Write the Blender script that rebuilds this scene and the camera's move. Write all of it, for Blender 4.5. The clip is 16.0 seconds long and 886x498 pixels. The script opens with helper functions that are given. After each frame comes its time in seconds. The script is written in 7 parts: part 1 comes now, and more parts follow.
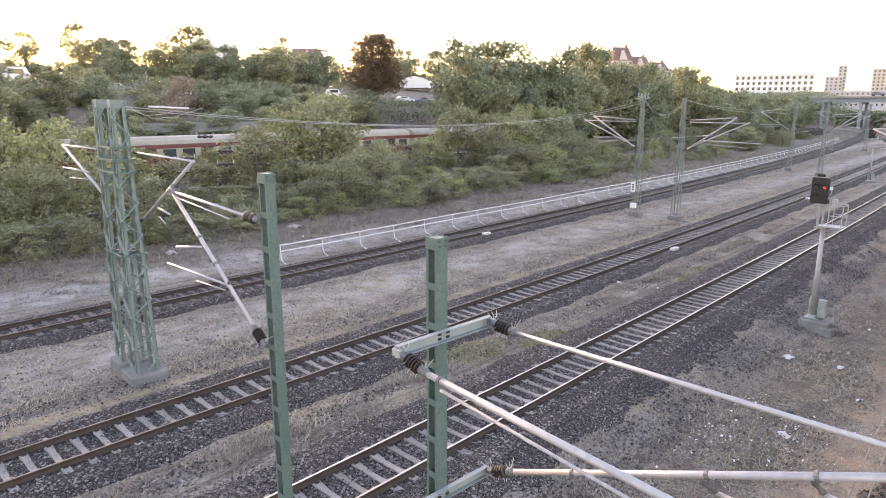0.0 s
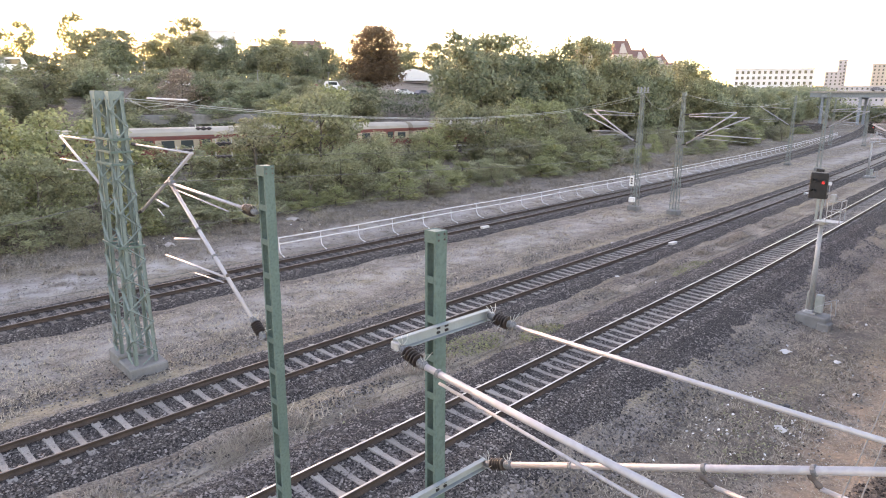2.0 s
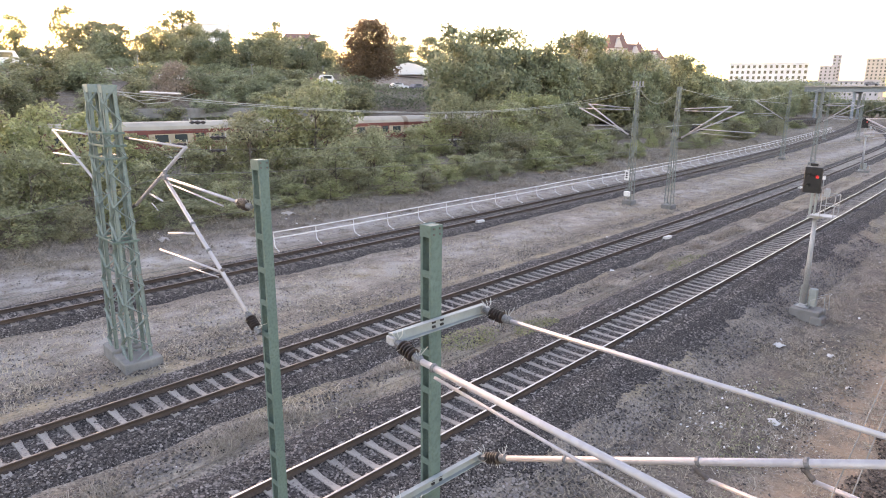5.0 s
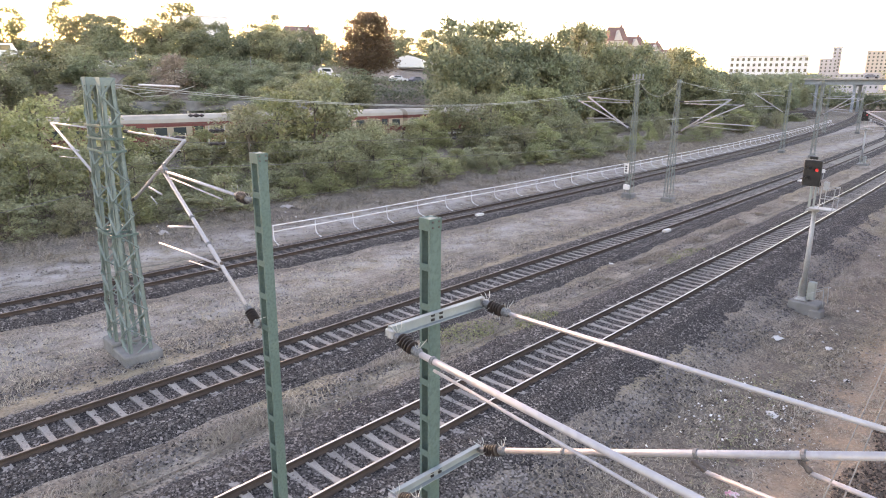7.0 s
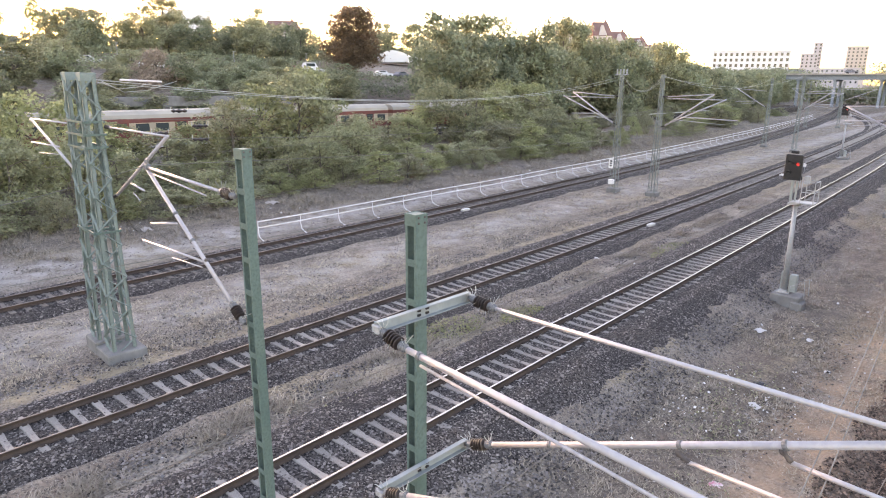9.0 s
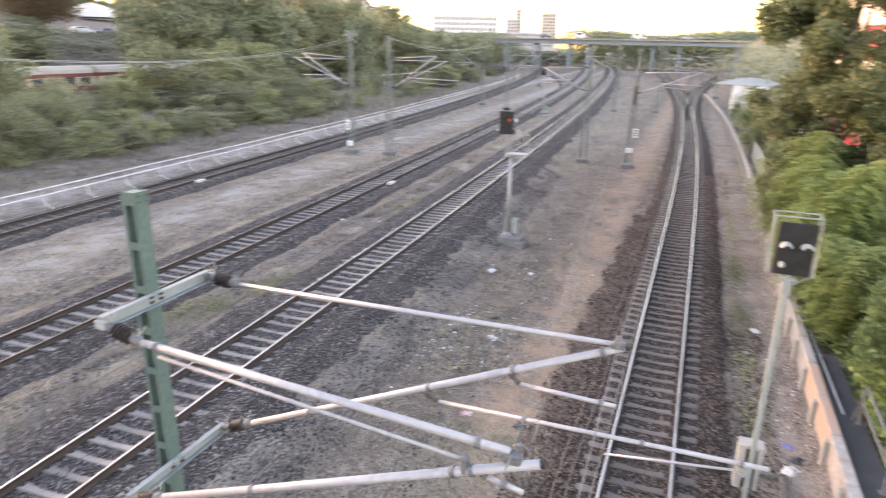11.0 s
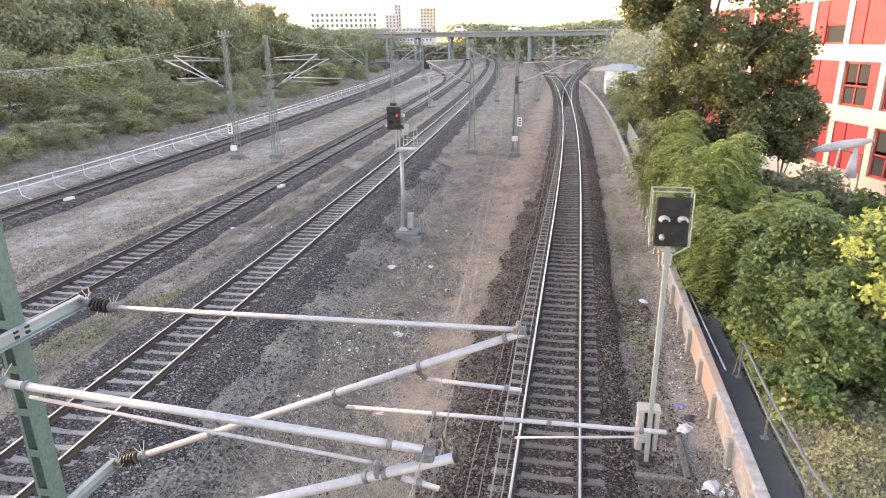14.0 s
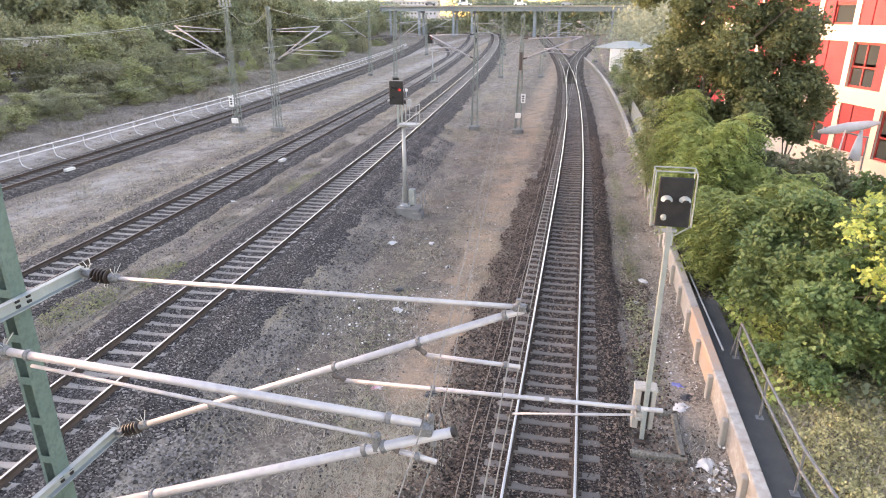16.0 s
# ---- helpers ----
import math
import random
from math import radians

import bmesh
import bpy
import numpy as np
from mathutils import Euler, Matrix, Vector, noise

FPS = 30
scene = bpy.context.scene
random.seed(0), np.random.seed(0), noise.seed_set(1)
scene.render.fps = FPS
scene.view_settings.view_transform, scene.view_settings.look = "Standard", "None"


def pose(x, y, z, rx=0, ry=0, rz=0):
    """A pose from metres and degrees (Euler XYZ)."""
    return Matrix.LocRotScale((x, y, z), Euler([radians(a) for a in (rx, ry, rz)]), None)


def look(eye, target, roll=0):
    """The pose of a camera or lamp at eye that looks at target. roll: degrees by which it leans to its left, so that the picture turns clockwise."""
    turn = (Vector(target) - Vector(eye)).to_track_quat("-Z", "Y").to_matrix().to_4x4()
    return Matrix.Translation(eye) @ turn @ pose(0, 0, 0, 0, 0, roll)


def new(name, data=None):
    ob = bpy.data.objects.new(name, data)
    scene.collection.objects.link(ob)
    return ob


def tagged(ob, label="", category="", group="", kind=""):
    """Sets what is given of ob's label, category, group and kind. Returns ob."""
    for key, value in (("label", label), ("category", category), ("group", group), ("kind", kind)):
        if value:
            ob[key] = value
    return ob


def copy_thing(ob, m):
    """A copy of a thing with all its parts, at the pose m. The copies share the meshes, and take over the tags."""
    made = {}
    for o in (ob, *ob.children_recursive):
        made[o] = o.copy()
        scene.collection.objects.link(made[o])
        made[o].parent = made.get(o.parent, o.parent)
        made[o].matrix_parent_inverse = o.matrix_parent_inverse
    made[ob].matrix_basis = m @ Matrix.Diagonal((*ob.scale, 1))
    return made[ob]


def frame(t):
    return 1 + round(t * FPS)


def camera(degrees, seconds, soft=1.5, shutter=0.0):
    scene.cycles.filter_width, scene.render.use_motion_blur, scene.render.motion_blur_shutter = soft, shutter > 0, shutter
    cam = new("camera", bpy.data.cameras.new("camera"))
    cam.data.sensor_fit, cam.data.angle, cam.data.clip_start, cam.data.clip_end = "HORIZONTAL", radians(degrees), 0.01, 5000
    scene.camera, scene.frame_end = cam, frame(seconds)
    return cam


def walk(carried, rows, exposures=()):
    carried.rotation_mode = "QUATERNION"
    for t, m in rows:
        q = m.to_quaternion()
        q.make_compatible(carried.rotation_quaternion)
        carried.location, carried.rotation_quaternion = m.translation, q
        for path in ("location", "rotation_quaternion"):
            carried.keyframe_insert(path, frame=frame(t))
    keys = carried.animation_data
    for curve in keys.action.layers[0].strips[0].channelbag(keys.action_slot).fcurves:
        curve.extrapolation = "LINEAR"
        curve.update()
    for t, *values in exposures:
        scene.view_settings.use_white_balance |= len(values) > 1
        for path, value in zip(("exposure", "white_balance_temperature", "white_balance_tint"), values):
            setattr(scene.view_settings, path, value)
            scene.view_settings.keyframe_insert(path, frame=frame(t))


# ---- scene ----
cam = camera(70.02, 16.0, soft=1.05, shutter=0.25)
PATH = [
    (0.0, pose(-0.000, -0.000, 9.500, 77.197, -0.093, 46.898)),
    (0.5, pose(-0.001, -0.007, 9.503, 77.008, -0.251, 46.905)),
    (1.0, pose(-0.006, -0.006, 9.500, 76.734, -0.191, 46.938)),
    (1.5, pose(-0.004, -0.005, 9.503, 76.612, -0.311, 46.842)),
    (2.0, pose(-0.007, -0.005, 9.500, 76.593, -0.378, 46.817)),
    (2.5, pose(-0.003, -0.010, 9.499, 76.362, -0.208, 46.865)),
    (3.0, pose(-0.008, 0.002, 9.500, 76.303, -0.321, 46.698)),
    (3.5, pose(-0.001, -0.010, 9.501, 76.282, -0.253, 46.646)),
    (4.0, pose(-0.011, 0.000, 9.500, 76.297, -0.327, 46.509)),
    (6.5, pose(-0.013, -0.001, 9.499, 75.611, -0.415, 46.356)),
    (7.0, pose(-0.004, -0.002, 9.500, 75.474, -0.440, 46.339)),
    (7.5, pose(-0.002, -0.003, 9.506, 75.356, -0.478, 46.350)),
    (8.0, pose(-0.004, -0.003, 9.502, 75.249, -0.454, 46.248)),
    (10.3, pose(0.025, -0.030, 9.512, 73.714, 0.039, 43.228)),
    (10.5, pose(0.028, -0.033, 9.513, 72.009, 0.118, 42.628)),
    (11.0, pose(0.075, 0.070, 9.528, 72.083, -1.139, 21.928)),
    (11.5, pose(0.075, 0.151, 9.525, 72.109, 1.516, 11.358)),
    (12.0, pose(0.079, 0.155, 9.514, 72.142, 1.682, 9.445)),
    (12.5, pose(0.095, 0.155, 9.533, 73.144, -0.307, 9.943)),
    (13.0, pose(0.079, 0.160, 9.528, 73.540, 0.779, 11.212)),
    (13.5, pose(0.074, 0.166, 9.516, 71.608, 0.309, 11.414)),
    (14.0, pose(0.085, 0.170, 9.511, 71.762, 0.713, 11.745)),
    (14.5, pose(0.085, 0.162, 9.511, 70.102, 0.849, 11.676)),
    (15.0, pose(0.078, 0.171, 9.516, 70.122, 0.211, 11.924)),
    (15.5, pose(0.084, 0.166, 9.514, 69.843, -0.102, 12.038)),
    (16.0, pose(0.078, 0.177, 9.503, 69.661, -0.130, 12.098)),
]
walk(cam, PATH, [(0.0, 3.33, 7900, 36), (8.2, 3.35, 7900, 36), (10.4, 3.56, 7900, 36), (11.6, 3.53, 8000, 34), (16.0, 3.56, 8000, 34)])

# ---- light ----
SUN_AZ, SUN_EL = 83.0, 6.5          # degrees to the left of +y, and above the horizon
world = bpy.data.worlds.new("sky")
scene.world = world
world.use_nodes = True
wn = world.node_tree
sky = wn.nodes.new("ShaderNodeTexSky")
sky.sky_type = 'NISHITA'
sky.sun_disc = False
sky.sun_elevation, sky.sun_rotation = radians(SUN_EL), radians(-SUN_AZ)
sky.air_density, sky.dust_density, sky.ozone_density = 1.0, 0.7, 1.1
back = wn.nodes["Background"]
back.inputs["Strength"].default_value = 0.15
wn.links.new(sky.outputs[0], back.inputs[0])
sun = new("sun", bpy.data.lights.new("sun", 'SUN'))
sun.data.energy, sun.data.angle, sun.data.color = 0.75, radians(3.0), (1.0, 0.74, 0.5)
sd = Vector((-math.sin(radians(SUN_AZ)) * math.cos(radians(SUN_EL)), math.cos(radians(SUN_AZ)) * math.cos(radians(SUN_EL)), math.sin(radians(SUN_EL))))
sun.matrix_world = look(sd * 200, (0, 0, 0))


# ---- materials ----
def mat(name, base, rough=0.8, metal=0.0, vary=None, scale=6.0, fine=None, fine_scale=60.0, bump=0.0, bump_scale=80.0, island=0.0, obj=0.0, spec=0.3, clear=0.0):
    """A surface with two scales of variation: vary (large stains) and fine (grain)."""
    m = bpy.data.materials.new(name)
    m.use_nodes = True
    n, l = m.node_tree.nodes, m.node_tree.links
    b = n["Principled BSDF"]
    b.inputs["Roughness"].default_value = rough
    b.inputs["Metallic"].default_value = metal
    b.inputs["Specular IOR Level"].default_value = spec
    geo = n.new("ShaderNodeTexCoord")
    col = None

    def rgb(c):
        r = n.new("ShaderNodeRGB")
        r.outputs[0].default_value = (*c, 1)
        return r.outputs[0]

    def mix(fac, a, c):
        x = n.new("ShaderNodeMix")
        x.data_type = 'RGBA'
        if hasattr(fac, "links"):
            l.new(fac, x.inputs[0])
        else:
            x.inputs[0].default_value = fac
        l.new(a, x.inputs[6])
        l.new(c, x.inputs[7])
        return x.outputs[2]

    def noise_at(sc, lo, hi, detail=5.0):
        t = n.new("ShaderNodeTexNoise")
        t.inputs["Scale"].default_value = sc
        t.inputs["Detail"].default_value = detail
        l.new(geo.outputs["Object"], t.inputs["Vector"])
        r = n.new("ShaderNodeMapRange")
        r.inputs[1].default_value, r.inputs[2].default_value = lo, hi
        l.new(t.outputs["Fac"], r.inputs[0])
        return r.outputs[0]

    col = rgb(base)
    if vary:
        col = mix(noise_at(scale, 0.38, 0.66), col, rgb(vary))
    if fine:
        col = mix(noise_at(fine_scale, 0.42, 0.64, 3.0), col, rgb(fine))
    for kind, amount in (("island", island), ("obj", obj)):
        if amount:
            if kind == "island":
                src = n.new("ShaderNodeNewGeometry").outputs["Random Per Island"]
            else:
                src = n.new("ShaderNodeObjectInfo").outputs["Random"]
            r = n.new("ShaderNodeMapRange")
            r.inputs[3].default_value, r.inputs[4].default_value = 1 - amount, 1 + amount
            l.new(src, r.inputs[0])
            h = n.new("ShaderNodeHueSaturation")
            l.new(r.outputs[0], h.inputs["Value"])
            l.new(col, h.inputs["Color"])
            col = h.outputs[0]
    l.new(col, b.inputs["Base Color"])
    if bump:
        t = n.new("ShaderNodeTexNoise")
        t.inputs["Scale"].default_value = bump_scale
        t.inputs["Detail"].default_value = 4.0
        l.new(geo.outputs["Object"], t.inputs["Vector"])
        u = n.new("ShaderNodeBump")
        u.inputs["Strength"].default_value = bump
        u.inputs["Distance"].default_value = 0.02
        l.new(t.outputs["Fac"], u.inputs["Height"])
        l.new(u.outputs[0], b.inputs["Normal"])
    return m


def leaf_mat(name, a, c, rough=0.55, trans=0.42):
    """Leaves: colour differs from leaf to leaf and in patches; some light passes through."""
    m = bpy.data.materials.new(name)
    m.use_nodes = True
    n, l = m.node_tree.nodes, m.node_tree.links
    b = n["Principled BSDF"]
    b.inputs["Roughness"].default_value = rough
    b.inputs["Specular IOR Level"].default_value = 0.25
    g = n.new("ShaderNodeNewGeometry")
    tc = n.new("ShaderNodeTexCoord")
    t = n.new("ShaderNodeTexNoise")
    t.inputs["Scale"].default_value = 0.7
    l.new(tc.outputs["Object"], t.inputs["Vector"])
    add = n.new("ShaderNodeMath")
    add.operation = 'ADD'
    l.new(g.outputs["Random Per Island"], add.inputs[0])
    l.new(t.outputs["Fac"], add.inputs[1])
    r = n.new("ShaderNodeMapRange")
    r.inputs[1].default_value, r.inputs[2].default_value = 0.35, 1.25
    l.new(add.outputs[0], r.inputs[0])
    x = n.new("ShaderNodeMix")
    x.data_type = 'RGBA'
    x.inputs[6].default_value, x.inputs[7].default_value = (*a, 1), (*c, 1)
    l.new(r.outputs[0], x.inputs[0])
    o = n.new("ShaderNodeObjectInfo")
    hr = n.new("ShaderNodeMapRange")
    hr.inputs[3].default_value, hr.inputs[4].default_value = 0.8, 1.2
    l.new(o.outputs["Random"], hr.inputs[0])
    h = n.new("ShaderNodeHueSaturation")
    l.new(hr.outputs[0], h.inputs["Value"])
    l.new(x.outputs[2], h.inputs["Color"])
    l.new(h.outputs[0], b.inputs["Base Color"])
    tr = n.new("ShaderNodeBsdfTranslucent")
    l.new(h.outputs[0], tr.inputs[0])
    mx = n.new("ShaderNodeMixShader")
    mx.inputs[0].default_value = trans
    l.new(b.outputs[0], mx.inputs[1])
    l.new(tr.outputs[0], mx.inputs[2])
    l.new(mx.outputs[0], n["Material Output"].inputs[0])
    return m


def ground_mat(name, layers, bump=0.6, strips=(), along=1.0):
    """Soil in patches: (colour, noise scale, low, high), each laid over the one before."""
    m = bpy.data.materials.new(name)
    m.use_nodes = True
    n, l = m.node_tree.nodes, m.node_tree.links
    b = n["Principled BSDF"]
    b.inputs["Roughness"].default_value = 0.95
    b.inputs["Specular IOR Level"].default_value = 0.15
    tc = n.new("ShaderNodeTexCoord")
    col = None
    for k, (c, sc, lo, hi) in enumerate(layers):
        rgb = n.new("ShaderNodeRGB")
        rgb.outputs[0].default_value = (*c, 1)
        if col is None:
            col = rgb.outputs[0]
            continue
        t = n.new("ShaderNodeTexNoise")
        t.inputs["Scale"].default_value, t.inputs["Detail"].default_value, t.inputs["Roughness"].default_value = sc, 6.0, 0.62
        mp = n.new("ShaderNodeMapping")
        mp.inputs["Location"].default_value = (17.3 * k, 5.1 * k, 0)
        mp.inputs["Scale"].default_value = (1, along if sc < 5 else 1, 1)
        l.new(tc.outputs["Object"], mp.inputs["Vector"])
        l.new(mp.outputs[0], t.inputs["Vector"])
        r = n.new("ShaderNodeMapRange")
        r.inputs[1].default_value, r.inputs[2].default_value = lo, hi
        l.new(t.outputs["Fac"], r.inputs[0])
        x = n.new("ShaderNodeMix")
        x.data_type = 'RGBA'
        l.new(r.outputs[0], x.inputs[0])
        l.new(col, x.inputs[6])
        l.new(rgb.outputs[0], x.inputs[7])
        col = x.outputs[2]
    # strips of other soil along the tracks: (colour, left edge, right edge, soft edge, noise scale, share)
    sep = n.new("ShaderNodeSeparateXYZ")
    l.new(tc.outputs["Object"], sep.inputs[0])
    for k, (c, xa, xb, ed, sc, share) in enumerate(strips):
        lean = n.new("ShaderNodeMath")
        lean.operation = 'MULTIPLY_ADD'
        lean.inputs[1].default_value = 0.05 if xb < -5 else 0.012
        l.new(sep.outputs["Y"], lean.inputs[0])
        l.new(sep.outputs["X"], lean.inputs[2])
        t = n.new("ShaderNodeTexNoise")
        t.inputs["Scale"].default_value, t.inputs["Detail"].default_value, t.inputs["Roughness"].default_value = sc, 7.0, 0.65
        l.new(tc.outputs["Object"], t.inputs["Vector"])
        fs = []
        for lo, hi in ((xa - ed, xa + ed), (xb + ed, xb - ed)):
            r = n.new("ShaderNodeMapRange")
            r.inputs[1].default_value, r.inputs[2].default_value = lo, hi
            l.new(lean.outputs[0], r.inputs[0])
            fs.append(r.outputs[0])
        r = n.new("ShaderNodeMapRange")
        r.inputs[1].default_value, r.inputs[2].default_value, r.inputs[4].default_value = 0.36, 0.6, share
        l.new(t.outputs["Fac"], r.inputs[0])
        fs.append(r.outputs[0])
        f = fs[0]
        for g in fs[1:]:
            mu = n.new("ShaderNodeMath")
            mu.operation = 'MULTIPLY'
            l.new(f, mu.inputs[0])
            l.new(g, mu.inputs[1])
            f = mu.outputs[0]
        rgb = n.new("ShaderNodeRGB")
        rgb.outputs[0].default_value = (*c, 1)
        x = n.new("ShaderNodeMix")
        x.data_type = 'RGBA'
        l.new(f, x.inputs[0])
        l.new(col, x.inputs[6])
        l.new(rgb.outputs[0], x.inputs[7])
        col = x.outputs[2]
    l.new(col, b.inputs["Base Color"])
    t = n.new("ShaderNodeTexNoise")
    t.inputs["Scale"].default_value, t.inputs["Detail"].default_value = 9.0, 8.0
    l.new(tc.outputs["Object"], t.inputs["Vector"])
    u = n.new("ShaderNodeBump")
    u.inputs["Strength"].default_value, u.inputs["Distance"].default_value = bump, 0.12
    l.new(t.outputs["Fac"], u.inputs["Height"])
    l.new(u.outputs[0], b.inputs["Normal"])
    return m


SOIL = ground_mat("dry soil and grass", [((0.21, 0.171, 0.14), 1, 0, 1), ((0.28, 0.242, 0.206), 0.45, 0.42, 0.62), ((0.115, 0.094, 0.08), 1.5, 0.44, 0.68),
                  ((0.27, 0.222, 0.155), 0.28, 0.52, 0.64), ((0.10, 0.10, 0.062), 0.6, 0.68, 0.78), ((0.055, 0.046, 0.04), 11.0, 0.46, 0.64), ((0.36, 0.325, 0.285), 19.0, 0.55, 0.70)], 1.0,
                  [((0.10, 0.09, 0.08), 2.0, 2.5, 0.25, 1.6, 0.7), ((0.25, 0.22, 0.19), 3.0, 4.2, 0.4, 1.2, 0.8), ((0.10, 0.083, 0.07), -7.3, -5.0, 0.8, 2.2, 0.7), ((0.235, 0.205, 0.175), -8.3, -7.7, 0.3, 1.4, 0.6), ((0.29, 0.205, 0.145), -4.9, -2.5, 0.6, 0.9, 0.8), ((0.085, 0.066, 0.055), -2.7, -1.3, 0.4, 1.8, 0.85),
                   ((0.32, 0.26, 0.175), -21.5, -20.3, 0.6, 1.2, 0.75), ((0.33, 0.295, 0.245), -14.9, -14.2, 0.25, 1.2, 0.7), ((0.34, 0.32, 0.30), -27.0, -23.5, 0.9, 0.7, 0.75), ((0.38, 0.355, 0.34), -37.0, -33.8, 1.0, 0.8, 0.75), ((0.11, 0.092, 0.078), -46, -38.5, 1.5, 0.9, 0.75)], 0.4)
# dark bed and near-black flecks paint the shaded crevices between stones
BALLAST = ground_mat("ballast", [((0.058, 0.051, 0.05), 1, 0, 1), ((0.09, 0.077, 0.07), 0.5, 0.42, 0.62), ((0.018, 0.016, 0.016), 15.0, 0.47, 0.54), ((0.27, 0.25, 0.24), 21.0, 0.58, 0.64)], 1.0)
BALLAST_RUST = ground_mat("rusty ballast", [((0.045, 0.032, 0.026), 1, 0, 1), ((0.068, 0.049, 0.039), 0.5, 0.42, 0.62), ((0.02, 0.016, 0.015), 15.0, 0.47, 0.54), ((0.27, 0.23, 0.20), 21.0, 0.58, 0.64)], 1.0)
STONE = mat("ballast stone", (0.095, 0.084, 0.08), 0.9, vary=(0.165, 0.146, 0.135), scale=0.6, island=0.85)
STONE_RUST = mat("rusty ballast stone", (0.082, 0.058, 0.045), 0.9, vary=(0.135, 0.097, 0.075), scale=0.6, island=0.9)
SLEEPER = mat("sleeper concrete", (0.30, 0.27, 0.245), 0.9, vary=(0.17, 0.145, 0.13), scale=1.3, fine=(0.27, 0.25, 0.23), fine_scale=40, bump=0.3, obj=0.18)
SLEEPER_DARK = mat("brown sleeper concrete", (0.165, 0.145, 0.13), 0.9, vary=(0.105, 0.088, 0.077), scale=1.3, fine=(0.14, 0.122, 0.11), fine_scale=40, bump=0.3, obj=0.18)
RUST = mat("rusty rail steel", (0.045, 0.033, 0.028), 0.85, 0.0, vary=(0.075, 0.052, 0.042), scale=2.0, fine=(0.035, 0.026, 0.022), fine_scale=50)
RAILTOP = mat("worn rail head", (0.50, 0.47, 0.45), 0.28, 1.0, vary=(0.36, 0.33, 0.31), scale=0.8)
RAILTOP_RUST = mat("dull rail head", (0.22, 0.19, 0.175), 0.6, 0.35, vary=(0.15, 0.125, 0.112), scale=0.8)
GREEN = mat("green mast paint", (0.074, 0.12, 0.11), 0.55, 0.0, vary=(0.092, 0.14, 0.13), scale=1.5, fine=(0.064, 0.102, 0.094), fine_scale=25, bump=0.05)
TOWERGREEN = mat("pale grey-green mast paint", (0.135, 0.178, 0.168), 0.6, 0.0, vary=(0.105, 0.145, 0.135), scale=1.5, fine=(0.16, 0.20, 0.19), fine_scale=25, bump=0.05)
# mast green paled to stand in for haze over the far masts
FARGREEN = mat("haze-paled grey-green mast paint", (0.17, 0.195, 0.18), 0.6, 0.0, vary=(0.14, 0.165, 0.15), scale=1.5, fine=(0.20, 0.22, 0.205), fine_scale=25)
FITTING = mat("dull cast fittings", (0.135, 0.14, 0.15), 0.6, 0.3, vary=(0.085, 0.09, 0.097), scale=9.0, fine=(0.165, 0.17, 0.18), fine_scale=50)
KERB = mat("dark weathered kerb concrete", (0.13, 0.12, 0.105), 0.95, vary=(0.19, 0.18, 0.16), scale=1.8, fine=(0.085, 0.078, 0.068), fine_scale=18, bump=0.5, bump_scale=25)
PEELING = mat("peeling white paint on concrete", (0.35, 0.335, 0.32), 0.85, vary=(0.20, 0.17, 0.15), scale=2.2, fine=(0.29, 0.26, 0.24), fine_scale=9, bump=0.3, bump_scale=25)
GALV = mat("galvanised steel", (0.29, 0.30, 0.31), 0.55, 0.3, vary=(0.22, 0.225, 0.235), scale=3.0, fine=(0.34, 0.35, 0.36), fine_scale=40)
ALU = mat("aluminium tube", (0.35, 0.34, 0.36), 0.5, 0.25, vary=(0.30, 0.29, 0.31), scale=2.0, fine=(0.37, 0.36, 0.38), fine_scale=14)
BRONZE = mat("dark fittings", (0.07, 0.06, 0.06), 0.6, 0.3, vary=(0.12, 0.10, 0.09), scale=20)
INSUL = mat("brown insulator", (0.016, 0.012, 0.012), 0.4, 0.0, vary=(0.03, 0.02, 0.018), scale=12, spec=0.5)
WIRE = mat("copper wire patina", (0.13, 0.13, 0.12), 0.6, 0.4, vary=(0.2, 0.19, 0.18), scale=5)
LIGHTWIRE = mat("bright wire", (0.42, 0.43, 0.40), 0.5, 0.3, vary=(0.3, 0.3, 0.28), scale=5)
CONCRETE = mat("weathered concrete", (0.36, 0.34, 0.31), 0.9, vary=(0.22, 0.205, 0.19), scale=1.1, fine=(0.29, 0.27, 0.25), fine_scale=30, bump=0.35, bump_scale=30)
FOOTING = mat("grey footing concrete", (0.20, 0.20, 0.20), 0.9, vary=(0.115, 0.115, 0.115), scale=1.6, fine=(0.16, 0.158, 0.155), fine_scale=30, bump=0.35, bump_scale=30)
BLACK = mat("black signal plate", (0.012, 0.012, 0.014), 0.5, 0.0, vary=(0.02, 0.02, 0.022), scale=6)
WHITE = mat("white sign", (0.62, 0.61, 0.60), 0.5, vary=(0.62, 0.61, 0.60), scale=8)
GREYPAINT = mat("grey paint", (0.27, 0.29, 0.28), 0.65, vary=(0.20, 0.22, 0.21), scale=3, fine=(0.24, 0.26, 0.25), fine_scale=30)
FENCEPIPE = mat("pale painted pipe", (0.60, 0.585, 0.60), 0.5, 0.1, vary=(0.46, 0.44, 0.43), scale=2.5)
BARK = mat("bark", (0.10, 0.085, 0.07), 0.95, vary=(0.15, 0.13, 0.11), scale=4, bump=0.6, bump_scale=30)


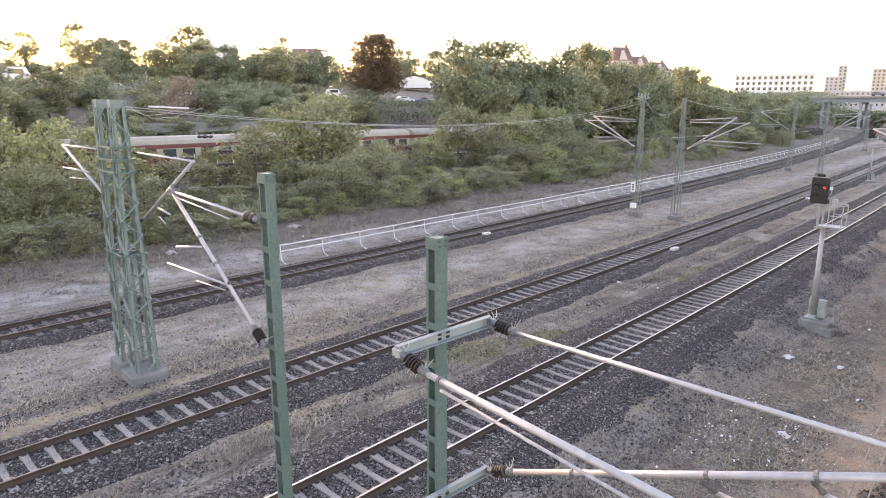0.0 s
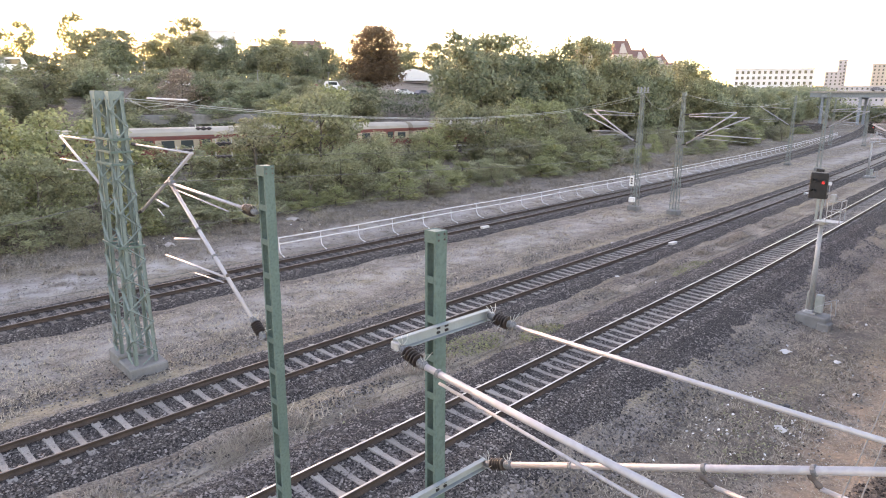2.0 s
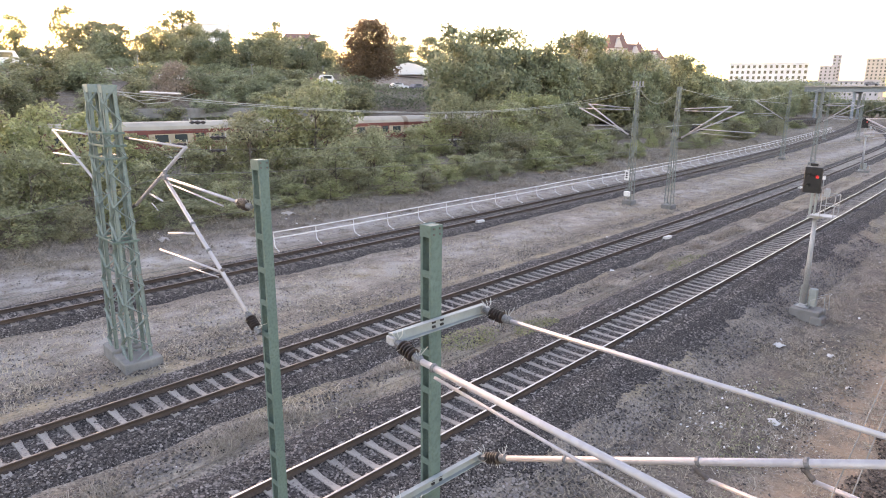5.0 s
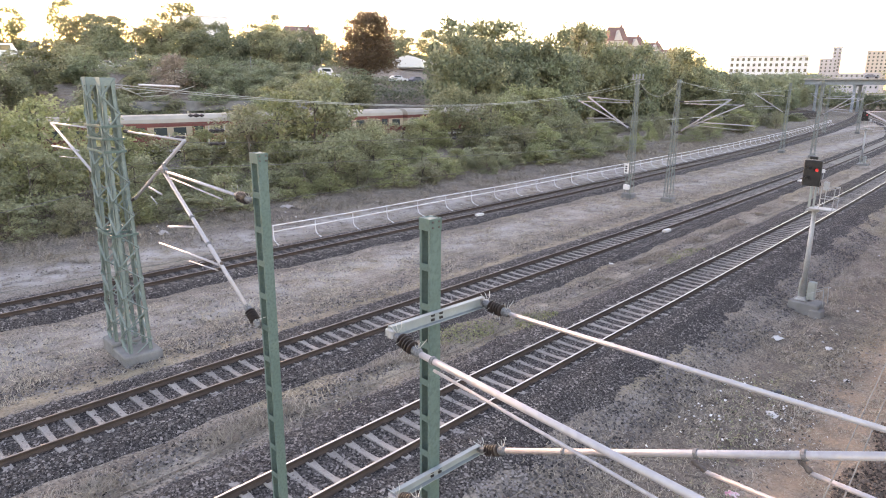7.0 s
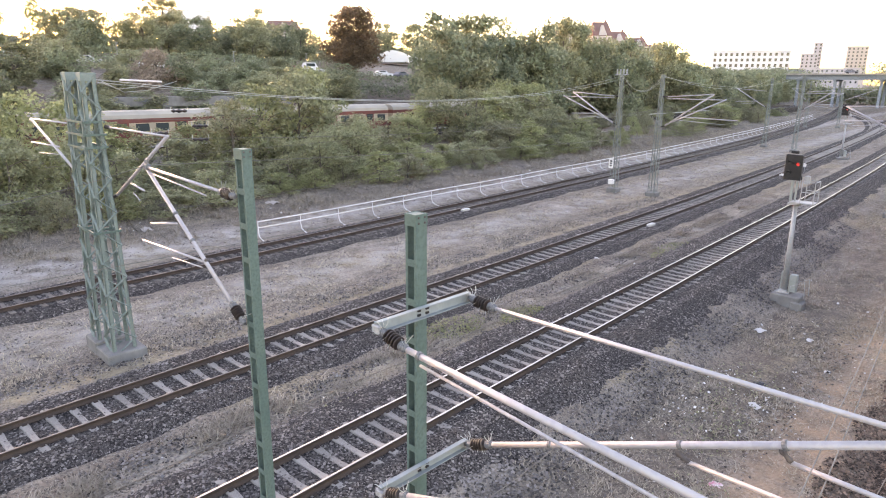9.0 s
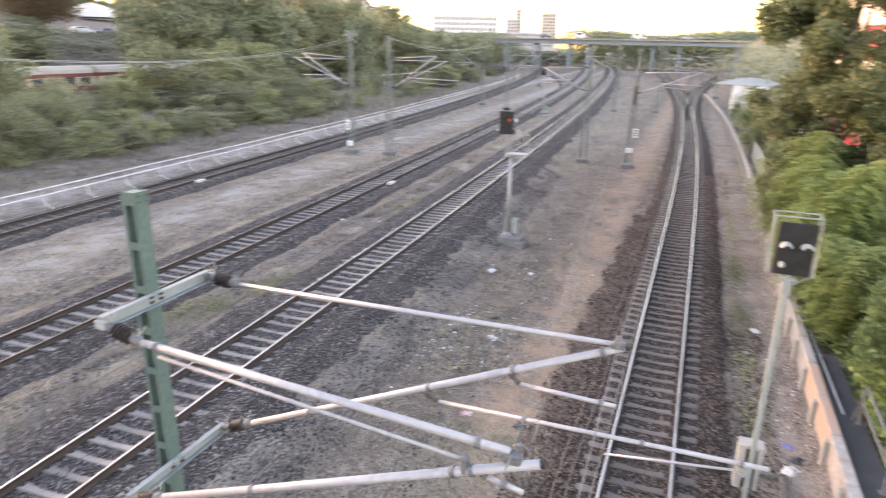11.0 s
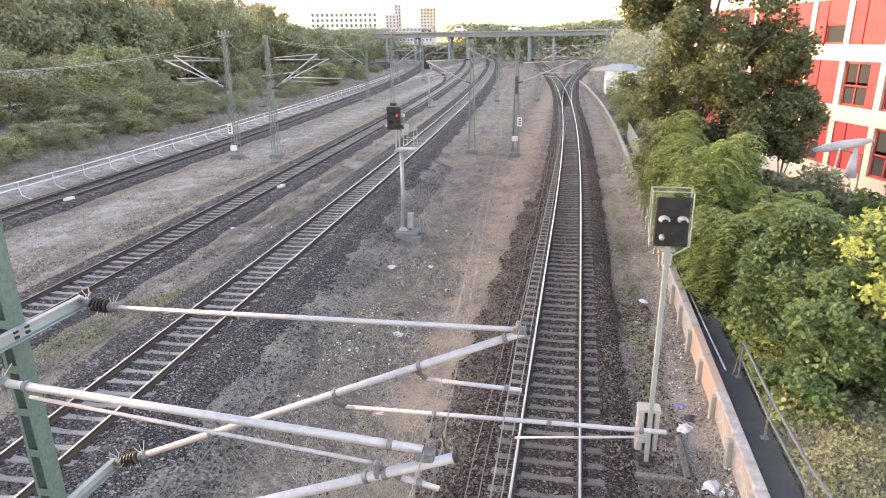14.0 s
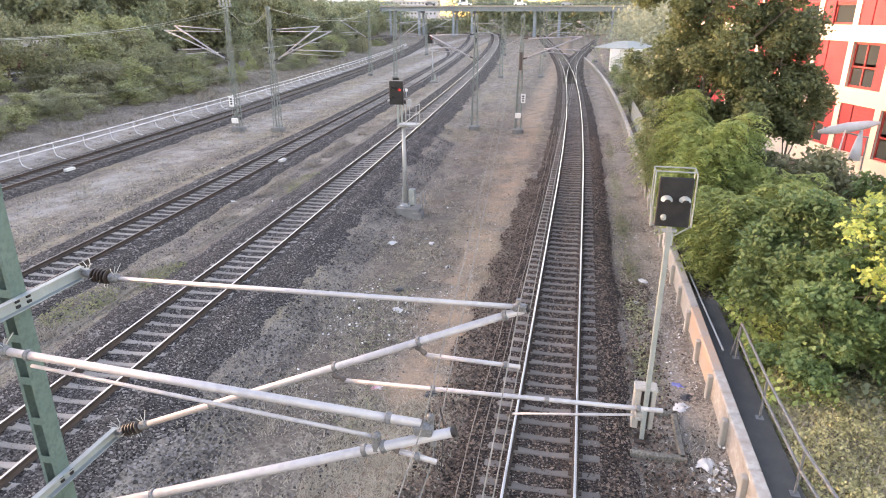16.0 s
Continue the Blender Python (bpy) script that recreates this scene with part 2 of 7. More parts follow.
# ---- mesh helpers ----
class MB:
    """Collects vertices and faces of one part."""

    def __init__(self):
        self.v, self.f, self.mi = [], [], []

    def add(self, verts, faces, mi=0):
        k = len(self.v)
        self.v.extend([tuple(p) for p in verts])
        self.f.extend([tuple(i + k for i in f) for f in faces])
        self.mi.extend([mi] * len(faces))
        return self

    def box(self, c, s, m=None, mi=0, bevel=0.0):
        """A box with centre c and size s; its top and vertical edges are chamfered by bevel."""
        hx, hy, hz = s[0] / 2, s[1] / 2, s[2] / 2
        b = min(bevel, hx * 0.9, hy * 0.9, hz * 0.9)
        if b <= 0:
            pts = [Vector((x, y, z)) for z in (-hz, hz) for x, y in ((-hx, -hy), (hx, -hy), (hx, hy), (-hx, hy))]
            fs = [(3, 2, 1, 0), (4, 5, 6, 7)] + [(i, (i + 1) % 4, 4 + (i + 1) % 4, 4 + i) for i in range(4)]
        else:
            def ring(ix, iy, z, c2):
                return [Vector(p) for p in ((-ix + c2, -iy, z), (ix - c2, -iy, z), (ix, -iy + c2, z), (ix, iy - c2, z), (ix - c2, iy, z), (-ix + c2, iy, z), (-ix, iy - c2, z), (-ix, -iy + c2, z))]
            pts = ring(hx, hy, -hz, b) + ring(hx, hy, hz - b, b) + ring(hx - b, hy - b, hz, b * 0.6)
            fs = [tuple(range(7, -1, -1)), tuple(range(16, 24))]
            for r in (0, 8):
                fs += [(r + i, r + (i + 1) % 8, r + 8 + (i + 1) % 8, r + 8 + i) for i in range(8)]
        m = m or Matrix.Identity(4)
        cv = Vector(c)
        return self.add([cv + m.to_3x3() @ p for p in pts], fs, mi)

    def tube(self, p, q, r, seg=10, r2=None, mi=0, caps=True):
        return self.lathe(p, q, ((0, r), (1, r if r2 is None else r2)), seg, mi, caps)

    def lathe(self, p, q, prof, seg=12, mi=0, caps=True):
        """Rings along p to q; prof is pairs (share of the way, radius)."""
        p, q = Vector(p), Vector(q)
        a = (q - p).normalized()
        u = a.cross(Vector((0, 0, 1)) if abs(a.z) < 0.9 else Vector((1, 0, 0))).normalized()
        w = a.cross(u)
        pts = []
        for s, r in prof:
            o = p.lerp(q, s)
            pts += [o + (u * math.cos(2 * math.pi * k / seg) + w * math.sin(2 * math.pi * k / seg)) * r for k in range(seg)]
        fs = []
        for i in range(len(prof) - 1):
            fs += [(i * seg + k, i * seg + (k + 1) % seg, (i + 1) * seg + (k + 1) % seg, (i + 1) * seg + k) for k in range(seg)]
        if caps:
            fs += [tuple(range(seg - 1, -1, -1)), tuple(range((len(prof) - 1) * seg, len(prof) * seg))]
        return self.add(pts, fs, mi)

    def path(self, pts, r, seg=6, mi=0):
        """A bent tube through the points."""
        pts = [Vector(p) for p in pts]
        out, fs = [], []
        for i, p in enumerate(pts):
            a = (pts[min(i + 1, len(pts) - 1)] - pts[max(i - 1, 0)]).normalized()
            u = a.cross(Vector((0, 0, 1)) if abs(a.z) < 0.95 else Vector((1, 0, 0))).normalized()
            w = a.cross(u)
            out += [p + (u * math.cos(2 * math.pi * k / seg) + w * math.sin(2 * math.pi * k / seg)) * r for k in range(seg)]
        for i in range(len(pts) - 1):
            fs += [(i * seg + k, i * seg + (k + 1) % seg, (i + 1) * seg + (k + 1) % seg, (i + 1) * seg + k) for k in range(seg)]
        fs += [tuple(range(seg - 1, -1, -1)), tuple(range((len(pts) - 1) * seg, len(pts) * seg))]
        return self.add(out, fs, mi)

    def prism(self, outline, z0, z1, m=None, mi=0):
        """An outline in x and y, raised from z0 to z1, then placed by m."""
        m = m or Matrix.Identity(4)
        k = len(outline)
        pts = [m @ Vector((x, y, z)) for z in (z0, z1) for x, y in outline]
        return self.add(pts, [tuple(range(k - 1, -1, -1)), tuple(range(k, 2 * k))] + [(i, (i + 1) % k, k + (i + 1) % k, k + i) for i in range(k)], mi)

    def mesh(self, name, mats, smooth=False):
        me = bpy.data.meshes.new(name)
        me.from_pydata(self.v, [], self.f)
        for m in (mats if isinstance(mats, (list, tuple)) else [mats]):
            me.materials.append(m)
        me.polygons.foreach_set("material_index", self.mi)
        if smooth:
            me.polygons.foreach_set("use_smooth", [True] * len(self.f))
        me.update()
        return me


def thing(name, place, label, category, group="", kind="", rz=0.0):
    e = new(name)
    e.empty_display_size = 0.3
    e.matrix_world = pose(*place, 0, 0, rz)
    return tagged(e, label, category, group, kind)


def part(name, mb, material, parent, label="", smooth=False, at=None):
    """Links a part, or more of the same mesh, under its thing or part."""
    me = mb if isinstance(mb, bpy.types.Mesh) else mb.mesh(name, material, smooth)
    ob = new(name, me)
    ob.parent = parent
    if at is not None:
        ob.matrix_basis = at
    return tagged(ob, label)


def solid(name, mb, material, label, category, group="", kind="", place=(0, 0, 0), smooth=False, rz=0.0):
    ob = new(name, mb.mesh(name, material, smooth))
    ob.matrix_world = pose(*place, 0, 0, rz)
    return tagged(ob, label, category, group, kind)


def np_mesh(name, verts, faces, mats, smooth=False):
    """A mesh from numpy arrays of vertices and equal-sided faces."""
    me = bpy.data.meshes.new(name)
    nv, (nf, k) = len(verts), faces.shape
    me.vertices.add(nv)
    me.vertices.foreach_set("co", np.ascontiguousarray(verts, np.float32).ravel())
    me.loops.add(nf * k)
    me.loops.foreach_set("vertex_index", np.ascontiguousarray(faces, np.int32).ravel())
    me.polygons.add(nf)
    me.polygons.foreach_set("loop_start", np.arange(0, nf * k, k, dtype=np.int32))
    if smooth:
        me.polygons.foreach_set("use_smooth", np.ones(nf, bool))
    for m in (mats if isinstance(mats, (list, tuple)) else [mats]):
        me.materials.append(m)
    me.update(calc_edges=True)
    return me


# ---- the lie of the land ----
def bend(y, start, k, end=1e9):
    """A curve that begins at start and runs straight on after end."""
    d = np.clip(np.asarray(y, float) - start, 0, None)
    e = end - start
    return np.where(d < e, k * d * d, k * e * e + 2 * k * e * (d - e))


def x_t4(y): return -0.18 - bend(y, 35, 3.3e-4, 180)
def x_t3(y): return -11.28 - 0.0488 * np.asarray(y, float) - bend(y, 20, 1.75e-4, 320)
def x_t2(y): return -18.1 - 0.05 * np.asarray(y, float) - bend(y, 20, 2.2e-4, 320)
def x_t1(y): return -30.5 - 0.052 * np.asarray(y, float) - bend(y, 20, 3.2e-4, 260)
def x_br(y): return x_t4(y) + bend(y, 92, 8.0e-4, 190)
def x_cross(y):
    s = np.clip((np.asarray(y, float) - 140) / 150, 0, 1)
    return x_t2(y) * (1 - s * s * (3 - 2 * s)) + x_t1(y) * s * s * (3 - 2 * s)


Z4, Z3, Z2, Z1 = 0.0, 0.6, 0.5, 0.35       # height of the rail heads
BED = 0.21                                  # from the rail head down to the ballast


def land(x, y):
    """Height of the ground."""
    x, y = np.asarray(x, float), np.asarray(y, float)
    a, b, c, d = x_t1(y), x_t2(y), x_t3(y), x_t4(y)
    keys = [(a - 2500, 22), (a - 600, 22), (a - 260, 17), (a - 115, 14.5), (a - 62, 7.5), (a - 44, 2.4), (a - 26, 2.2), (a - 15, 0.8), (a - 5, 0.12), (a - 2.6, 0.02), (a, 0.0), (a + 3, 0.0), (b - 3.2, 0.12), (b, 0.15),
            (b + 2.9, 0.22), (c - 3.0, 0.24), (c, 0.25), (c + 2.7, 0.18), (c + 4.6, -0.35), (d - 4.2, -0.55), (d - 2.4, -0.34), (d, -0.36), (d + 2.6, -0.38),
            (3.5 + 0 * y, -0.3), (4.25 + 0 * y, -0.14), (4.3 + 0 * y, 0.15), (7 + 0 * y, 0.35), (14 + 0 * y, 0.9), (60 + 0 * y, 1.2), (2500 + 0 * y, 2)]
    xs = np.stack([np.broadcast_to(k[0], x.shape) for k in keys])
    zs = np.array([k[1] for k in keys], float)
    xs = np.maximum.accumulate(xs, axis=0)
    out = np.zeros(x.shape)
    for i in range(len(zs) - 1):
        w = (x >= xs[i]) & (x <= xs[i + 1])
        s = np.where(w, (x - xs[i]) / np.maximum(xs[i + 1] - xs[i], 1e-6), 0)
        out = np.where(w, zs[i] + (zs[i + 1] - zs[i]) * s, out)
    return out


def wob(x, y, s, seed=0.0):
    """Cheap smooth unevenness, about -1 to 1."""
    return (np.sin(x * s + 1.3 * np.sin(y * s * 0.7 + seed)) + np.sin(y * s * 1.1 + 1.7 * np.sin(x * s * 0.6 + 2 + seed)) + np.sin((x + y) * s * 1.9 + seed) * 0.6) / 2.6


def terrain():
    xs = np.concatenate([-np.geomspace(2400, 70, 34), np.arange(-68, -36, 1.0), np.arange(-36, 12, 0.4), np.geomspace(12, 2400, 40)])
    ys = np.concatenate([-np.geomspace(800, 12, 14), np.arange(-10, 60, 0.5), np.arange(60, 140, 1.5), np.geomspace(140, 3500, 60)])
    X, Y = np.meshgrid(xs, ys)
    Z = land(X, Y)
    near = np.clip(1.2 - np.abs(X + 15) / 80, 0.25, 1)
    Z += (wob(X, Y, 0.9) * 0.05 + wob(X, Y, 2.7, 1) * 0.03) * near
    ditch = np.clip(1 - np.abs(X - x_t3(Y) - 6.4) / 2.0, 0, 1)
    Z += ditch * (wob(X, Y, 1.5, 4) * 0.09 + wob(X, Y, 3.8, 2) * 0.05)
    nx, ny = len(xs), len(ys)
    i = np.arange(nx * ny).reshape(ny, nx)
    F = np.stack([i[:-1, :-1], i[:-1, 1:], i[1:, 1:], i[1:, :-1]], -1).reshape(-1, 4)
    ob = new("ground", np_mesh("ground", np.stack([X, Y, Z], -1).reshape(-1, 3), F, SOIL, True))
    tagged(ob, "dry bare railway ground with straw-coloured grass and litter", "ground", kind="structure")


terrain()


def ballast_bed(name, fx, z, y0, y1, material, label, half=1.75, wide=1.1, heap=0.035):
    """A low bank of stones under one track."""
    ys = np.concatenate([np.arange(y0, min(y1, 70), 0.3), np.arange(min(y1, 70), y1 + 1, 1.5)])
    us = np.array([-half - wide, -half - 0.5 * wide, -half, -1.25, -0.82, -0.6, 0, 0.6, 0.82, 1.25, half, half + 0.5 * wide, half + wide])
    hs = np.array([-0.55, -0.24, heap - 0.04, heap, 0.025, -0.005, -0.01, -0.005, 0.025, heap, heap - 0.04, -0.24, -0.55])
    U, Y = np.meshgrid(us, ys)
    X = fx(Y) + U
    edge = (np.abs(U) > half + 0.1)
    X = X + edge * (wob(X, Y, 1.1, z) * 0.09 + wob(X, Y, 5.0, z) * 0.05)
    Z = z - BED + hs[None, :] + wob(X, Y, 5.0, z) * 0.012
    nx, ny = len(us), len(ys)
    i = np.arange(nx * ny).reshape(ny, nx)
    F = np.stack([i[:-1, :-1], i[:-1, 1:], i[1:, 1:], i[1:, :-1]], -1).reshape(-1, 4)
    ob = new(name, np_mesh(name, np.stack([X, Y, Z], -1).reshape(-1, 3), F, material, True))
    return tagged(ob, label, "ballast", kind="structure")


ballast_bed("ballast_bed", x_t4, Z4, 0, 340, BALLAST_RUST, "rust-brown crushed stone ballast under a railway track")
ballast_bed("ballast_bed", x_t3, Z3, -10, 340, BALLAST, "grey crushed stone ballast under a railway track", 1.9, 1.7, 0.075)
ballast_bed("ballast_bed", x_t2, Z2, -12, 340, BALLAST, "grey crushed stone ballast under a railway track", 1.85, 1.5, 0.07)
ballast_bed("ballast_bed", x_t1, Z1, -12, 340, BALLAST, "dark grey crushed stone ballast under a railway track", 1.8)
ballast_bed("ballast_bed", x_br, Z4 - 0.01, 100, 340, BALLAST_RUST, "brown ballast under the diverging track")
ballast_bed("ballast_bed", x_cross, Z2 - 0.01, 142, 300, BALLAST, "grey ballast under a crossover track")


# ---- tracks ----
def rail_mesh(fx, side, z, y0, y1, top):
    ys = np.concatenate([np.arange(y0, min(y1, 90), 1.5), np.arange(max(y0, 90), y1, 4.0)])
    prof = [(-0.075, -0.172), (-0.075, -0.16), (-0.012, -0.14), (-0.012, -0.05), (-0.036, -0.035), (-0.036, -0.006), (-0.03, 0.0), (0.03, 0.0), (0.036, -0.006), (0.036, -0.035), (0.012, -0.05), (0.012, -0.14), (0.075, -0.16), (0.075, -0.172)]
    k = len(prof)
    pr = np.array(prof)
    X = fx(ys)
    tx = np.gradient(X, ys)
    nrm = np.sqrt(1 + tx * tx)
    ox = side * 0.7525 + pr[:, 0]
    V = np.stack([X[:, None] + ox[None] / nrm[:, None], ys[:, None] - ox[None] * (tx / nrm)[:, None], np.broadcast_to(z + pr[:, 1][None], (len(ys), k))], -1).reshape(-1, 3)
    i = np.arange(len(ys) * k).reshape(len(ys), k)
    F = np.stack([i[:-1, :-1], i[:-1, 1:], i[1:, 1:], i[1:, :-1]], -1)
    me = np_mesh("rail", V, F.reshape(-1, 4), [RUST, top])
    mi = np.zeros(F.shape[:2], np.int32)
    mi[:, 6] = 1
    me.polygons.foreach_set("material_index", mi.ravel())
    return me


def sleeper_mesh(material):
    """A concrete sleeper, waisted in the middle, with sloped rail seats and rail clips."""
    mb = MB()
    st = [(-1.3, 0.13, 0.10, -0.155), (-1.24, 0.15, 0.115, -0.15), (-0.95, 0.15, 0.11, -0.16), (-0.55, 0.145, 0.105, -0.17), (-0.25, 0.11, 0.085, -0.195), (0.25, 0.11, 0.085, -0.195), (0.55, 0.145, 0.105, -0.17), (0.95, 0.15, 0.11, -0.16), (1.24, 0.15, 0.115, -0.15), (1.3, 0.13, 0.10, -0.155)]
    pts = []
    for x, w, t, z in st:
        pts += [(x, -w, z - 0.16), (x, -t, z - 0.012), (x, -t + 0.015, z), (x, t - 0.015, z), (x, t, z - 0.012), (x, w, z - 0.16)]
    fs = []
    for i in range(len(st) - 1):
        fs += [(i * 6 + k, (i + 1) * 6 + k, (i + 1) * 6 + k + 1, i * 6 + k + 1) for k in range(5)]
    fs += [(0, 1, 2, 3, 4, 5), tuple(len(pts) - 6 + k for k in (5, 4, 3, 2, 1, 0))]
    mb.add(pts, fs)
    for s in (-1, 1):
        for d in (-0.11, 0.11):
            mb.box((s * 0.7525 + d, 0, -0.155), (0.09, 0.11, 0.03), mi=1)
    return mb.mesh("sleeper", [material, RUST])


def track(fx, z, y0, y1, label, material, top, near_to=100.0, pitch=0.6, y_piece=None):
    e = thing("railway_track", (0, 0, 0), label, "railway track", "parallel railway tracks", "structure")
    for s in (-1, 1):
        part("rail", rail_mesh(fx, s, z, y0, y1, top), None, e, "rusty rail with a worn bright head")
    me = sleeper_mesh(material)
    ys = np.arange(y0 + 0.3, y1, pitch)
    rest = MB()
    for y in ys:
        x = float(fx(y))
        t = float(fx(y + 0.1) - fx(y - 0.1)) / 0.2
        turn = -math.degrees(math.atan(t)) + random.uniform(-0.4, 0.4)
        if y < near_to:
            part("sleeper", me, None, e, at=pose(x + random.uniform(-0.015, 0.015), y + random.uniform(-0.02, 0.02), z + random.uniform(-0.012, 0.008), 0, 0, turn))
        else:
            rest.box((x, y, z - 0.235), (2.6, 0.24, 0.16), pose(0, 0, 0, 0, 0, turn))
    if rest.v:
        tagged(part("distant_sleepers", rest, material, e, "row of distant sleepers"), kind="stuff")
    return e


# ---- overhead line: masts, cantilevers, wires ----
def zg(x, y):
    return float(land(np.array([x]), np.array([y]))[0])


def flat_mast(place, top, wx=0.2, w=0.18):
    """A mast of two channels held apart by batten plates, on a concrete foot."""
    e = thing("catenary_mast", place, "green-painted steel catenary mast with rectangular slots", "catenary mast", "flat catenary masts")
    h = top - place[2]
    for s in (-1, 1):
        mb = MB().box((s * (wx / 2 - 0.006), 0, h / 2), (0.012, w, h), bevel=0.002)
        for d in (-1, 1):
            mb.box((s * (wx / 2 - 0.027), d * (w / 2 - 0.005), h / 2), (0.03, 0.01, h))
        part("channel", mb, GREEN, e)
    plate = MB().box((0, 0, 0), (wx - 0.09, 0.01, 0.09)).mesh("batten_plate", GREEN)
    z = h - 0.62
    while z > 0.2:
        for d in (-1, 1):
            part("batten_plate", plate, None, e, at=pose(0, d * (w / 2 - 0.006), z))
        z -= 0.52
    cap = MB()
    for d in (-1, 1):
        cap.box((0, d * (w / 2 + 0.004), h - 0.075), (wx + 0.004, 0.008, 0.15))
    cap.box((0, 0, h - 0.012), (wx - 0.03, w - 0.02, 0.012))
    part("cap_plate", cap, GREEN, e)
    bolt = MB().lathe((0, 0, 0), (0.014, 0, 0), ((0, 0.014), (1, 0.012)), 6).mesh("bolt", BRONZE)
    for y in (-0.05, 0.05):
        for z in (h - 0.04, h - 0.11):
            part("bolt", bolt, None, e, at=pose(wx / 2, y, z))
    part("footing", MB().box((0, 0, 0.0), (0.75, 0.75, 0.5), bevel=0.03), FOOTING, e, "concrete footing")
    return e


def insulator(e, p, q):
    """A ribbed brown insulator with steel ends, and the pale bird-guard wires round it."""
    p, q = Vector(p), Vector(q)
    n = 5
    prof = [(0.0, 0.035), (0.2, 0.038)]
    for i in range(n):
        a = 0.22 + 0.5 * i / n
        prof += [(a, 0.036), (a + 0.03, 0.085), (a + 0.055, 0.085), (a + 0.08, 0.036)]
    prof += [(0.74, 0.04)]
    ob = part("insulator", MB().lathe(p, q, prof, 14), INSUL, e, "dark brown ribbed insulator", smooth=False)
    part("end_fitting", MB().lathe(p, q, ((0.72, 0.048), (0.76, 0.06), (0.92, 0.055), (1.0, 0.035)), 12), FITTING, ob, "grey cast end cap")
    part("end_fitting", MB().lathe(p, q, ((-0.1, 0.03), (0.0, 0.045), (0.12, 0.05), (0.2, 0.045)), 12), FITTING, ob, "grey cast end cap")
    a = (q - p).normalized()
    u = a.cross(Vector((0, 0, 1))).normalized()
    w = u.cross(a)
    sp = MB()
    for s in (0.05, 0.88):
        o = p.lerp(q, s)
        for d in (-0.5, 0.1, 0.6):
            k = w + u * d
            sp.path([o + w * 0.03, o + k * 0.1 + a * 0.01, o + k * 0.16 + a * (0.03 * (1 if s > 0.5 else -1))], 0.005, 4)
    for i in range(7):
        o = p.lerp(q, 0.3 + 0.06 * i)
        t = i * 1.9
        k = u * math.cos(t) - w * abs(math.sin(t))
        sp.path([o + k * 0.05, o + k * 0.13 + a * 0.02], 0.004, 3)
    tagged(part("bird_guard", sp, LIGHTWIRE, ob, "pale bird-guard wires"), kind="stuff")
    return ob


def clamp(e, p, r, axis=(1, 0, 0)):
    a = Vector(axis).normalized()
    p = Vector(p)
    part("clamp", MB().lathe(p - a * 0.025, p + a * 0.025, ((0, r + 0.004), (0.15, r + 0.014), (0.85, r + 0.014), (1, r + 0.004)), 12), FITTING, e, "steel clamp")


def joint(e, p, q):
    """A swivel between two tubes."""
    p, q = Vector(p), Vector(q)
    part("swivel_joint", MB().lathe(p, q, ((0, 0.02), (0.2, 0.034), (0.5, 0.022), (0.8, 0.032), (1, 0.018)), 10), BRONZE, e, "dark swivel joint")


def tube(e, p, q, r, name="tube", label="", end=False):
    ob = part(name, MB().tube(p, q, r, 14), ALU, e, label, smooth=True)
    if end:
        p, q = Vector(p), Vector(q)
        a = (q - p).normalized()
        part("end_plug", MB().lathe(q, q + a * 0.03, ((0, r * 1.03), (1, r * 0.95)), 12), BLACK, ob, "black plastic plug")
    return ob


MAST_A = (-5.6, 5.14)
flat_mast((*MAST_A, -0.72), 7.93)
MAST_B = (-8.55, 4.45)
flat_mast((*MAST_B, -0.1), 8.53, 0.24, 0.15)


ARMGREY = mat("grey-blue arm paint", (0.24, 0.275, 0.285), 0.6, vary=(0.19, 0.22, 0.23), scale=3, fine=(0.21, 0.24, 0.25), fine_scale=30)


def crossarm(z, x0, ya, yb):
    e = thing("crossarm", (0, 0, 0), "green steel crossarm bolted across the mast", "crossarm", "mast crossarms")
    mb = MB().box((x0, (ya + yb) / 2, z), (0.012, yb - ya, 0.15), bevel=0.003)
    mb.box((x0 + 0.036, (ya + yb) / 2, z + 0.07), (0.06, yb - ya, 0.01)).box((x0 + 0.036, (ya + yb) / 2, z - 0.07), (0.06, yb - ya, 0.01))
    part("channel_beam", mb, ARMGREY, e, "grey-green channel beam")
    for dy in (-0.07, 0.07):
        for dz in (-0.03, 0.03):
            part("bolt", MB().box((x0 + 0.014, MAST_A[1] + dy, z + dz), (0.02, 0.05, 0.028)), BLACK, e)
    for y in (ya, yb):
        part("hinge", MB().box((x0 + 0.05, y, z), (0.14, 0.06, 0.09), bevel=0.01), GALV, e, "steel hinge")
    return e


XA = MAST_A[0] + 0.115
crossarm(6.68, XA, 4.36, 5.97)
crossarm(4.45, XA, 4.36, 5.97)

ca = thing("catenary_cantilever", (XA, 5.94, 4.45), "pale aluminium catenary cantilever of crossed tubes over the track", "cantilever", "cantilevers at the near mast")
cb = thing("catenary_cantilever", (XA, 4.39, 4.45), "pale aluminium cantilever with thick tubes ending at a dark plug", "cantilever", "cantilevers at the near mast")


def rel(e, *p):
    return [Vector(q) - e.matrix_world.translation for q in p]


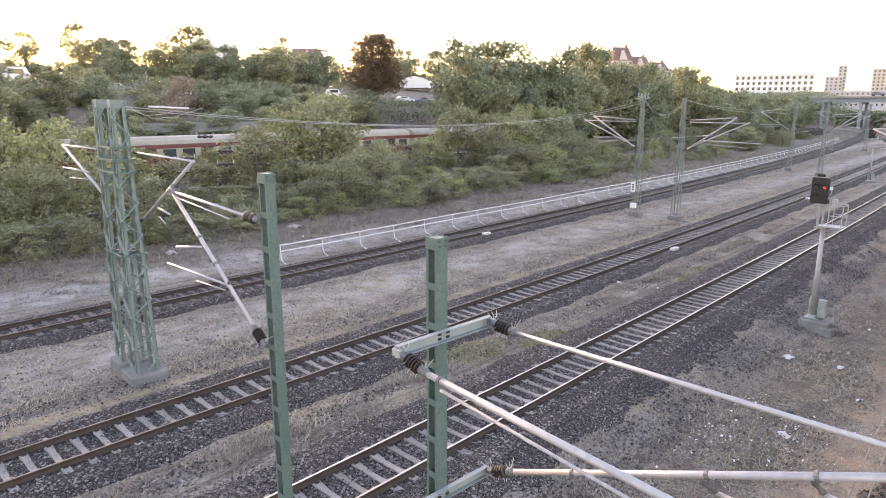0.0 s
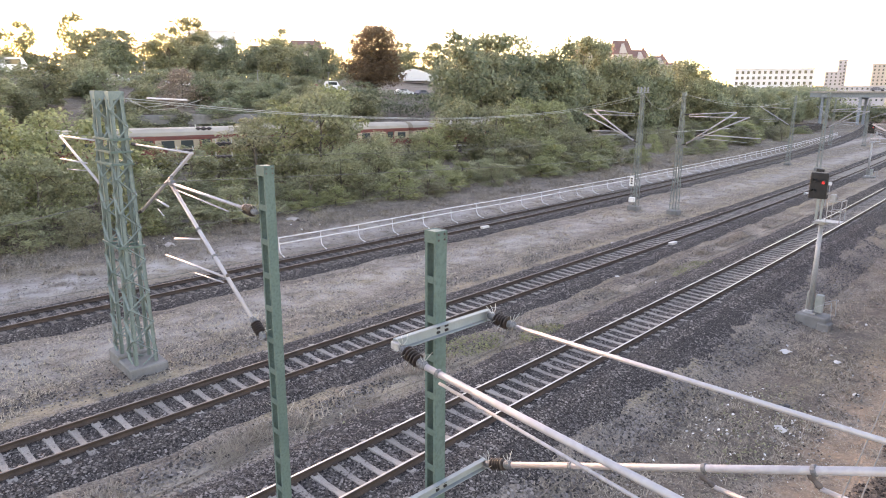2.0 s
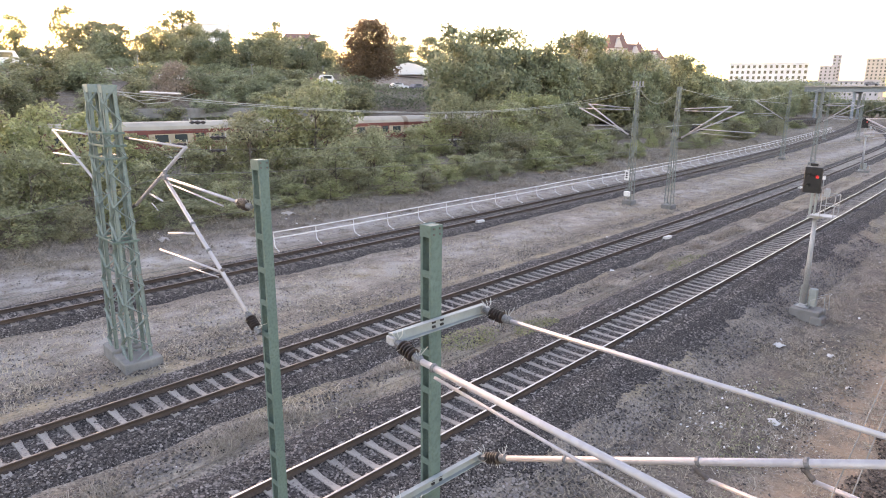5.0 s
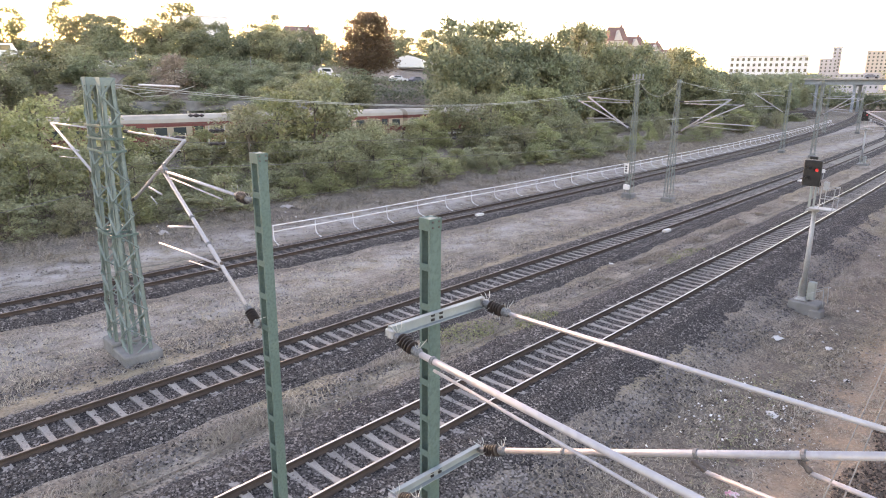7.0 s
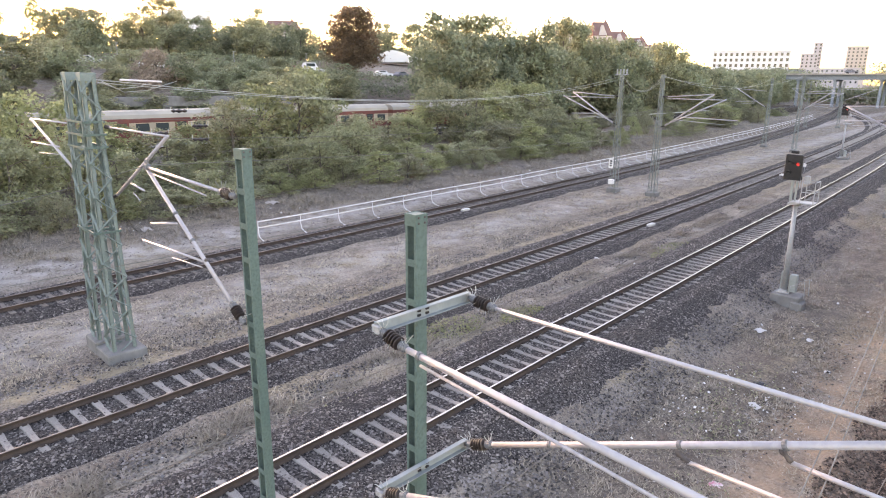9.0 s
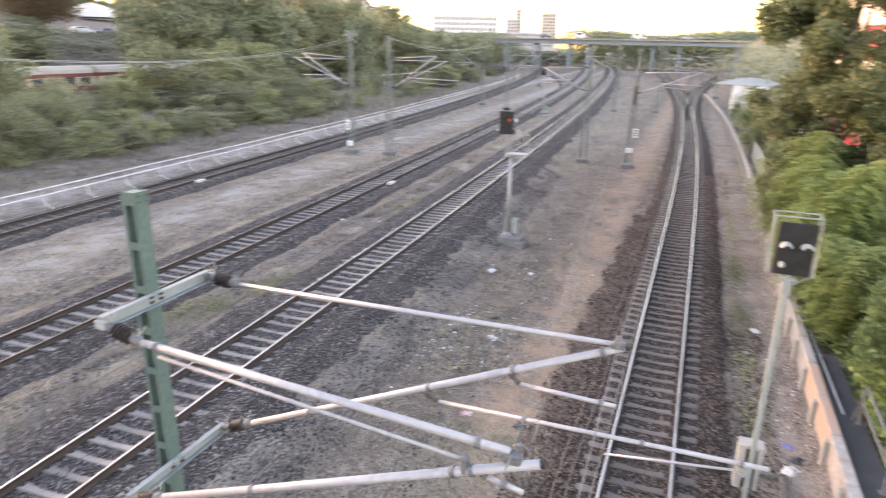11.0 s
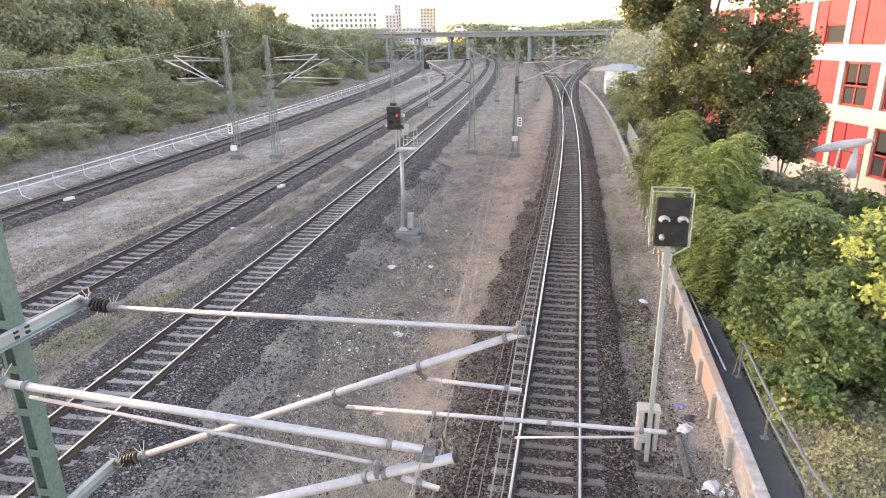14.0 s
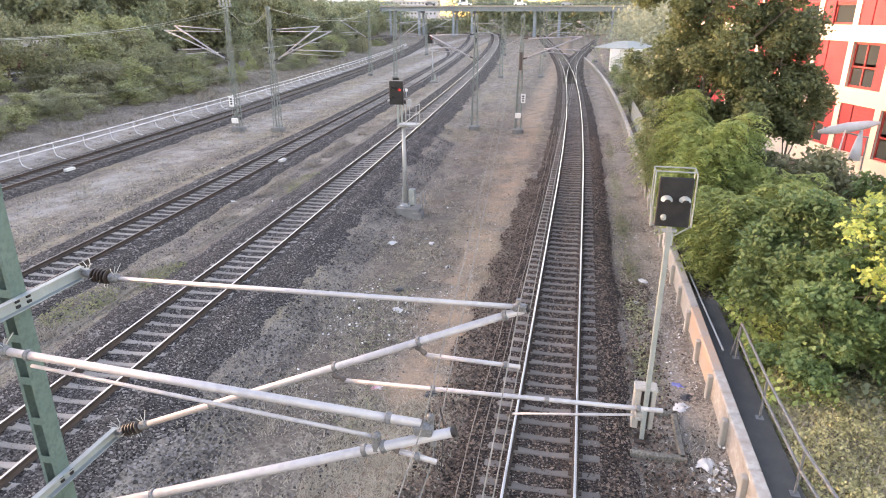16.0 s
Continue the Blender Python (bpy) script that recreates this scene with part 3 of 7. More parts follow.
p, q = rel(ca, (XA + 0.1, 5.94, 6.68), (-4.95, 5.94, 6.65))
insulator(ca, p, q)
a, b = rel(ca, (-4.95, 5.94, 6.65), (-0.42, 5.94, 6.76))
tube(ca, a, b, 0.028, "top_tube")
p, q = rel(ca, (XA + 0.1, 5.94, 4.48), (-4.92, 5.94, 4.68))
insulator(ca, p, q)
a, b = rel(ca, (-4.92, 5.94, 4.68), (-0.30, 5.94, 6.75))
tube(ca, a, b, 0.04, "bracket_tube", end=True)
for s in (0.55, 0.76, 0.2, 0.955):
    clamp(ca, a.lerp(b, s), 0.04, b - a)
j, k = rel(ca, (-0.42, 5.94, 6.76), (-0.36, 5.94, 6.71))
part("wire_saddle", MB().box(k + Vector((0, 0, 0.05)), (0.14, 0.08, 0.07), bevel=0.015).lathe(k + Vector((-0.02, 0, 0.02)), k + Vector((-0.02, 0, 0.14)), ((0, 0.03), (1, 0.025)), 8), FITTING, ca, "cast wire saddle")
a, b = rel(ca, (-2.28, 5.94, 5.66), (1.12, 5.94, 5.76))
tube(ca, a, b, 0.024, "register_tube")
for s in (0.3, 0.66, 0.93):
    clamp(ca, a.lerp(b, s), 0.024)
j, k = rel(ca, (-2.42, 5.94, 5.72), (-2.25, 5.94, 5.66))
joint(ca, j, k)
a, b = rel(ca, (-1.34, 5.94, 6.10), (-0.33, 5.94, 6.08))
tube(ca, a, b, 0.024, "register_tube")
clamp(ca, a.lerp(b, 0.85), 0.024)
j, k = rel(ca, (-1.45, 5.94, 6.2), (-1.33, 5.94, 6.10))
joint(ca, j, k)
a, b = rel(ca, (-0.42, 5.98, 5.47), (0.90, 5.98, 5.65))
tube(ca, a, b, 0.013, "steady_arm")
part("wire_clip", MB().box(a, (0.06, 0.03, 0.06), bevel=0.01), BRONZE, ca, "dark wire clip")
part("wire_clip", MB().box(b, (0.08, 0.05, 0.1), bevel=0.01), GALV, ca, "grey bracket")

p, q = rel(cb, (XA + 0.1, 4.39, 6.66), (-4.93, 4.39, 6.56))
insulator(cb, p, q)
a, b = rel(cb, (-4.93, 4.39, 6.56), (-1.0, 4.39, 6.37))
tube(cb, a, b, 0.038, "top_tube")
for s in (0.05, 0.93):
    clamp(cb, a.lerp(b, s), 0.038, b - a)
a, b = rel(cb, (-4.72, 4.39, 6.44), (-1.40, 4.39, 6.18))
tube(cb, a, b, 0.018, "tie_rod")
p, q = rel(cb, (XA + 0.1, 4.39, 4.46), (-4.93, 4.39, 4.65))
insulator(cb, p, q)
a, b = rel(cb, (-4.93, 4.39, 4.65), (-0.74, 4.39, 6.33))
tube(cb, a, b, 0.042, "bracket_tube", end=True)
for s in (0.82, 0.86, 0.3):
    clamp(cb, a.lerp(b, s), 0.042, b - a)
k, = rel(cb, (-0.98, 4.39, 6.33))
part("wire_saddle", MB().box(k, (0.16, 0.1, 0.09), bevel=0.02).box(k + Vector((0.05, 0.03, 0.07)), (0.05, 0.05, 0.1), bevel=0.01).box(k + Vector((0.08, 0, -0.09)), (0.06, 0.06, 0.12), bevel=0.01), FITTING, cb, "cast wire saddle with bolts")
k, = rel(cb, (-1.39, 4.39, 6.14))
part("wire_saddle", MB().box(k, (0.07, 0.09, 0.16), bevel=0.02), FITTING, cb, "cast clamp")
a, b = rel(cb, (-1.2, 4.39, 6.07), (-0.87, 4.39, 6.01))
tube(cb, a, b, 0.024, "register_tube")
clamp(cb, a.lerp(b, 0.5), 0.024)
j, k = rel(cb, (-1.3, 4.39, 6.12), (-1.18, 4.39, 6.06))
joint(cb, j, k)

# cantilever of the second mast, towards the next track
YB, XB = 4.32, MAST_B[0] - 0.12
cc = thing("catenary_cantilever", (MAST_B[0], YB, 5.86), "pale aluminium cantilever with a long sloping tube", "cantilever", "cantilevers at the near mast")
p, q = rel(cc, (XB, YB, 7.83), (XB - 0.42, YB, 7.85))
insulator(cc, p, q)
a, b = rel(cc, (XB - 0.42, YB, 7.85), (-11.85, YB, 7.93))
tube(cc, a, b, 0.026, "top_tube")
p, q = rel(cc, (XB, YB, 5.86), (XB - 0.36, YB, 6.08))
insulator(cc, p, q)
a, b = rel(cc, (XB - 0.36, YB, 6.08), (-11.98, YB, 7.93))
tube(cc, a, b, 0.034, "bracket_tube")
for s in (0.42, 0.62):
    clamp(cc, a.lerp(b, s), 0.034, b - a)
a, b = rel(cc, (-9.6, YB, 7.72), (-11.8, YB, 7.84))
tube(cc, a, b, 0.014, "tie_rod")
a, b = rel(cc, (-9.9, YB, 6.57), (-12.57, YB, 6.45))
tube(cc, a, b, 0.02, "register_tube")
joint(cc, a + Vector((0.12, 0, 0.06)), a)
a, b = rel(cc, (-10.1, YB + 0.05, 6.42), (-11.3, YB + 0.05, 6.34))
tube(cc, a, b, 0.011, "steady_arm")
a, b = rel(cc, (-10.85, YB, 7.06), (-12.03, YB, 6.87))
tube(cc, a, b, 0.02, "register_tube")
k, = rel(cc, (-11.93, YB, 7.95))
part("wire_saddle", MB().box(k, (0.16, 0.1, 0.1), bevel=0.02).box(k + Vector((0, 0, 0.08)), (0.06, 0.06, 0.1), bevel=0.01), FITTING, cc, "cast wire saddle")


def lattice_mast(x, y, top, wb, wt, label="slender green lattice catenary mast", group="lattice masts", panels=16, leg=0.035, base=0.55, zb=None, foot=0.37, paint=None):
    paint = paint or GREEN
    """Four angle legs that lean together, with zigzag bracing on each face, on a concrete block."""
    z0 = zg(x, y) if zb is None else zb
    e = thing("lattice_mast", (x, y, z0), label, "catenary mast", group)
    h = top - z0
    f0 = 0.3

    def corner(i, s):
        w = (wb + (wt - wb) * s) / 2
        return Vector(((-1, 1, 1, -1)[i] * w, (-1, -1, 1, 1)[i] * w, f0 + (h - f0) * s))
    for i in range(4):
        a, b = corner(i, 0), corner(i, 1)
        sx, sy = (1, -1, -1, 1)[i], (1, 1, -1, -1)[i]
        mb = MB()
        t = leg * 0.28
        for (dx, dy) in (((leg * sx, 0), (0, t * sy)), ((0, leg * sy), (t * sx, 0))):
            o = [Vector((0, 0, 0)), Vector((*dx, 0)), Vector((dx[0] + dy[0], dx[1] + dy[1], 0)), Vector((*dy, 0))]
            mb.add([a + v for v in o] + [b + v for v in o], [(0, 1, 5, 4), (1, 2, 6, 5), (2, 3, 7, 6), (3, 0, 4, 7), (4, 5, 6, 7)])
        part("leg", mb, paint, e)
    for i in range(4):
        mb = MB()
        jn = (i + 1) % 4
        mb.path([corner((i if (k + i) % 2 else jn), k / panels) for k in range(panels + 1)], leg * 0.36, 4)
        part("bracing", mb, paint, e, "zigzag bracing of one face")
    part("head_plate", MB().box((0, 0, h - 0.1), (wt + 0.03, wt + 0.03, 0.26), bevel=0.01), paint, e)
    part("footing", MB().box((0, 0, foot - 0.4), (wb + base, wb + base, 0.8), bevel=0.04), FOOTING, e, "concrete footing block")
    return e


lattice_mast(-22.35, 6.55, 9.62, 0.78, 0.42, "broad grey-green lattice mast on a concrete block", "twin lattice masts", 17, 0.115, 0.5, -0.05, 0.5, TOWERGREEN)
lattice_mast(-23.5, 6.45, 9.64, 0.78, 0.42, "broad grey-green lattice mast behind its twin", "twin lattice masts", 17, 0.115, 0.3, -0.05, 0.62, TOWERGREEN)
tm = thing("mast_collars", (-22.9, 6.5, 7.2), "dark steel collars tying the twin masts", "mast collar")
for z in (0.15, 0.55, 0.95, -2.6):
    wide = 0.33 - 0.025 * z
    ring = MB().box((0, -wide, z), (1.8, 0.05, 0.07)).box((0, wide, z), (1.8, 0.05, 0.07))
    for dx in (-0.9, -0.25, 0.3, 0.9):
        ring.box((dx, 0, z), (0.05, 2 * wide - 0.05, 0.07))
    part("collar", ring, GREEN, tm)


def arm_set(x, y, z, tip_x, tip_z, low_z, r=0.03, reg=None, reg_z=None, label="pale catenary cantilever of thin tubes", extra=0.0):
    """A cantilever in the plane across the track: a level tube, a sloping tube and a register tube."""
    e = thing("catenary_cantilever", (x, y, low_z), label, "cantilever", "cantilevers at the far masts")
    s = 1 if tip_x > x else -1
    f = lambda X, Z: Vector((X - x, 0, Z - low_z))
    ins = MB()
    for za in (z, low_z):
        ins.lathe(f(x + s * 0.15, za), f(x + s * 0.6, za + (0.15 if za == low_z else 0)), ((0, 0.03), (0.2, 0.06), (0.35, 0.035), (0.5, 0.06), (0.65, 0.035), (0.8, 0.06), (1, 0.03)), 8)
    part("insulator", ins, INSUL, e, "pair of dark insulators")
    tube(e, f(x + s * 0.55, z), f(tip_x, tip_z), r * 0.75, "top_tube")
    tube(e, f(x + s * 0.55, low_z + 0.12), f(tip_x, tip_z), r * 1.2, "bracket_tube")
    if extra:
        tube(e, f(x + s * 0.55, low_z + 0.2), f(tip_x + s * extra, tip_z - 0.35), r, "bracket_tube")
        tube(e, f(x + s * 0.55, z - 0.15), f(tip_x + s * extra, tip_z - 0.4), r * 0.7, "top_tube")
    rz = reg_z if reg_z else low_z + 0.75
    ra = reg if reg else tip_x
    mx = x + (tip_x - x) * 0.38
    tube(e, f(mx, rz + 0.1), f(ra, rz), r * 0.8, "register_tube")
    tube(e, f(mx + s * 0.1, rz - 0.18), f(x + (ra - x) * 0.85, rz - 0.35), r * 0.4, "steady_arm")
    return e


arm_set(-22.1, 6.8, 8.0, -17.1, 8.02, 5.75, 0.04, -19.2, 6.3)
arm_set(-23.75, 6.4, 8.0, -29.2, 7.93, 6.3, 0.04, -29.6, 7.0)

FAR_MASTS = [(-28.6, 50.0, 10.1, -1, -33.4, 8.58, 8.3, 5.9), (-25.0, 50.2, 10.05, 1, -20.7, 8.6, 8.35, 5.9), (-5.3, 57.5, 7.3, 1, -0.2, 7.8, 6.9, 5.9), (-9.25, 57.5, 9.5, -1, -13.4, 7.8, 7.9, 5.9),
             (-34.1, 103.0, 10.2, -1, -39.0, 8.6, 8.3, 5.9), (-28.4, 98.0, 10.6, 1, -24.4, 8.6, 8.3, 5.9), (-13.2, 108.0, 10.0, -1, -18.2, 8.2, 8.1, 6.0), (-6.9, 112.0, 10.0, 1, -2.2, 8.2, 8.0, 6.0),
             (-43.4, 155.0, 9.9, -1, -47.0, 8.4, 8.2, 5.9), (-38.3, 160.0, 9.9, 1, -32.0, 8.4, 8.2, 5.9), (-19.5, 165.0, 10.0, -1, -23.2, 8.2, 8.1, 6.0), (-9.8, 170.0, 10.0, 1, -6.0, 8.2, 8.0, 6.0), (2.6, 150.0, 10.0, -1, -2.0, 8.2, 8.0, 6.0),
             (-50.5, 210.0, 9.9, -1, -54.0, 8.4, 8.2, 5.9), (-30.5, 215.0, 10.0, 1, -28.5, 8.2, 8.1, 6.0), (-14.5, 218.0, 10.0, 1, -10.5, 8.2, 8.0, 6.0), (6.5, 205.0, 10.0, -1, 1.6, 8.2, 8.0, 6.0)]
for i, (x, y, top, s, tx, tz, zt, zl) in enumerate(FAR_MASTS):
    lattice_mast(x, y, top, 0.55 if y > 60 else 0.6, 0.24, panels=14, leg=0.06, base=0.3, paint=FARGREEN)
    if i == 2:
        lattice_mast(x - 0.02, y + 0.75, top + 2.2, 0.5, 0.26, panels=14, leg=0.06, base=0.3, paint=FARGREEN)
        zt = 7.6
    arm_set(x, y, zt, tx, tz, zl, 0.05, tx + (2.0 * s if i == 1 else 0), 6.7, extra=1.0 if i in (0, 1, 5) else 0.0)
top = thing("line_insulators", (-28.6, 50, 10.0), "cluster of small insulators on top of a mast", "insulator")
for k in range(4):
    part("insulator", MB().lathe((-0.45 + 0.3 * k, 0, 0.1), (-0.45 + 0.3 * k, 0, 0.55), ((0, 0.04), (0.3, 0.08), (0.5, 0.04), (0.7, 0.08), (1, 0.03)), 8), GALV, top)
part("bracket", MB().box((0, 0, 0.08), (1.2, 0.08, 0.08)), GALV, top)


def wire(pts, r, sag=0.0, material=WIRE, label="thin overhead wire", group="overhead wires", name="overhead_wire"):
    """A wire through the points, hanging a little between each two."""
    out = []
    for a, b in zip(pts[:-1], pts[1:]):
        a, b = Vector(a), Vector(b)
        for k in range(12):
            s = k / 12
            out.append(a.lerp(b, s) - Vector((0, 0, sag * 4 * s * (1 - s))))
    out.append(Vector(pts[-1]))
    return solid(name, MB().path(out, r, 5), material, label, "wire", group)


wire([(-0.36, -6, 6.75), (-0.37, 5.94, 6.80), (-0.4, 57.5, 7.6), (-2.2, 112, 8.0), (-6.0, 170, 8.0)], 0.006, 0.5, label="messenger wire over the single track")
wire([(-0.45, -6, 5.55), (-0.42, 5.98, 5.47), (-0.45, 57.5, 5.6), (-2.3, 112, 5.6), (-6.2, 170, 5.6)], 0.007, 0.0, label="contact wire over the single track")
wire([(-1.03, -6, 6.2), (-0.98, 4.39, 6.38), (-3.4, 30, 7.0), (-5.3, 57.5, 8.6)], 0.006, 0.35, label="second messenger wire drawn aside to a mast")
wire([(-1.0, -6, 5.85), (-0.92, 4.39, 5.97), (-3.2, 30, 6.4), (-5.3, 57.5, 7.9)], 0.007, 0.1, label="second contact wire drawn aside to a mast")
wire([(-11.7, -6, 7.9), (-11.93, YB, 7.97), (-13.4, 57.5, 7.8), (-18.2, 108, 8.1), (-23.2, 165, 8.1)], 0.006, 0.6, label="messenger wire over a main track")
wire([(-11.6, -6, 6.3), (-11.5, YB, 6.32), (-13.6, 57.5, 6.2), (-18.3, 108, 6.2), (-23.3, 165, 6.2)], 0.006, 0.0, label="contact wire over a main track")
for x, z in ((-33.4, 8.5), (-20.7, 8.5)):
    far = -47.5 if x < -30 else -32.3
    y7 = -29.2 if x < -30 else -17.4
    wire([(y7, 6.6, 7.95), (x, 50, z), (x - (5.6 if x < -30 else 3.7), 101, 8.5), (far, 158, 8.3)], 0.007, 0.8, label="messenger wire over a main track")
    wire([(y7, 6.6, 6.0), (x, 50, 6.2), (x - (5.6 if x < -30 else 3.7), 101, 6.2), (far, 158, 6.2)], 0.007, 0.05, label="contact wire over a main track")
wire([(-22.3, 6.7, 9.45), (-28.5, 50, 10.0), (-25.0, 50.2, 10.0), (-34.1, 103, 10.1)], 0.014, 1.25, LIGHTWIRE, "pale feeder cable between mast tops")
wire([(-22.1, 6.8, 9.35), (-28.3, 50, 9.8), (-24.9, 50.2, 9.9), (-28.4, 98, 10.5)], 0.011, 1.15, LIGHTWIRE, "pale feeder cable between mast tops")
fl = thing("feeder_clamp", (-22.1, 6.9, 9.4), "pale tube and hanging loops of a feeder cable", "cable clamp")
part("rod", MB().tube((-0.1, 0.6, 0.04), (-0.3, 2.0, -0.02), 0.03, 8), FENCEPIPE, fl)
part("loop", MB().path([(0, 0, 0), (-0.1, 0.7, -0.35), (-0.3, 1.5, -0.3), (-0.5, 2.6, 0.0)], 0.012, 5), LIGHTWIRE, fl)
part("loop", MB().path([(0, 0, -0.05), (-0.1, 0.5, -0.25), (-0.2, 1.1, -0.2), (-0.35, 1.9, 0.0)], 0.012, 5), LIGHTWIRE, fl)
hg = thing("line_insulator_row", (-24.2, 8.6, 8.1), "dark strain insulators hanging in the wires", "insulator")
for k, (x, y, z) in enumerate(((0.6, 1.0, 0.25), (0.2, 0.4, -0.55), (0.9, 1.6, -0.3), (1.3, 1.4, -0.75))):
    part("insulator", MB().lathe((x, y, z), (x + 0.25, y + 0.5, z), ((0, 0.02), (0.15, 0.07), (0.3, 0.03), (0.5, 0.08), (0.7, 0.03), (0.85, 0.07), (1, 0.02)), 8), INSUL, hg)
    part("clip", MB().tube((x, y, z), (x, y, z + 0.16), 0.02, 6).tube((x + 0.25, y + 0.5, z), (x + 0.25, y + 0.5, z + 0.16), 0.02, 6), LIGHTWIRE, hg)

# hanging dropper cables at the near cantilever
dr = thing("dropper_cable", (-0.97, 4.4, 6.3), "short dark cable looped between wire and bracket", "cable")
part("cable", MB().path([(0.05, 0.35, 0.0), (0.09, 0.3, -0.12), (0.12, 0.12, -0.3), (0.13, 0.02, -0.38)], 0.006, 5), BLACK, dr)
part("cable", MB().path([(0.0, 0.3, 0.0), (0.02, 0.2, -0.2), (0.1, 0.0, -0.38)], 0.005, 5), BLACK, dr)


# ---- signals ----
def emit(name, col, strength):
    m = bpy.data.materials.new(name)
    m.use_nodes = True
    b = m.node_tree.nodes["Principled BSDF"]
    b.inputs["Base Color"].default_value = (*col, 1)
    b.inputs["Emission Color"].default_value = (*col, 1)
    b.inputs["Emission Strength"].default_value = strength
    return m


RED = emit("red signal lamp", (0.75, 0.05, 0.05), 0.05)
LENS = mat("dark lens", (0.05, 0.05, 0.055), 0.15, spec=0.6)


def signal_red(x, y, zb, s=1.0, lit=True):
    e = thing("railway_signal", (x, y, zb), "grey signal post with platform and black head showing red", "railway signal", "railway signals")
    k = MB().box((0.2, 0, -0.2), (1.25, 1.0, 0.9), bevel=0.04).box((0.75, -0.3, -0.35), (0.5, 0.6, 0.8), bevel=0.04)
    part("footing", k, FOOTING, e, "grey concrete footing block")
    part("base_plate", MB().box((0, 0, 0.29), (0.5, 0.5, 0.05), bevel=0.01).box((0, 0, 0.36), (0.32, 0.32, 0.1), bevel=0.02), GALV, e)
    part("post", MB().lathe((0, 0, 0.3), (-0.05, 0, 4.5), ((0, 0.13), (1, 0.09)), 12), GALV, e, smooth=True)
    part("cabinet", MB().box((0.32, 0.1, 0.75), (0.32, 0.28, 0.8), bevel=0.03), GREYPAINT, e, "grey-green equipment cabinet")
    part("cabinet", MB().box((-0.12, 0.14, 0.8), (0.2, 0.2, 0.85), bevel=0.03), GREYPAINT, e, "slim grey cabinet")
    for yy in (-0.35, 0.35):
        part("foot_rail", MB().path([(0.3, yy, 0.3), (0.35, yy, 0.7), (0.9, yy, 1.0), (0.95, yy, 0.25)], 0.02, 6), GALV, e, "bent steel rail")
    pl = part("platform", MB().box((0.25, -0.05, 4.5), (0.95, 0.7, 0.05), bevel=0.01).box((-0.1, 0, 4.4), (0.5, 0.4, 0.1), bevel=0.02), GALV, e, "grating platform")
    for px, py in ((0.72, -0.4), (0.72, 0.3), (0.2, 0.3), (0.2, -0.4)):
        part("guard_post", MB().tube((px, py, 4.5), (px, py, 5.45), 0.018, 6), GALV, pl)
    for z in (5.0, 5.45):
        part("guard_rail", MB().path([(0.2, -0.4, z), (0.72, -0.4, z), (0.72, 0.3, z), (0.2, 0.3, z)], 0.018, 6), GALV, pl)
    part("stem", MB().box((-0.3, 0, 5.05), (0.09, 0.09, 1.1)).box((-0.12, 0, 5.05), (0.07, 0.07, 1.1)), GREYPAINT, e)
    part("relay_box", MB().box((0.27, 0, 5.5), (0.2, 0.2, 0.36), bevel=0.02), GALV, e, "grey relay box")
    hd = part("signal_head", MB().box((-0.36, -0.02, 6.0), (0.70, 0.16, 1.12), bevel=0.03).box((-0.4, 0.08, 6.65), (0.3, 0.1, 0.12)), BLACK, e, "black signal plate")
    for lx, lz, m in ((-0.17, 6.15, RED if lit else LENS), (-0.5, 6.2, LENS), (-0.5, 5.75, LENS)):
        part("lamp", MB().lathe((lx, -0.1, lz), (lx, -0.14, lz), ((0, 0.075), (1, 0.065)), 14), m, hd, "red lamp" if m is RED else "")
        part("visor", MB().add([(lx + 0.1 * math.cos(t), yy, lz + 0.1 * math.sin(t)) for yy in (-0.1, -0.26) for t in np.linspace(0, math.pi, 9)], [(i, i + 1, i + 10, i + 9) for i in range(8)]), BLACK, hd)
    return e


signal_red(-8.45, 30.8, -0.1)
for x, y in ((-21.1, 92.0), (-24.0, 150.0)):
    signal_red(x, y, zg(x, y), lit=(y < 100))


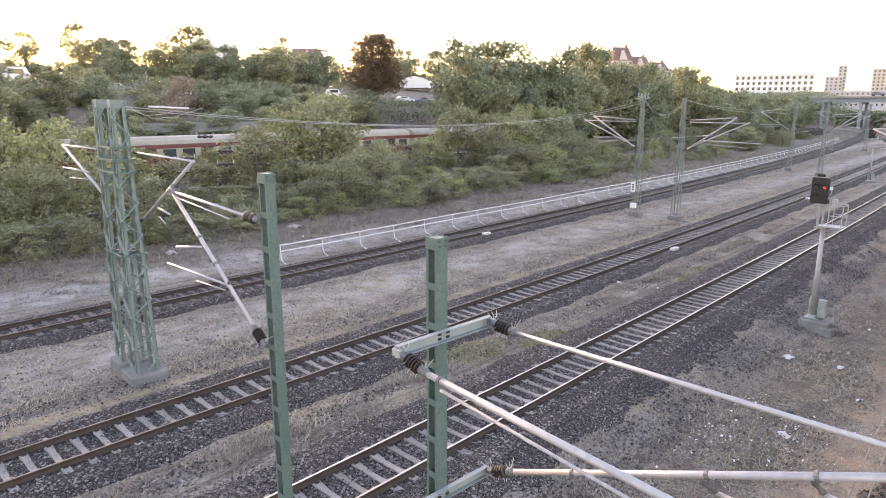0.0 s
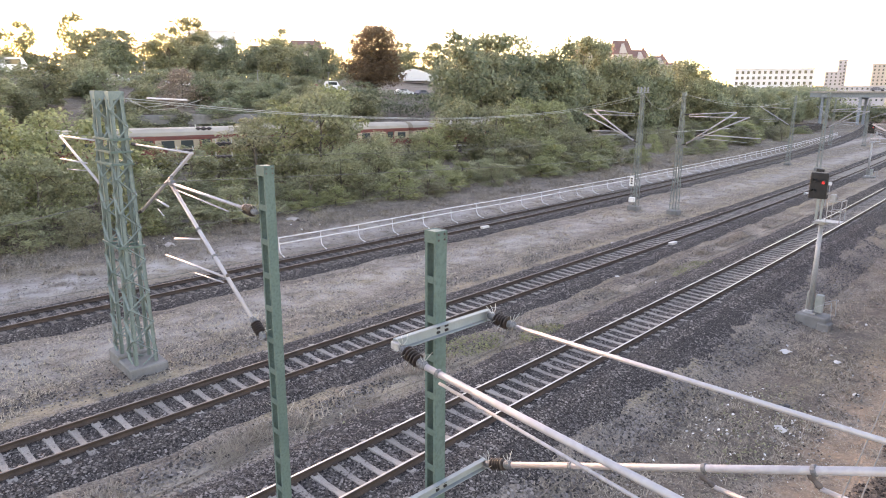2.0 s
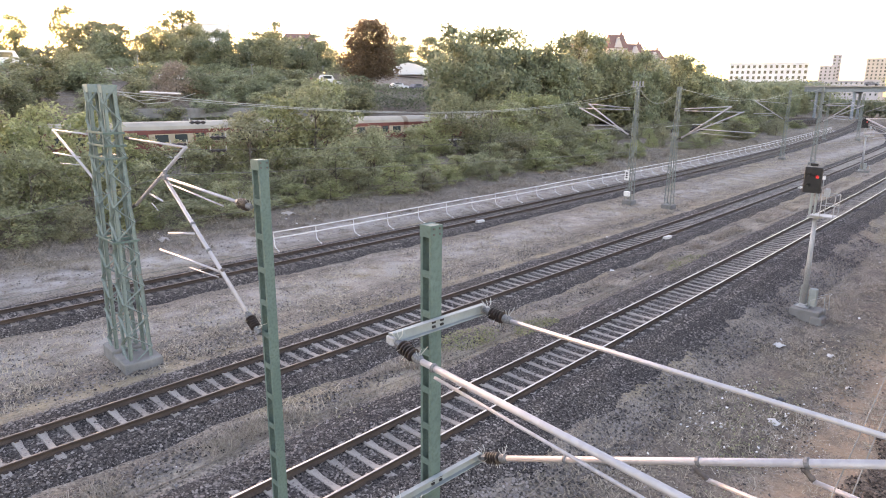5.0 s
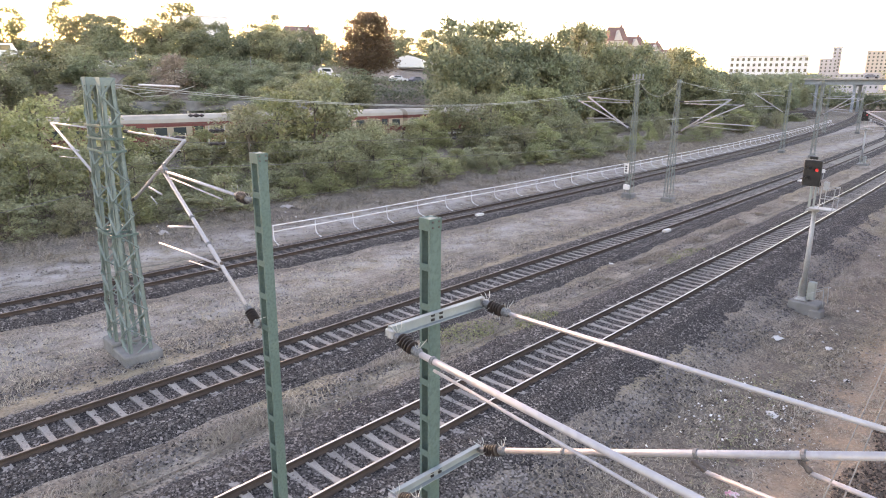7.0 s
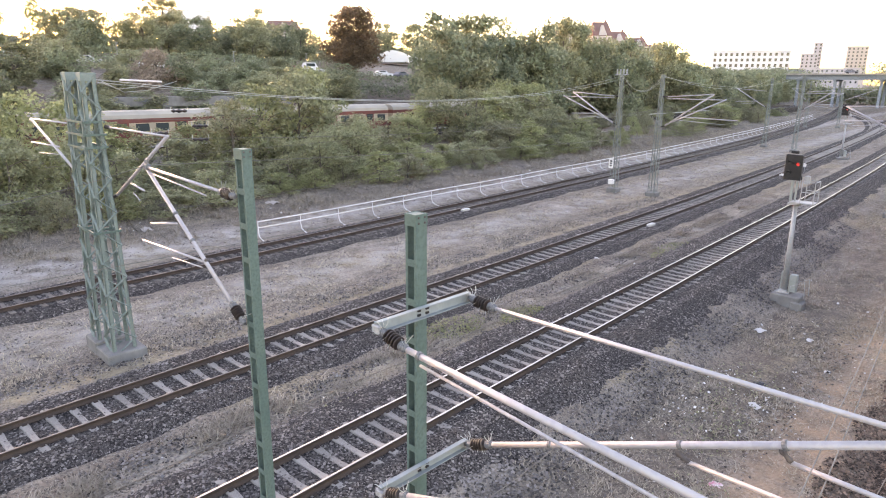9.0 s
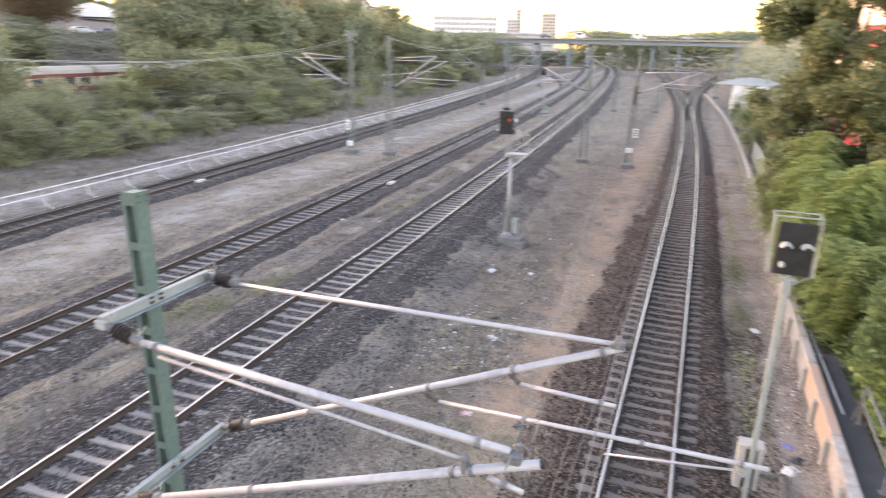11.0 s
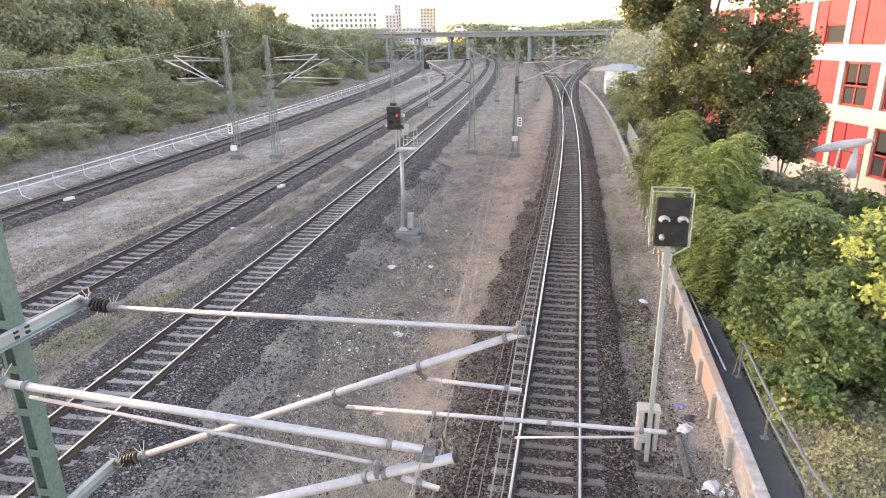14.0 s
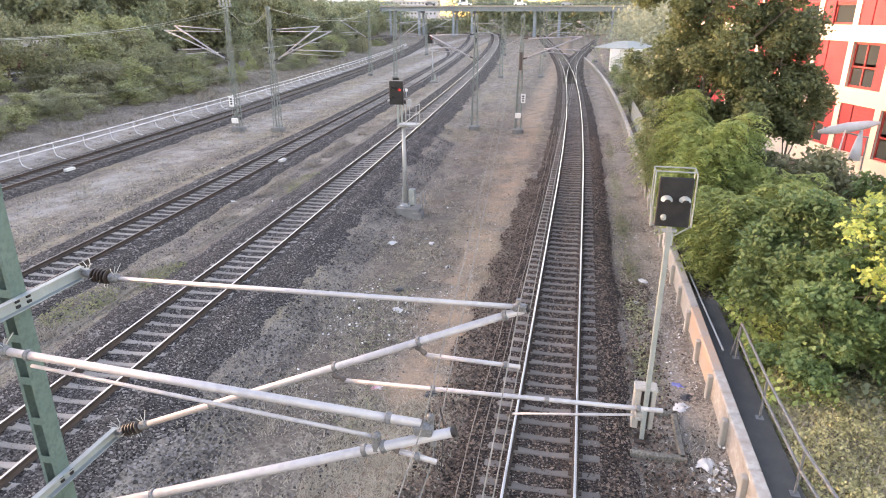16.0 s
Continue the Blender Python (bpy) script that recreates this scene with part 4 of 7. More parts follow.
def signal_white(x, y, zb):
    e = thing("railway_signal", (x, y, zb), "slim signal post with dark plate and two hooded lamps", "railway signal", "railway signals")
    part("post", MB().box((0, 0, 2.85), (0.11, 0.11, 5.6), bevel=0.01).box((-0.045, 0.05, 2.85), (0.02, 0.03, 5.6)), GREYPAINT, e, "pale square post")
    part("base_plate", MB().box((0, 0, 0.05), (0.36, 0.36, 0.06), bevel=0.01).box((0, 0, 0.15), (0.24, 0.06, 0.2), bevel=0.01), RUST, e)
    cb = part("cabinet", MB().box((-0.2, 0.2, 0.86), (0.16, 0.34, 1.05), bevel=0.02).box((0.17, 0.2, 0.86), (0.12, 0.32, 1.05), bevel=0.02).box((-0.02, 0.22, 1.42), (0.54, 0.38, 0.06), bevel=0.015), CONCRETE, e, "pale grey cabinet around the post")
    # dark box put in as the shade between the two cabinet halves
    part("cabinet_gap", MB().box((0, 0.24, 0.8), (0.2, 0.2, 1.0)), BRONZE, cb, "dark fill for the shaded gap")
    hd = part("signal_head", MB().box((0.02, -0.06, 6.15), (0.70, 0.06, 1.08), bevel=0.02), BLACK, e, "black signal plate")
    fr = MB()
    for sx in (-0.40, 0.44):
        fr.path([(sx, 0.0, 5.58), (sx, 0.05, 6.75), (sx, 0.4, 6.8), (sx, 0.4, 6.0), (sx, 0.02, 5.58)], 0.016, 6)
    fr.path([(-0.40, 0.05, 6.78), (0.44, 0.05, 6.78)], 0.016, 6).path([(-0.40, 0.4, 6.8), (0.44, 0.4, 6.8)], 0.016, 6).path([(-0.4, 0, 5.6), (0.44, 0, 5.6)], 0.018, 6).path([(0.06, 0, 5.35), (0.44, 0.03, 5.6)], 0.018, 6)
    part("guard_frame", fr, GREYPAINT, hd, "pale tube frame around the plate")
    part("bracket", MB().box((0, 0, 5.5), (0.3, 0.12, 0.05)).box((0, 0.02, 5.3), (0.2, 0.1, 0.3), bevel=0.02), GALV, e)
    for lx in (-0.15, 0.22):
        part("lamp", MB().lathe((lx, -0.09, 6.2), (lx, -0.13, 6.2), ((0, 0.07), (1, 0.06)), 14), LENS, hd)
        pts, fs = [], []
        for yy, rr in ((-0.09, 0.115), (-0.2, 0.12), (-0.3, 0.07)):
            pts += [(lx + rr * math.cos(t), yy, 6.21 + rr * 0.8 * math.sin(t)) for t in np.linspace(-0.1, math.pi + 0.1, 11)]
        for r in (0, 11):
            fs += [(r + i, r + i + 1, r + i + 12, r + i + 11) for i in range(10)]
        part("visor", MB().add(pts, fs), GREYPAINT, hd, "pale curved visor", smooth=True)
    part("lamp", MB().lathe((-0.17, -0.09, 5.83), (-0.17, -0.2, 5.8), ((0, 0.06), (0.7, 0.055), (1, 0.03)), 12), GREYPAINT, hd, "small pale lamp")
    return e


signal_white(2.16, 13.95, -0.38)
sl = MB()
for cx, cy, sx, sy in ((2.5, 13.3, 1.3, 0.16), (3.05, 14.2, 0.16, 1.9), (2.5, 15.1, 1.3, 0.14)):
    sl.box((cx, cy, -0.35), (sx, sy, 0.3), bevel=0.03)
solid("kerb_frame", sl, KERB, "worn concrete kerb frame round the signal foot", "kerb")


def dwarf(x, y, zb, label, board=True):
    e = thing("trackside_marker", (x, y, zb), label, "marker post", "trackside markers")
    part("post", MB().tube((0, 0, 0), (0, 0, 0.9), 0.04, 8), GALV, e)
    part("board", MB().box((0, -0.06, 0.85), (0.3, 0.06, 0.35), bevel=0.02), WHITE if board else BLACK, e)
    return e


dwarf(-17.6, 64.0, zg(-17.6, 64), "small dark trackside marker post", False)
dwarf(-20.4, 75.0, zg(-20.4, 75), "small white trackside marker")
dwarf(-20.9, 75.2, zg(-20.9, 75.2), "small white trackside marker")


def plate_sign(x, y, z, label, w=0.42, h=0.85):
    e = thing("number_plate_sign", (x, y, z), label, "sign", "mast signs")
    part("plate", MB().box((0, 0, 0), (w, 0.03, h), bevel=0.01), WHITE, e)
    for k, (dx, zz) in enumerate(((0, 0.2), (0, 0.0), (0, -0.2))):
        part("mark", MB().box((dx, -0.02, zz), (w * 0.45, 0.008, 0.12)), BLACK, e, "dark bar")
    return e


plate_sign(-28.75, 49.55, 2.6, "white sign plate with dark marks on a mast")
plate_sign(-4.9, 57.1, 2.6, "white sign plate with dark marks on a mast", 0.4, 0.8)
for x, y in ((-28.6, 49.55), (-5.3, 57.1)):
    solid("mast_box", MB().box((0, 0, 0), (0.5, 0.3, 0.4), bevel=0.03), WHITE, "white junction box low on a mast", "junction box", "mast boxes", place=(x, y, 1.0 if y < 52 else 1.1))

# gearwheel tensioner on the pair of masts beside the single track
solid("tension_weights", MB().lathe((0, 0, 0), (0, 0, 1.5), ((0, 0.14), (1, 0.14)), 12), BRONZE, "dark stack of round tension weights beside a mast", "tension weight", place=(-5.25, 57.0, 5.0))


# ---- pipe guard rail beside the far track ----
def pipe_fence():
    e = thing("guard_rail", (0, 0, 0), "pale double-pipe guard rail on bent legs beside the track", "guard rail", kind="structure")
    ys = np.arange(18.6, 200, 3.1)
    legm = MB().path([(0, 0, 1.02), (0, 0, 0.55), (0.04, 0, 0.3), (0.2, -0.05, 0.12), (0.55, -0.1, 0.02), (1.05, -0.15, -0.06)], 0.032, 6).mesh("leg", FENCEPIPE)
    for z, r in ((1.0, 0.042), (0.62, 0.042)):
        pts = [(float(x_t1(y)) - 3.0, y, 0.1 + z + 0.02 * math.sin(y * 1.7)) for y in ys]
        part("pipe", MB().path(pts, r, 8), FENCEPIPE, e, smooth=True)
    for y in ys:
        part("leg", legm, None, e, at=pose(float(x_t1(y)) - 3.0, y, 0.1))


pipe_fence()

# ---- wall, walkway and railing beside the single track ----
GRAFFITI = mat("wall concrete with orange paint", (0.34, 0.315, 0.29), 0.85, vary=(0.20, 0.185, 0.17), scale=1.3, fine=(0.27, 0.25, 0.235), fine_scale=22, bump=0.3, bump_scale=25)
ORANGE = mat("faded orange paint on concrete", (0.34, 0.235, 0.175), 0.85, vary=(0.27, 0.25, 0.235), scale=1.6, fine=(0.38, 0.27, 0.21), fine_scale=30, bump=0.2)
ASPHALT = mat("dark asphalt", (0.05, 0.05, 0.052), 0.95, vary=(0.075, 0.073, 0.07), scale=1.5, fine=(0.035, 0.035, 0.036), fine_scale=60, bump=0.4, bump_scale=120)
wl = thing("retaining_wall", (4.15, 0, -0.4), "low concrete retaining wall with faded orange graffiti", "wall", kind="structure")


def x_wall(y):
    return -float(bend(y, 55, 4.5e-4, 200))


y = 8.0
while y < 150:
    ln = 2.0
    m = pose(x_wall(y + 1), y + ln / 2, 0, 0, 0, math.degrees(math.atan((x_wall(y) - x_wall(y + 2)) / 2)))
    part("wall_panel", MB().box((0, 0, 0.5), (0.16, ln - 0.02, 1.0), bevel=0.015).box((0.03, 0, 1.03), (0.27, ln - 0.012, 0.10), bevel=0.025), ORANGE if 14.5 < y < 19 else PEELING if y < 14.5 else GRAFFITI, wl, "panel with orange paint" if 14.5 < y < 19 else "", at=m)
    part("wall_pier", MB().box((-0.14, 0, 0.42), (0.14, 0.2, 0.95), bevel=0.02), CONCRETE, wl, at=m @ pose(0, -ln / 2, 0))
    y += ln
solid("walkway", MB().box((4.66, 14.0, 0.27), (0.74, 14.0, 0.5), bevel=0.01), ASPHALT, "dark asphalt walkway along the wall", "walkway", kind="structure")
hr = thing("handrail", (4.85, 0, 0.5), "galvanised tubular handrail with two rails on posts", "handrail")
ps = [(0, 17.1), (-0.05, 14.2), (0.0, 11.6), (0.25, 9.2)]
for x, y in ps:
    part("post", MB().tube((x, y, 0), (x, y, 1.08), 0.03, 8).box((x, y, 0.02), (0.18, 0.18, 0.02)), FITTING, hr)
for z in (1.08, 0.6):
    part("rail", MB().path([(x, y, z) for x, y in ps], 0.033, 8), FITTING, hr, smooth=True)
part("brace", MB().tube((0, 17.1, 1.05), (-0.12, 17.2, 0.0), 0.022, 8), FITTING, hr)
solid("low_pipe", MB().path([(4.55, 17.3, 0.6), (4.5, 19.5, 0.62), (4.48, 22.0, 0.58), (4.45, 26, 0.55)], 0.03, 6), GALV, "grey pipe lying along the wall top", "pipe")


# ---- plants ----
rng = np.random.default_rng(7)
LEAF_SHRUB = leaf_mat("olive shrub leaves", (0.145, 0.162, 0.10), (0.305, 0.31, 0.19))
LEAF_SHRUB2 = leaf_mat("yellowing shrub leaves", (0.155, 0.18, 0.09), (0.32, 0.33, 0.175))
LEAF_DARK = leaf_mat("dark tree leaves", (0.125, 0.15, 0.10), (0.26, 0.288, 0.185))
LEAF_GREY = leaf_mat("dusty grey-green leaves", (0.14, 0.145, 0.09), (0.27, 0.26, 0.17))
LEAF_RED = leaf_mat("copper leaves", (0.11, 0.082, 0.056), (0.21, 0.145, 0.09))
LEAF_TAN = leaf_mat("withered tan leaves", (0.20, 0.165, 0.13), (0.31, 0.25, 0.20))
# lightened green carries the aerial haze of the far tree strips
LEAF_FAR = leaf_mat("haze-paled distant leaves", (0.16, 0.185, 0.13), (0.28, 0.30, 0.215))
LEAF_TALL = leaf_mat("dull dark green leaves", (0.082, 0.115, 0.062), (0.205, 0.238, 0.125))
LEAF_BRIGHT = leaf_mat("fresh green leaves", (0.145, 0.21, 0.07), (0.35, 0.41, 0.15))
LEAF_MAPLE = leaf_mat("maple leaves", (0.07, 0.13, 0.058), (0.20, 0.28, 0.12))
LEAF_YELLOW = leaf_mat("yellow maple leaves", (0.23, 0.29, 0.065), (0.39, 0.43, 0.13))
LEAF_IVY = leaf_mat("pale dry creeper leaves", (0.24, 0.235, 0.115), (0.44, 0.41, 0.235))


def leaves(pos, size, up=0.35, star=False, droop=0.0, tri=False):
    """Leaf blades at the points: pointed, slightly folded, turned every way."""
    n = len(pos)
    nrm = rng.normal(size=(n, 3))
    nrm[:, 2] = np.abs(nrm[:, 2]) + up
    nrm /= np.linalg.norm(nrm, axis=1)[:, None]
    t = rng.normal(size=(n, 3))
    t[:, 2] -= droop
    t -= (t * nrm).sum(1)[:, None] * nrm
    t /= np.linalg.norm(t, axis=1)[:, None] + 1e-9
    b = np.cross(nrm, t)
    s = (size * rng.uniform(0.6, 1.35, n))[:, None]
    if star:
        out = []
        for ang, ln in ((0, 0.68), (0.5, 0.27), (1.1, 0.62), (2.2, 0.34), (-2.2, 0.34), (-1.1, 0.62), (-0.5, 0.27)):
            out.append(pos + t * s * ln * math.cos(ang) + b * s * ln * math.sin(ang) - nrm * s * 0.12 * abs(math.sin(ang)))
        k = 7
        V = np.stack(out, 1).reshape(-1, 3)
        return V, np.arange(n * k).reshape(n, k)
    if tri:
        V = np.stack([pos - t * s * 0.5 - b * s * 0.3, pos - t * s * 0.4 + b * s * 0.35 + nrm * s * 0.1, pos + t * s * 0.55], 1).reshape(-1, 3)
        return V, np.arange(n * 3).reshape(n, 3)
    w = 0.42
    V = np.stack([pos - t * s * 0.5, pos + b * s * w - t * s * 0.05 + nrm * s * 0.12, pos + t * s * 0.55, pos - b * s * w - t * s * 0.05 + nrm * s * 0.12], 1).reshape(-1, 3)
    return V, np.arange(n * 4).reshape(n, 4)


def puffs(n, blobs, hollow=0.55):
    """Points in and near the skin of many rounded clumps; blobs are rows of centre and radii."""
    blobs = np.asarray(blobs, float)
    wgt = blobs[:, 3] * blobs[:, 5]
    k = rng.choice(len(blobs), n, p=wgt / wgt.sum())
    d = rng.normal(size=(n, 3))
    d /= np.linalg.norm(d, axis=1)[:, None]
    r = (hollow + (1 - hollow) * rng.random(n) ** 0.6) * (1 + 0.22 * rng.normal(size=n))
    return blobs[k, :3] + d * r[:, None] * blobs[k, 3:]


def crown_blobs(h0, h1, rad, n, shape="round", size=0.34):
    """Clumps that fill a crown from h0 to h1 high and rad wide, unevenly."""
    out = []
    for i in range(n):
        s = (i + 0.5) / n
        z = h0 + (h1 - h0) * rng.uniform(0.02, 0.98)
        q = (z - h0) / (h1 - h0)
        prof = {"round": math.sqrt(max(0.05, 1 - (2 * q - 0.85) ** 2 * 0.8)), "bush": math.sqrt(max(0.06, 1 - q * q)), "oval": math.sqrt(max(0.3, 1 - (1.6 * q - 0.8) ** 2))}[shape]
        a = rng.uniform(0, 2 * math.pi)
        d = rad * prof * math.sqrt(rng.uniform(0.05, 1)) * rng.uniform(0.75, 1.12)
        r = rad * size * rng.uniform(0.55, 1.3) * (0.6 + 0.4 * prof)
        out.append((d * math.cos(a), d * math.sin(a), z, r, r, r * rng.uniform(0.6, 0.95)))
    return out


def trunk(h, r, blobs, limbs=6, lean=0.0):
    mb = MB()
    p = [Vector((0, 0, -0.3))]
    for k in range(1, 6):
        p.append(Vector((lean * k / 5 * h * 0.2 + rng.uniform(-1, 1) * r * 0.6, rng.uniform(-1, 1) * r * 0.6, h * k / 5)))
    for k in range(5):
        mb.tube(p[k], p[k + 1], r * (1 - 0.15 * k), 8, r * (1 - 0.15 * (k + 1)), caps=False)
    pick = rng.choice(len(blobs), min(limbs, len(blobs)), replace=False)
    for i in pick:
        b = blobs[i]
        o = p[2 + int(rng.integers(0, 4))]
        e = Vector(b[:3])
        m = o.lerp(e, 0.5) + Vector((0, 0, 0.12 * (e - o).length))
        mb.tube(o, m, r * 0.42, 6, r * 0.28, caps=False).tube(m, e, r * 0.28, 6, r * 0.08, caps=False)
    return mb


def tree(name, place, h, rad, material, n, leaf, label, group, category="tree", clear=0.2, shape="round", clumps=26, trunk_r=None, star=False, droop=0.0, size=0.34, extra=None, tri=False):
    e = thing(name, place, label, category, group)
    blobs = crown_blobs(h * clear, h * 0.97, rad, clumps, shape, size)
    part("trunk", trunk(h * 0.75, trunk_r or h * 0.022, blobs, 9), BARK, e, "brown trunk with limbs")
    V, F = leaves(puffs(n, blobs), leaf, star=star, droop=droop, tri=tri)
    part("crown", np_mesh("crown", V, F, material), None, e, "uneven leafy crown")
    if extra:
        V, F = leaves(puffs(extra[1], crown_blobs(h * 0.6, h, rad * 0.9, 8, "round", 0.25)), leaf, star=star)
        part("light_foliage", np_mesh("light_foliage", V, F, extra[0]), None, e, "lighter outer leaves")
    return e


def family(protos, spots, hp, rp):
    """The first of each kind goes to the first spots, copies of them to the others."""
    for i, (x, y, h, r) in enumerate(spots):
        pr = protos[i % len(protos)]
        sx, sz = r / rp, h / hp
        if i < len(protos):
            pr.matrix_world = pose(x, y, zg(x, y) - 0.15, 0, 0, rng.uniform(0, 360)) @ Matrix.Diagonal((sx, sx, sz, 1))
            pr["scaled"] = 1
        else:
            m = pose(x, y, zg(x, y) - 0.15, 0, 0, rng.uniform(0, 360)) @ Matrix.Diagonal((sx, sx, sz, 1))
            c = copy_thing(pr, Matrix.Identity(4))
            c.matrix_basis = m


# shrub belt between the far track and the suburban line
sh = [tree("shrub", (0, 0, 0), 6, 3, m, 5200, 0.23, lab, "shrub belt", "shrub", 0.04, "bush", 44, size=0.28, tri=True) for m, lab in ((LEAF_SHRUB, "tall olive-green shrub on the embankment"), (LEAF_SHRUB2, "tall yellow-green shrub on the embankment"), (LEAF_GREY, "dusty grey-green shrub on the embankment"), (LEAF_SHRUB, "dense green shrub on the embankment"), (LEAF_SHRUB2, "shrub with turning leaves on the embankment"))]


def belt_height(y):
    return float(np.interp(y, [-30, 13, 17, 26, 29, 38, 41, 53, 57, 80, 86, 100, 130, 200], [7.4, 7.2, 4.8, 4.8, 8.6, 8.4, 4.4, 4.4, 7.8, 7.4, 2.4, 2.8, 3.2, 3.2]))


spots = []
y = -22.0
while y < 190:
    h = belt_height(y)
    a = float(x_t1(y))
    spots.append((a - 22.5 - rng.uniform(-2, 2.5), y, h * rng.uniform(0.8, 1.08), h * 0.33 + 1.3))
    if y < 84:
        y2 = y + 1
        spots.append((a - 16.2 - rng.uniform(-1.5, 1.5), y2, belt_height(y2) * rng.uniform(0.5, 0.72), 2.4))
        spots.append((a - 12.4 - rng.uniform(-0.8, 1.4), y2 + 1.3, rng.uniform(1.6, 2.9), rng.uniform(1.4, 2.2)))
    y += 3.3 if y < 84 else 5.5
for x, y, h, r in ((-47.5, 61, 2.3, 2.6), (-48, 65.5, 2.6, 2.8), (-48.5, 70, 2.0, 2.2), (-59, 112, 3.0, 2.2), (-57, 117, 2.6, 2.2), (-54, 134, 4.0, 3.6), (-56.5, 142, 4.4, 3.8), (-60, 152, 4.2, 3.6), (-63, 163, 4.8, 3.8), (-66, 175, 5.0, 4.0),
                   (-52, 92, 1.4, 1.5), (-50, 103, 1.3, 1.6), (-53, 122, 1.8, 1.8), (-71, 188, 5.0, 4.2), (-76, 200, 5.0, 4.2)):
    spots.append((x, y, h, r))
for y in np.arange(98, 200, 4.5):
    spots.append((float(x_t1(y)) - rng.uniform(8.5, 17), y, rng.uniform(1.8, 3.8), rng.uniform(1.6, 2.8)))
rng.shuffle(spots)
family(sh, spots, 6, 3)

# slope and woods behind the suburban line
wd = [tree("tree", (0, 0, 0), 13, 5.5, m, 5600, 0.56, lab, "wood on the slope", "tree", 0.1, "round", 40, tri=True) for m, lab in ((LEAF_DARK, "broad dark green tree on the slope"), (LEAF_SHRUB, "broad olive tree on the slope"), (LEAF_DARK, "dense dark tree on the slope"), (LEAF_SHRUB, "tall green tree on the slope"))]
spots = []
for y in np.concatenate([np.arange(66, 140, 5.4), np.arange(140, 300, 9.0)]):            # the tall green stand
    for k in range(3 if y < 110 else 2):
        x = float(x_t1(y)) - 40 - 9 * k - rng.uniform(-2.5, 2.5)
        h = float(np.interp(y, [66, 76, 95, 125, 160, 300], [11, 15.5, 14.5, 13.5, 12.5, 11])) * rng.uniform(0.8, 1.1)
        if y > -x * 1.0:
            spots.append((x, y + rng.uniform(-2, 2), h, h * 0.38))
HILL = ((-194, 49, 13.0, 0.46), (-186, 76, 14.5, 0.34), (-172, 97, 12.0, 0.36), (-150, 42, 4.5, 0.7), (-158, 30, 5.0, 0.7), (-165, 52, 5.5, 0.7), (-172, 62, 6.0, 0.7), (-160, 70, 5.0, 0.7), (-170, 82, 5.5, 0.6), (-158, 87, 5.5, 0.6), (-152, 98, 5.5, 0.6),
        (-155, 20, 4.5, 0.8), (-175, 12, 6.5, 0.6), (-160, 8, 4.5, 0.7), (-140, 42, 4.0, 0.8), (-146, 55, 4.5, 0.8), (-138, 64, 4.5, 0.8), (-134, 74, 4.2, 0.8), (-137, 84, 4.0, 0.8), (-205, 25, 8.0, 0.6), (-210, 60, 8.0, 0.6), (-205, 85, 7.5, 0.6), (-215, 110, 9.5, 0.5),
        (-200, 130, 10.0, 0.5), (-186, 152, 12.0, 0.42), (-178, 165, 12.5, 0.4), (-195, 165, 13, 0.42), (-185, 20, 6, 0.7), (-195, 5, 7.5, 0.6), (-150, 62, 4.5, 0.8), (-145, 76, 5.0, 0.8), (-180, 108, 9.0, 0.5), (-190, 118, 9.5, 0.5))
for y in np.arange(150, 268, 6.5):
    spots.append((float(x_t1(y)) - 23 - rng.uniform(-2, 3), y, float(np.interp(y, [150, 180, 268], [8.0, 10.5, 10.0])) * rng.uniform(0.85, 1.1), 3.8))
for x, y, h, w in HILL:
    spots.append((x, y, h + (4.6 if h < 8 else 2.2), h * w + 1.2))
for x, y, h in ((-96, 20, 6), (-104, 28, 6), (-92, 30, 5), (-112, 16, 7), (-88, 12, 6), (-98, 42, 5), (-90, 52, 5), (-104, 56, 5), (-86, 62, 6), (-93, 68, 6), (-112, 40, 4.5), (-120, 30, 5), (-84, 24, 5), (-82, 44, 4.5), (-80, 8, 6), (-118, 8, 8), (-108, 64, 4.5)):
    spots.append((x, y, h, h * 0.6))
for k in range(46):                       # low bushes that cover the slope
    y = rng.uniform(-4, 66)
    spots.append((float(x_t1(y)) - rng.uniform(48, 84), y, rng.uniform(2.6, 4.6), rng.uniform(2.0, 3.4)))
for x, y, h in ((-90, 88, 16.8), (-86, 92, 18.0), (-81.5, 95.5, 19), (-78, 99, 16.2), (-75, 102, 17.6), (-86, 124, 19), (-82, 126, 17.5), (-78.5, 128, 16), (-74, 131, 15), (-75, 150, 15.5), (-72, 155, 13.5), (-78, 140, 15.5)):
    spots.append((x, y, h * (1.0 if y < 110 else 1.08), h * 0.36))
family(wd, spots, 13, 5.5)
tree("tree", (-119.8, 90.3, zg(-119.8, 90.3)), 14.6, 6.0, LEAF_RED, 26000, 0.40, "large copper-leaved tree on the hill", "", "tree", 0.08, "oval", 80, size=0.36, tri=True)
tree("shrub", (-97, 38, zg(-97, 38)), 5.5, 4.5, LEAF_TAN, 5000, 0.25, "withered tan shrub among green ones", "", "shrub", 0.05, "bush", 20)


def hedge(x0, y0, x1, y1, h, w, label):
    n = int(math.hypot(x1 - x0, y1 - y0) * 90)
    s = rng.random(n)
    p = np.stack([x0 + (x1 - x0) * s + rng.normal(0, w * 0.4, n), y0 + (y1 - y0) * s + rng.normal(0, w * 0.4, n), rng.random(n) ** 0.7 * h * (1 + 0.12 * np.sin(s * 40))], -1)
    p[:, 2] += land(p[:, 0], p[:, 1])
    V, F = leaves(p, 0.34)
    tagged(new("hedge", np_mesh("hedge", V, F, LEAF_DARK)), label, "hedge", "hedges on the slope")


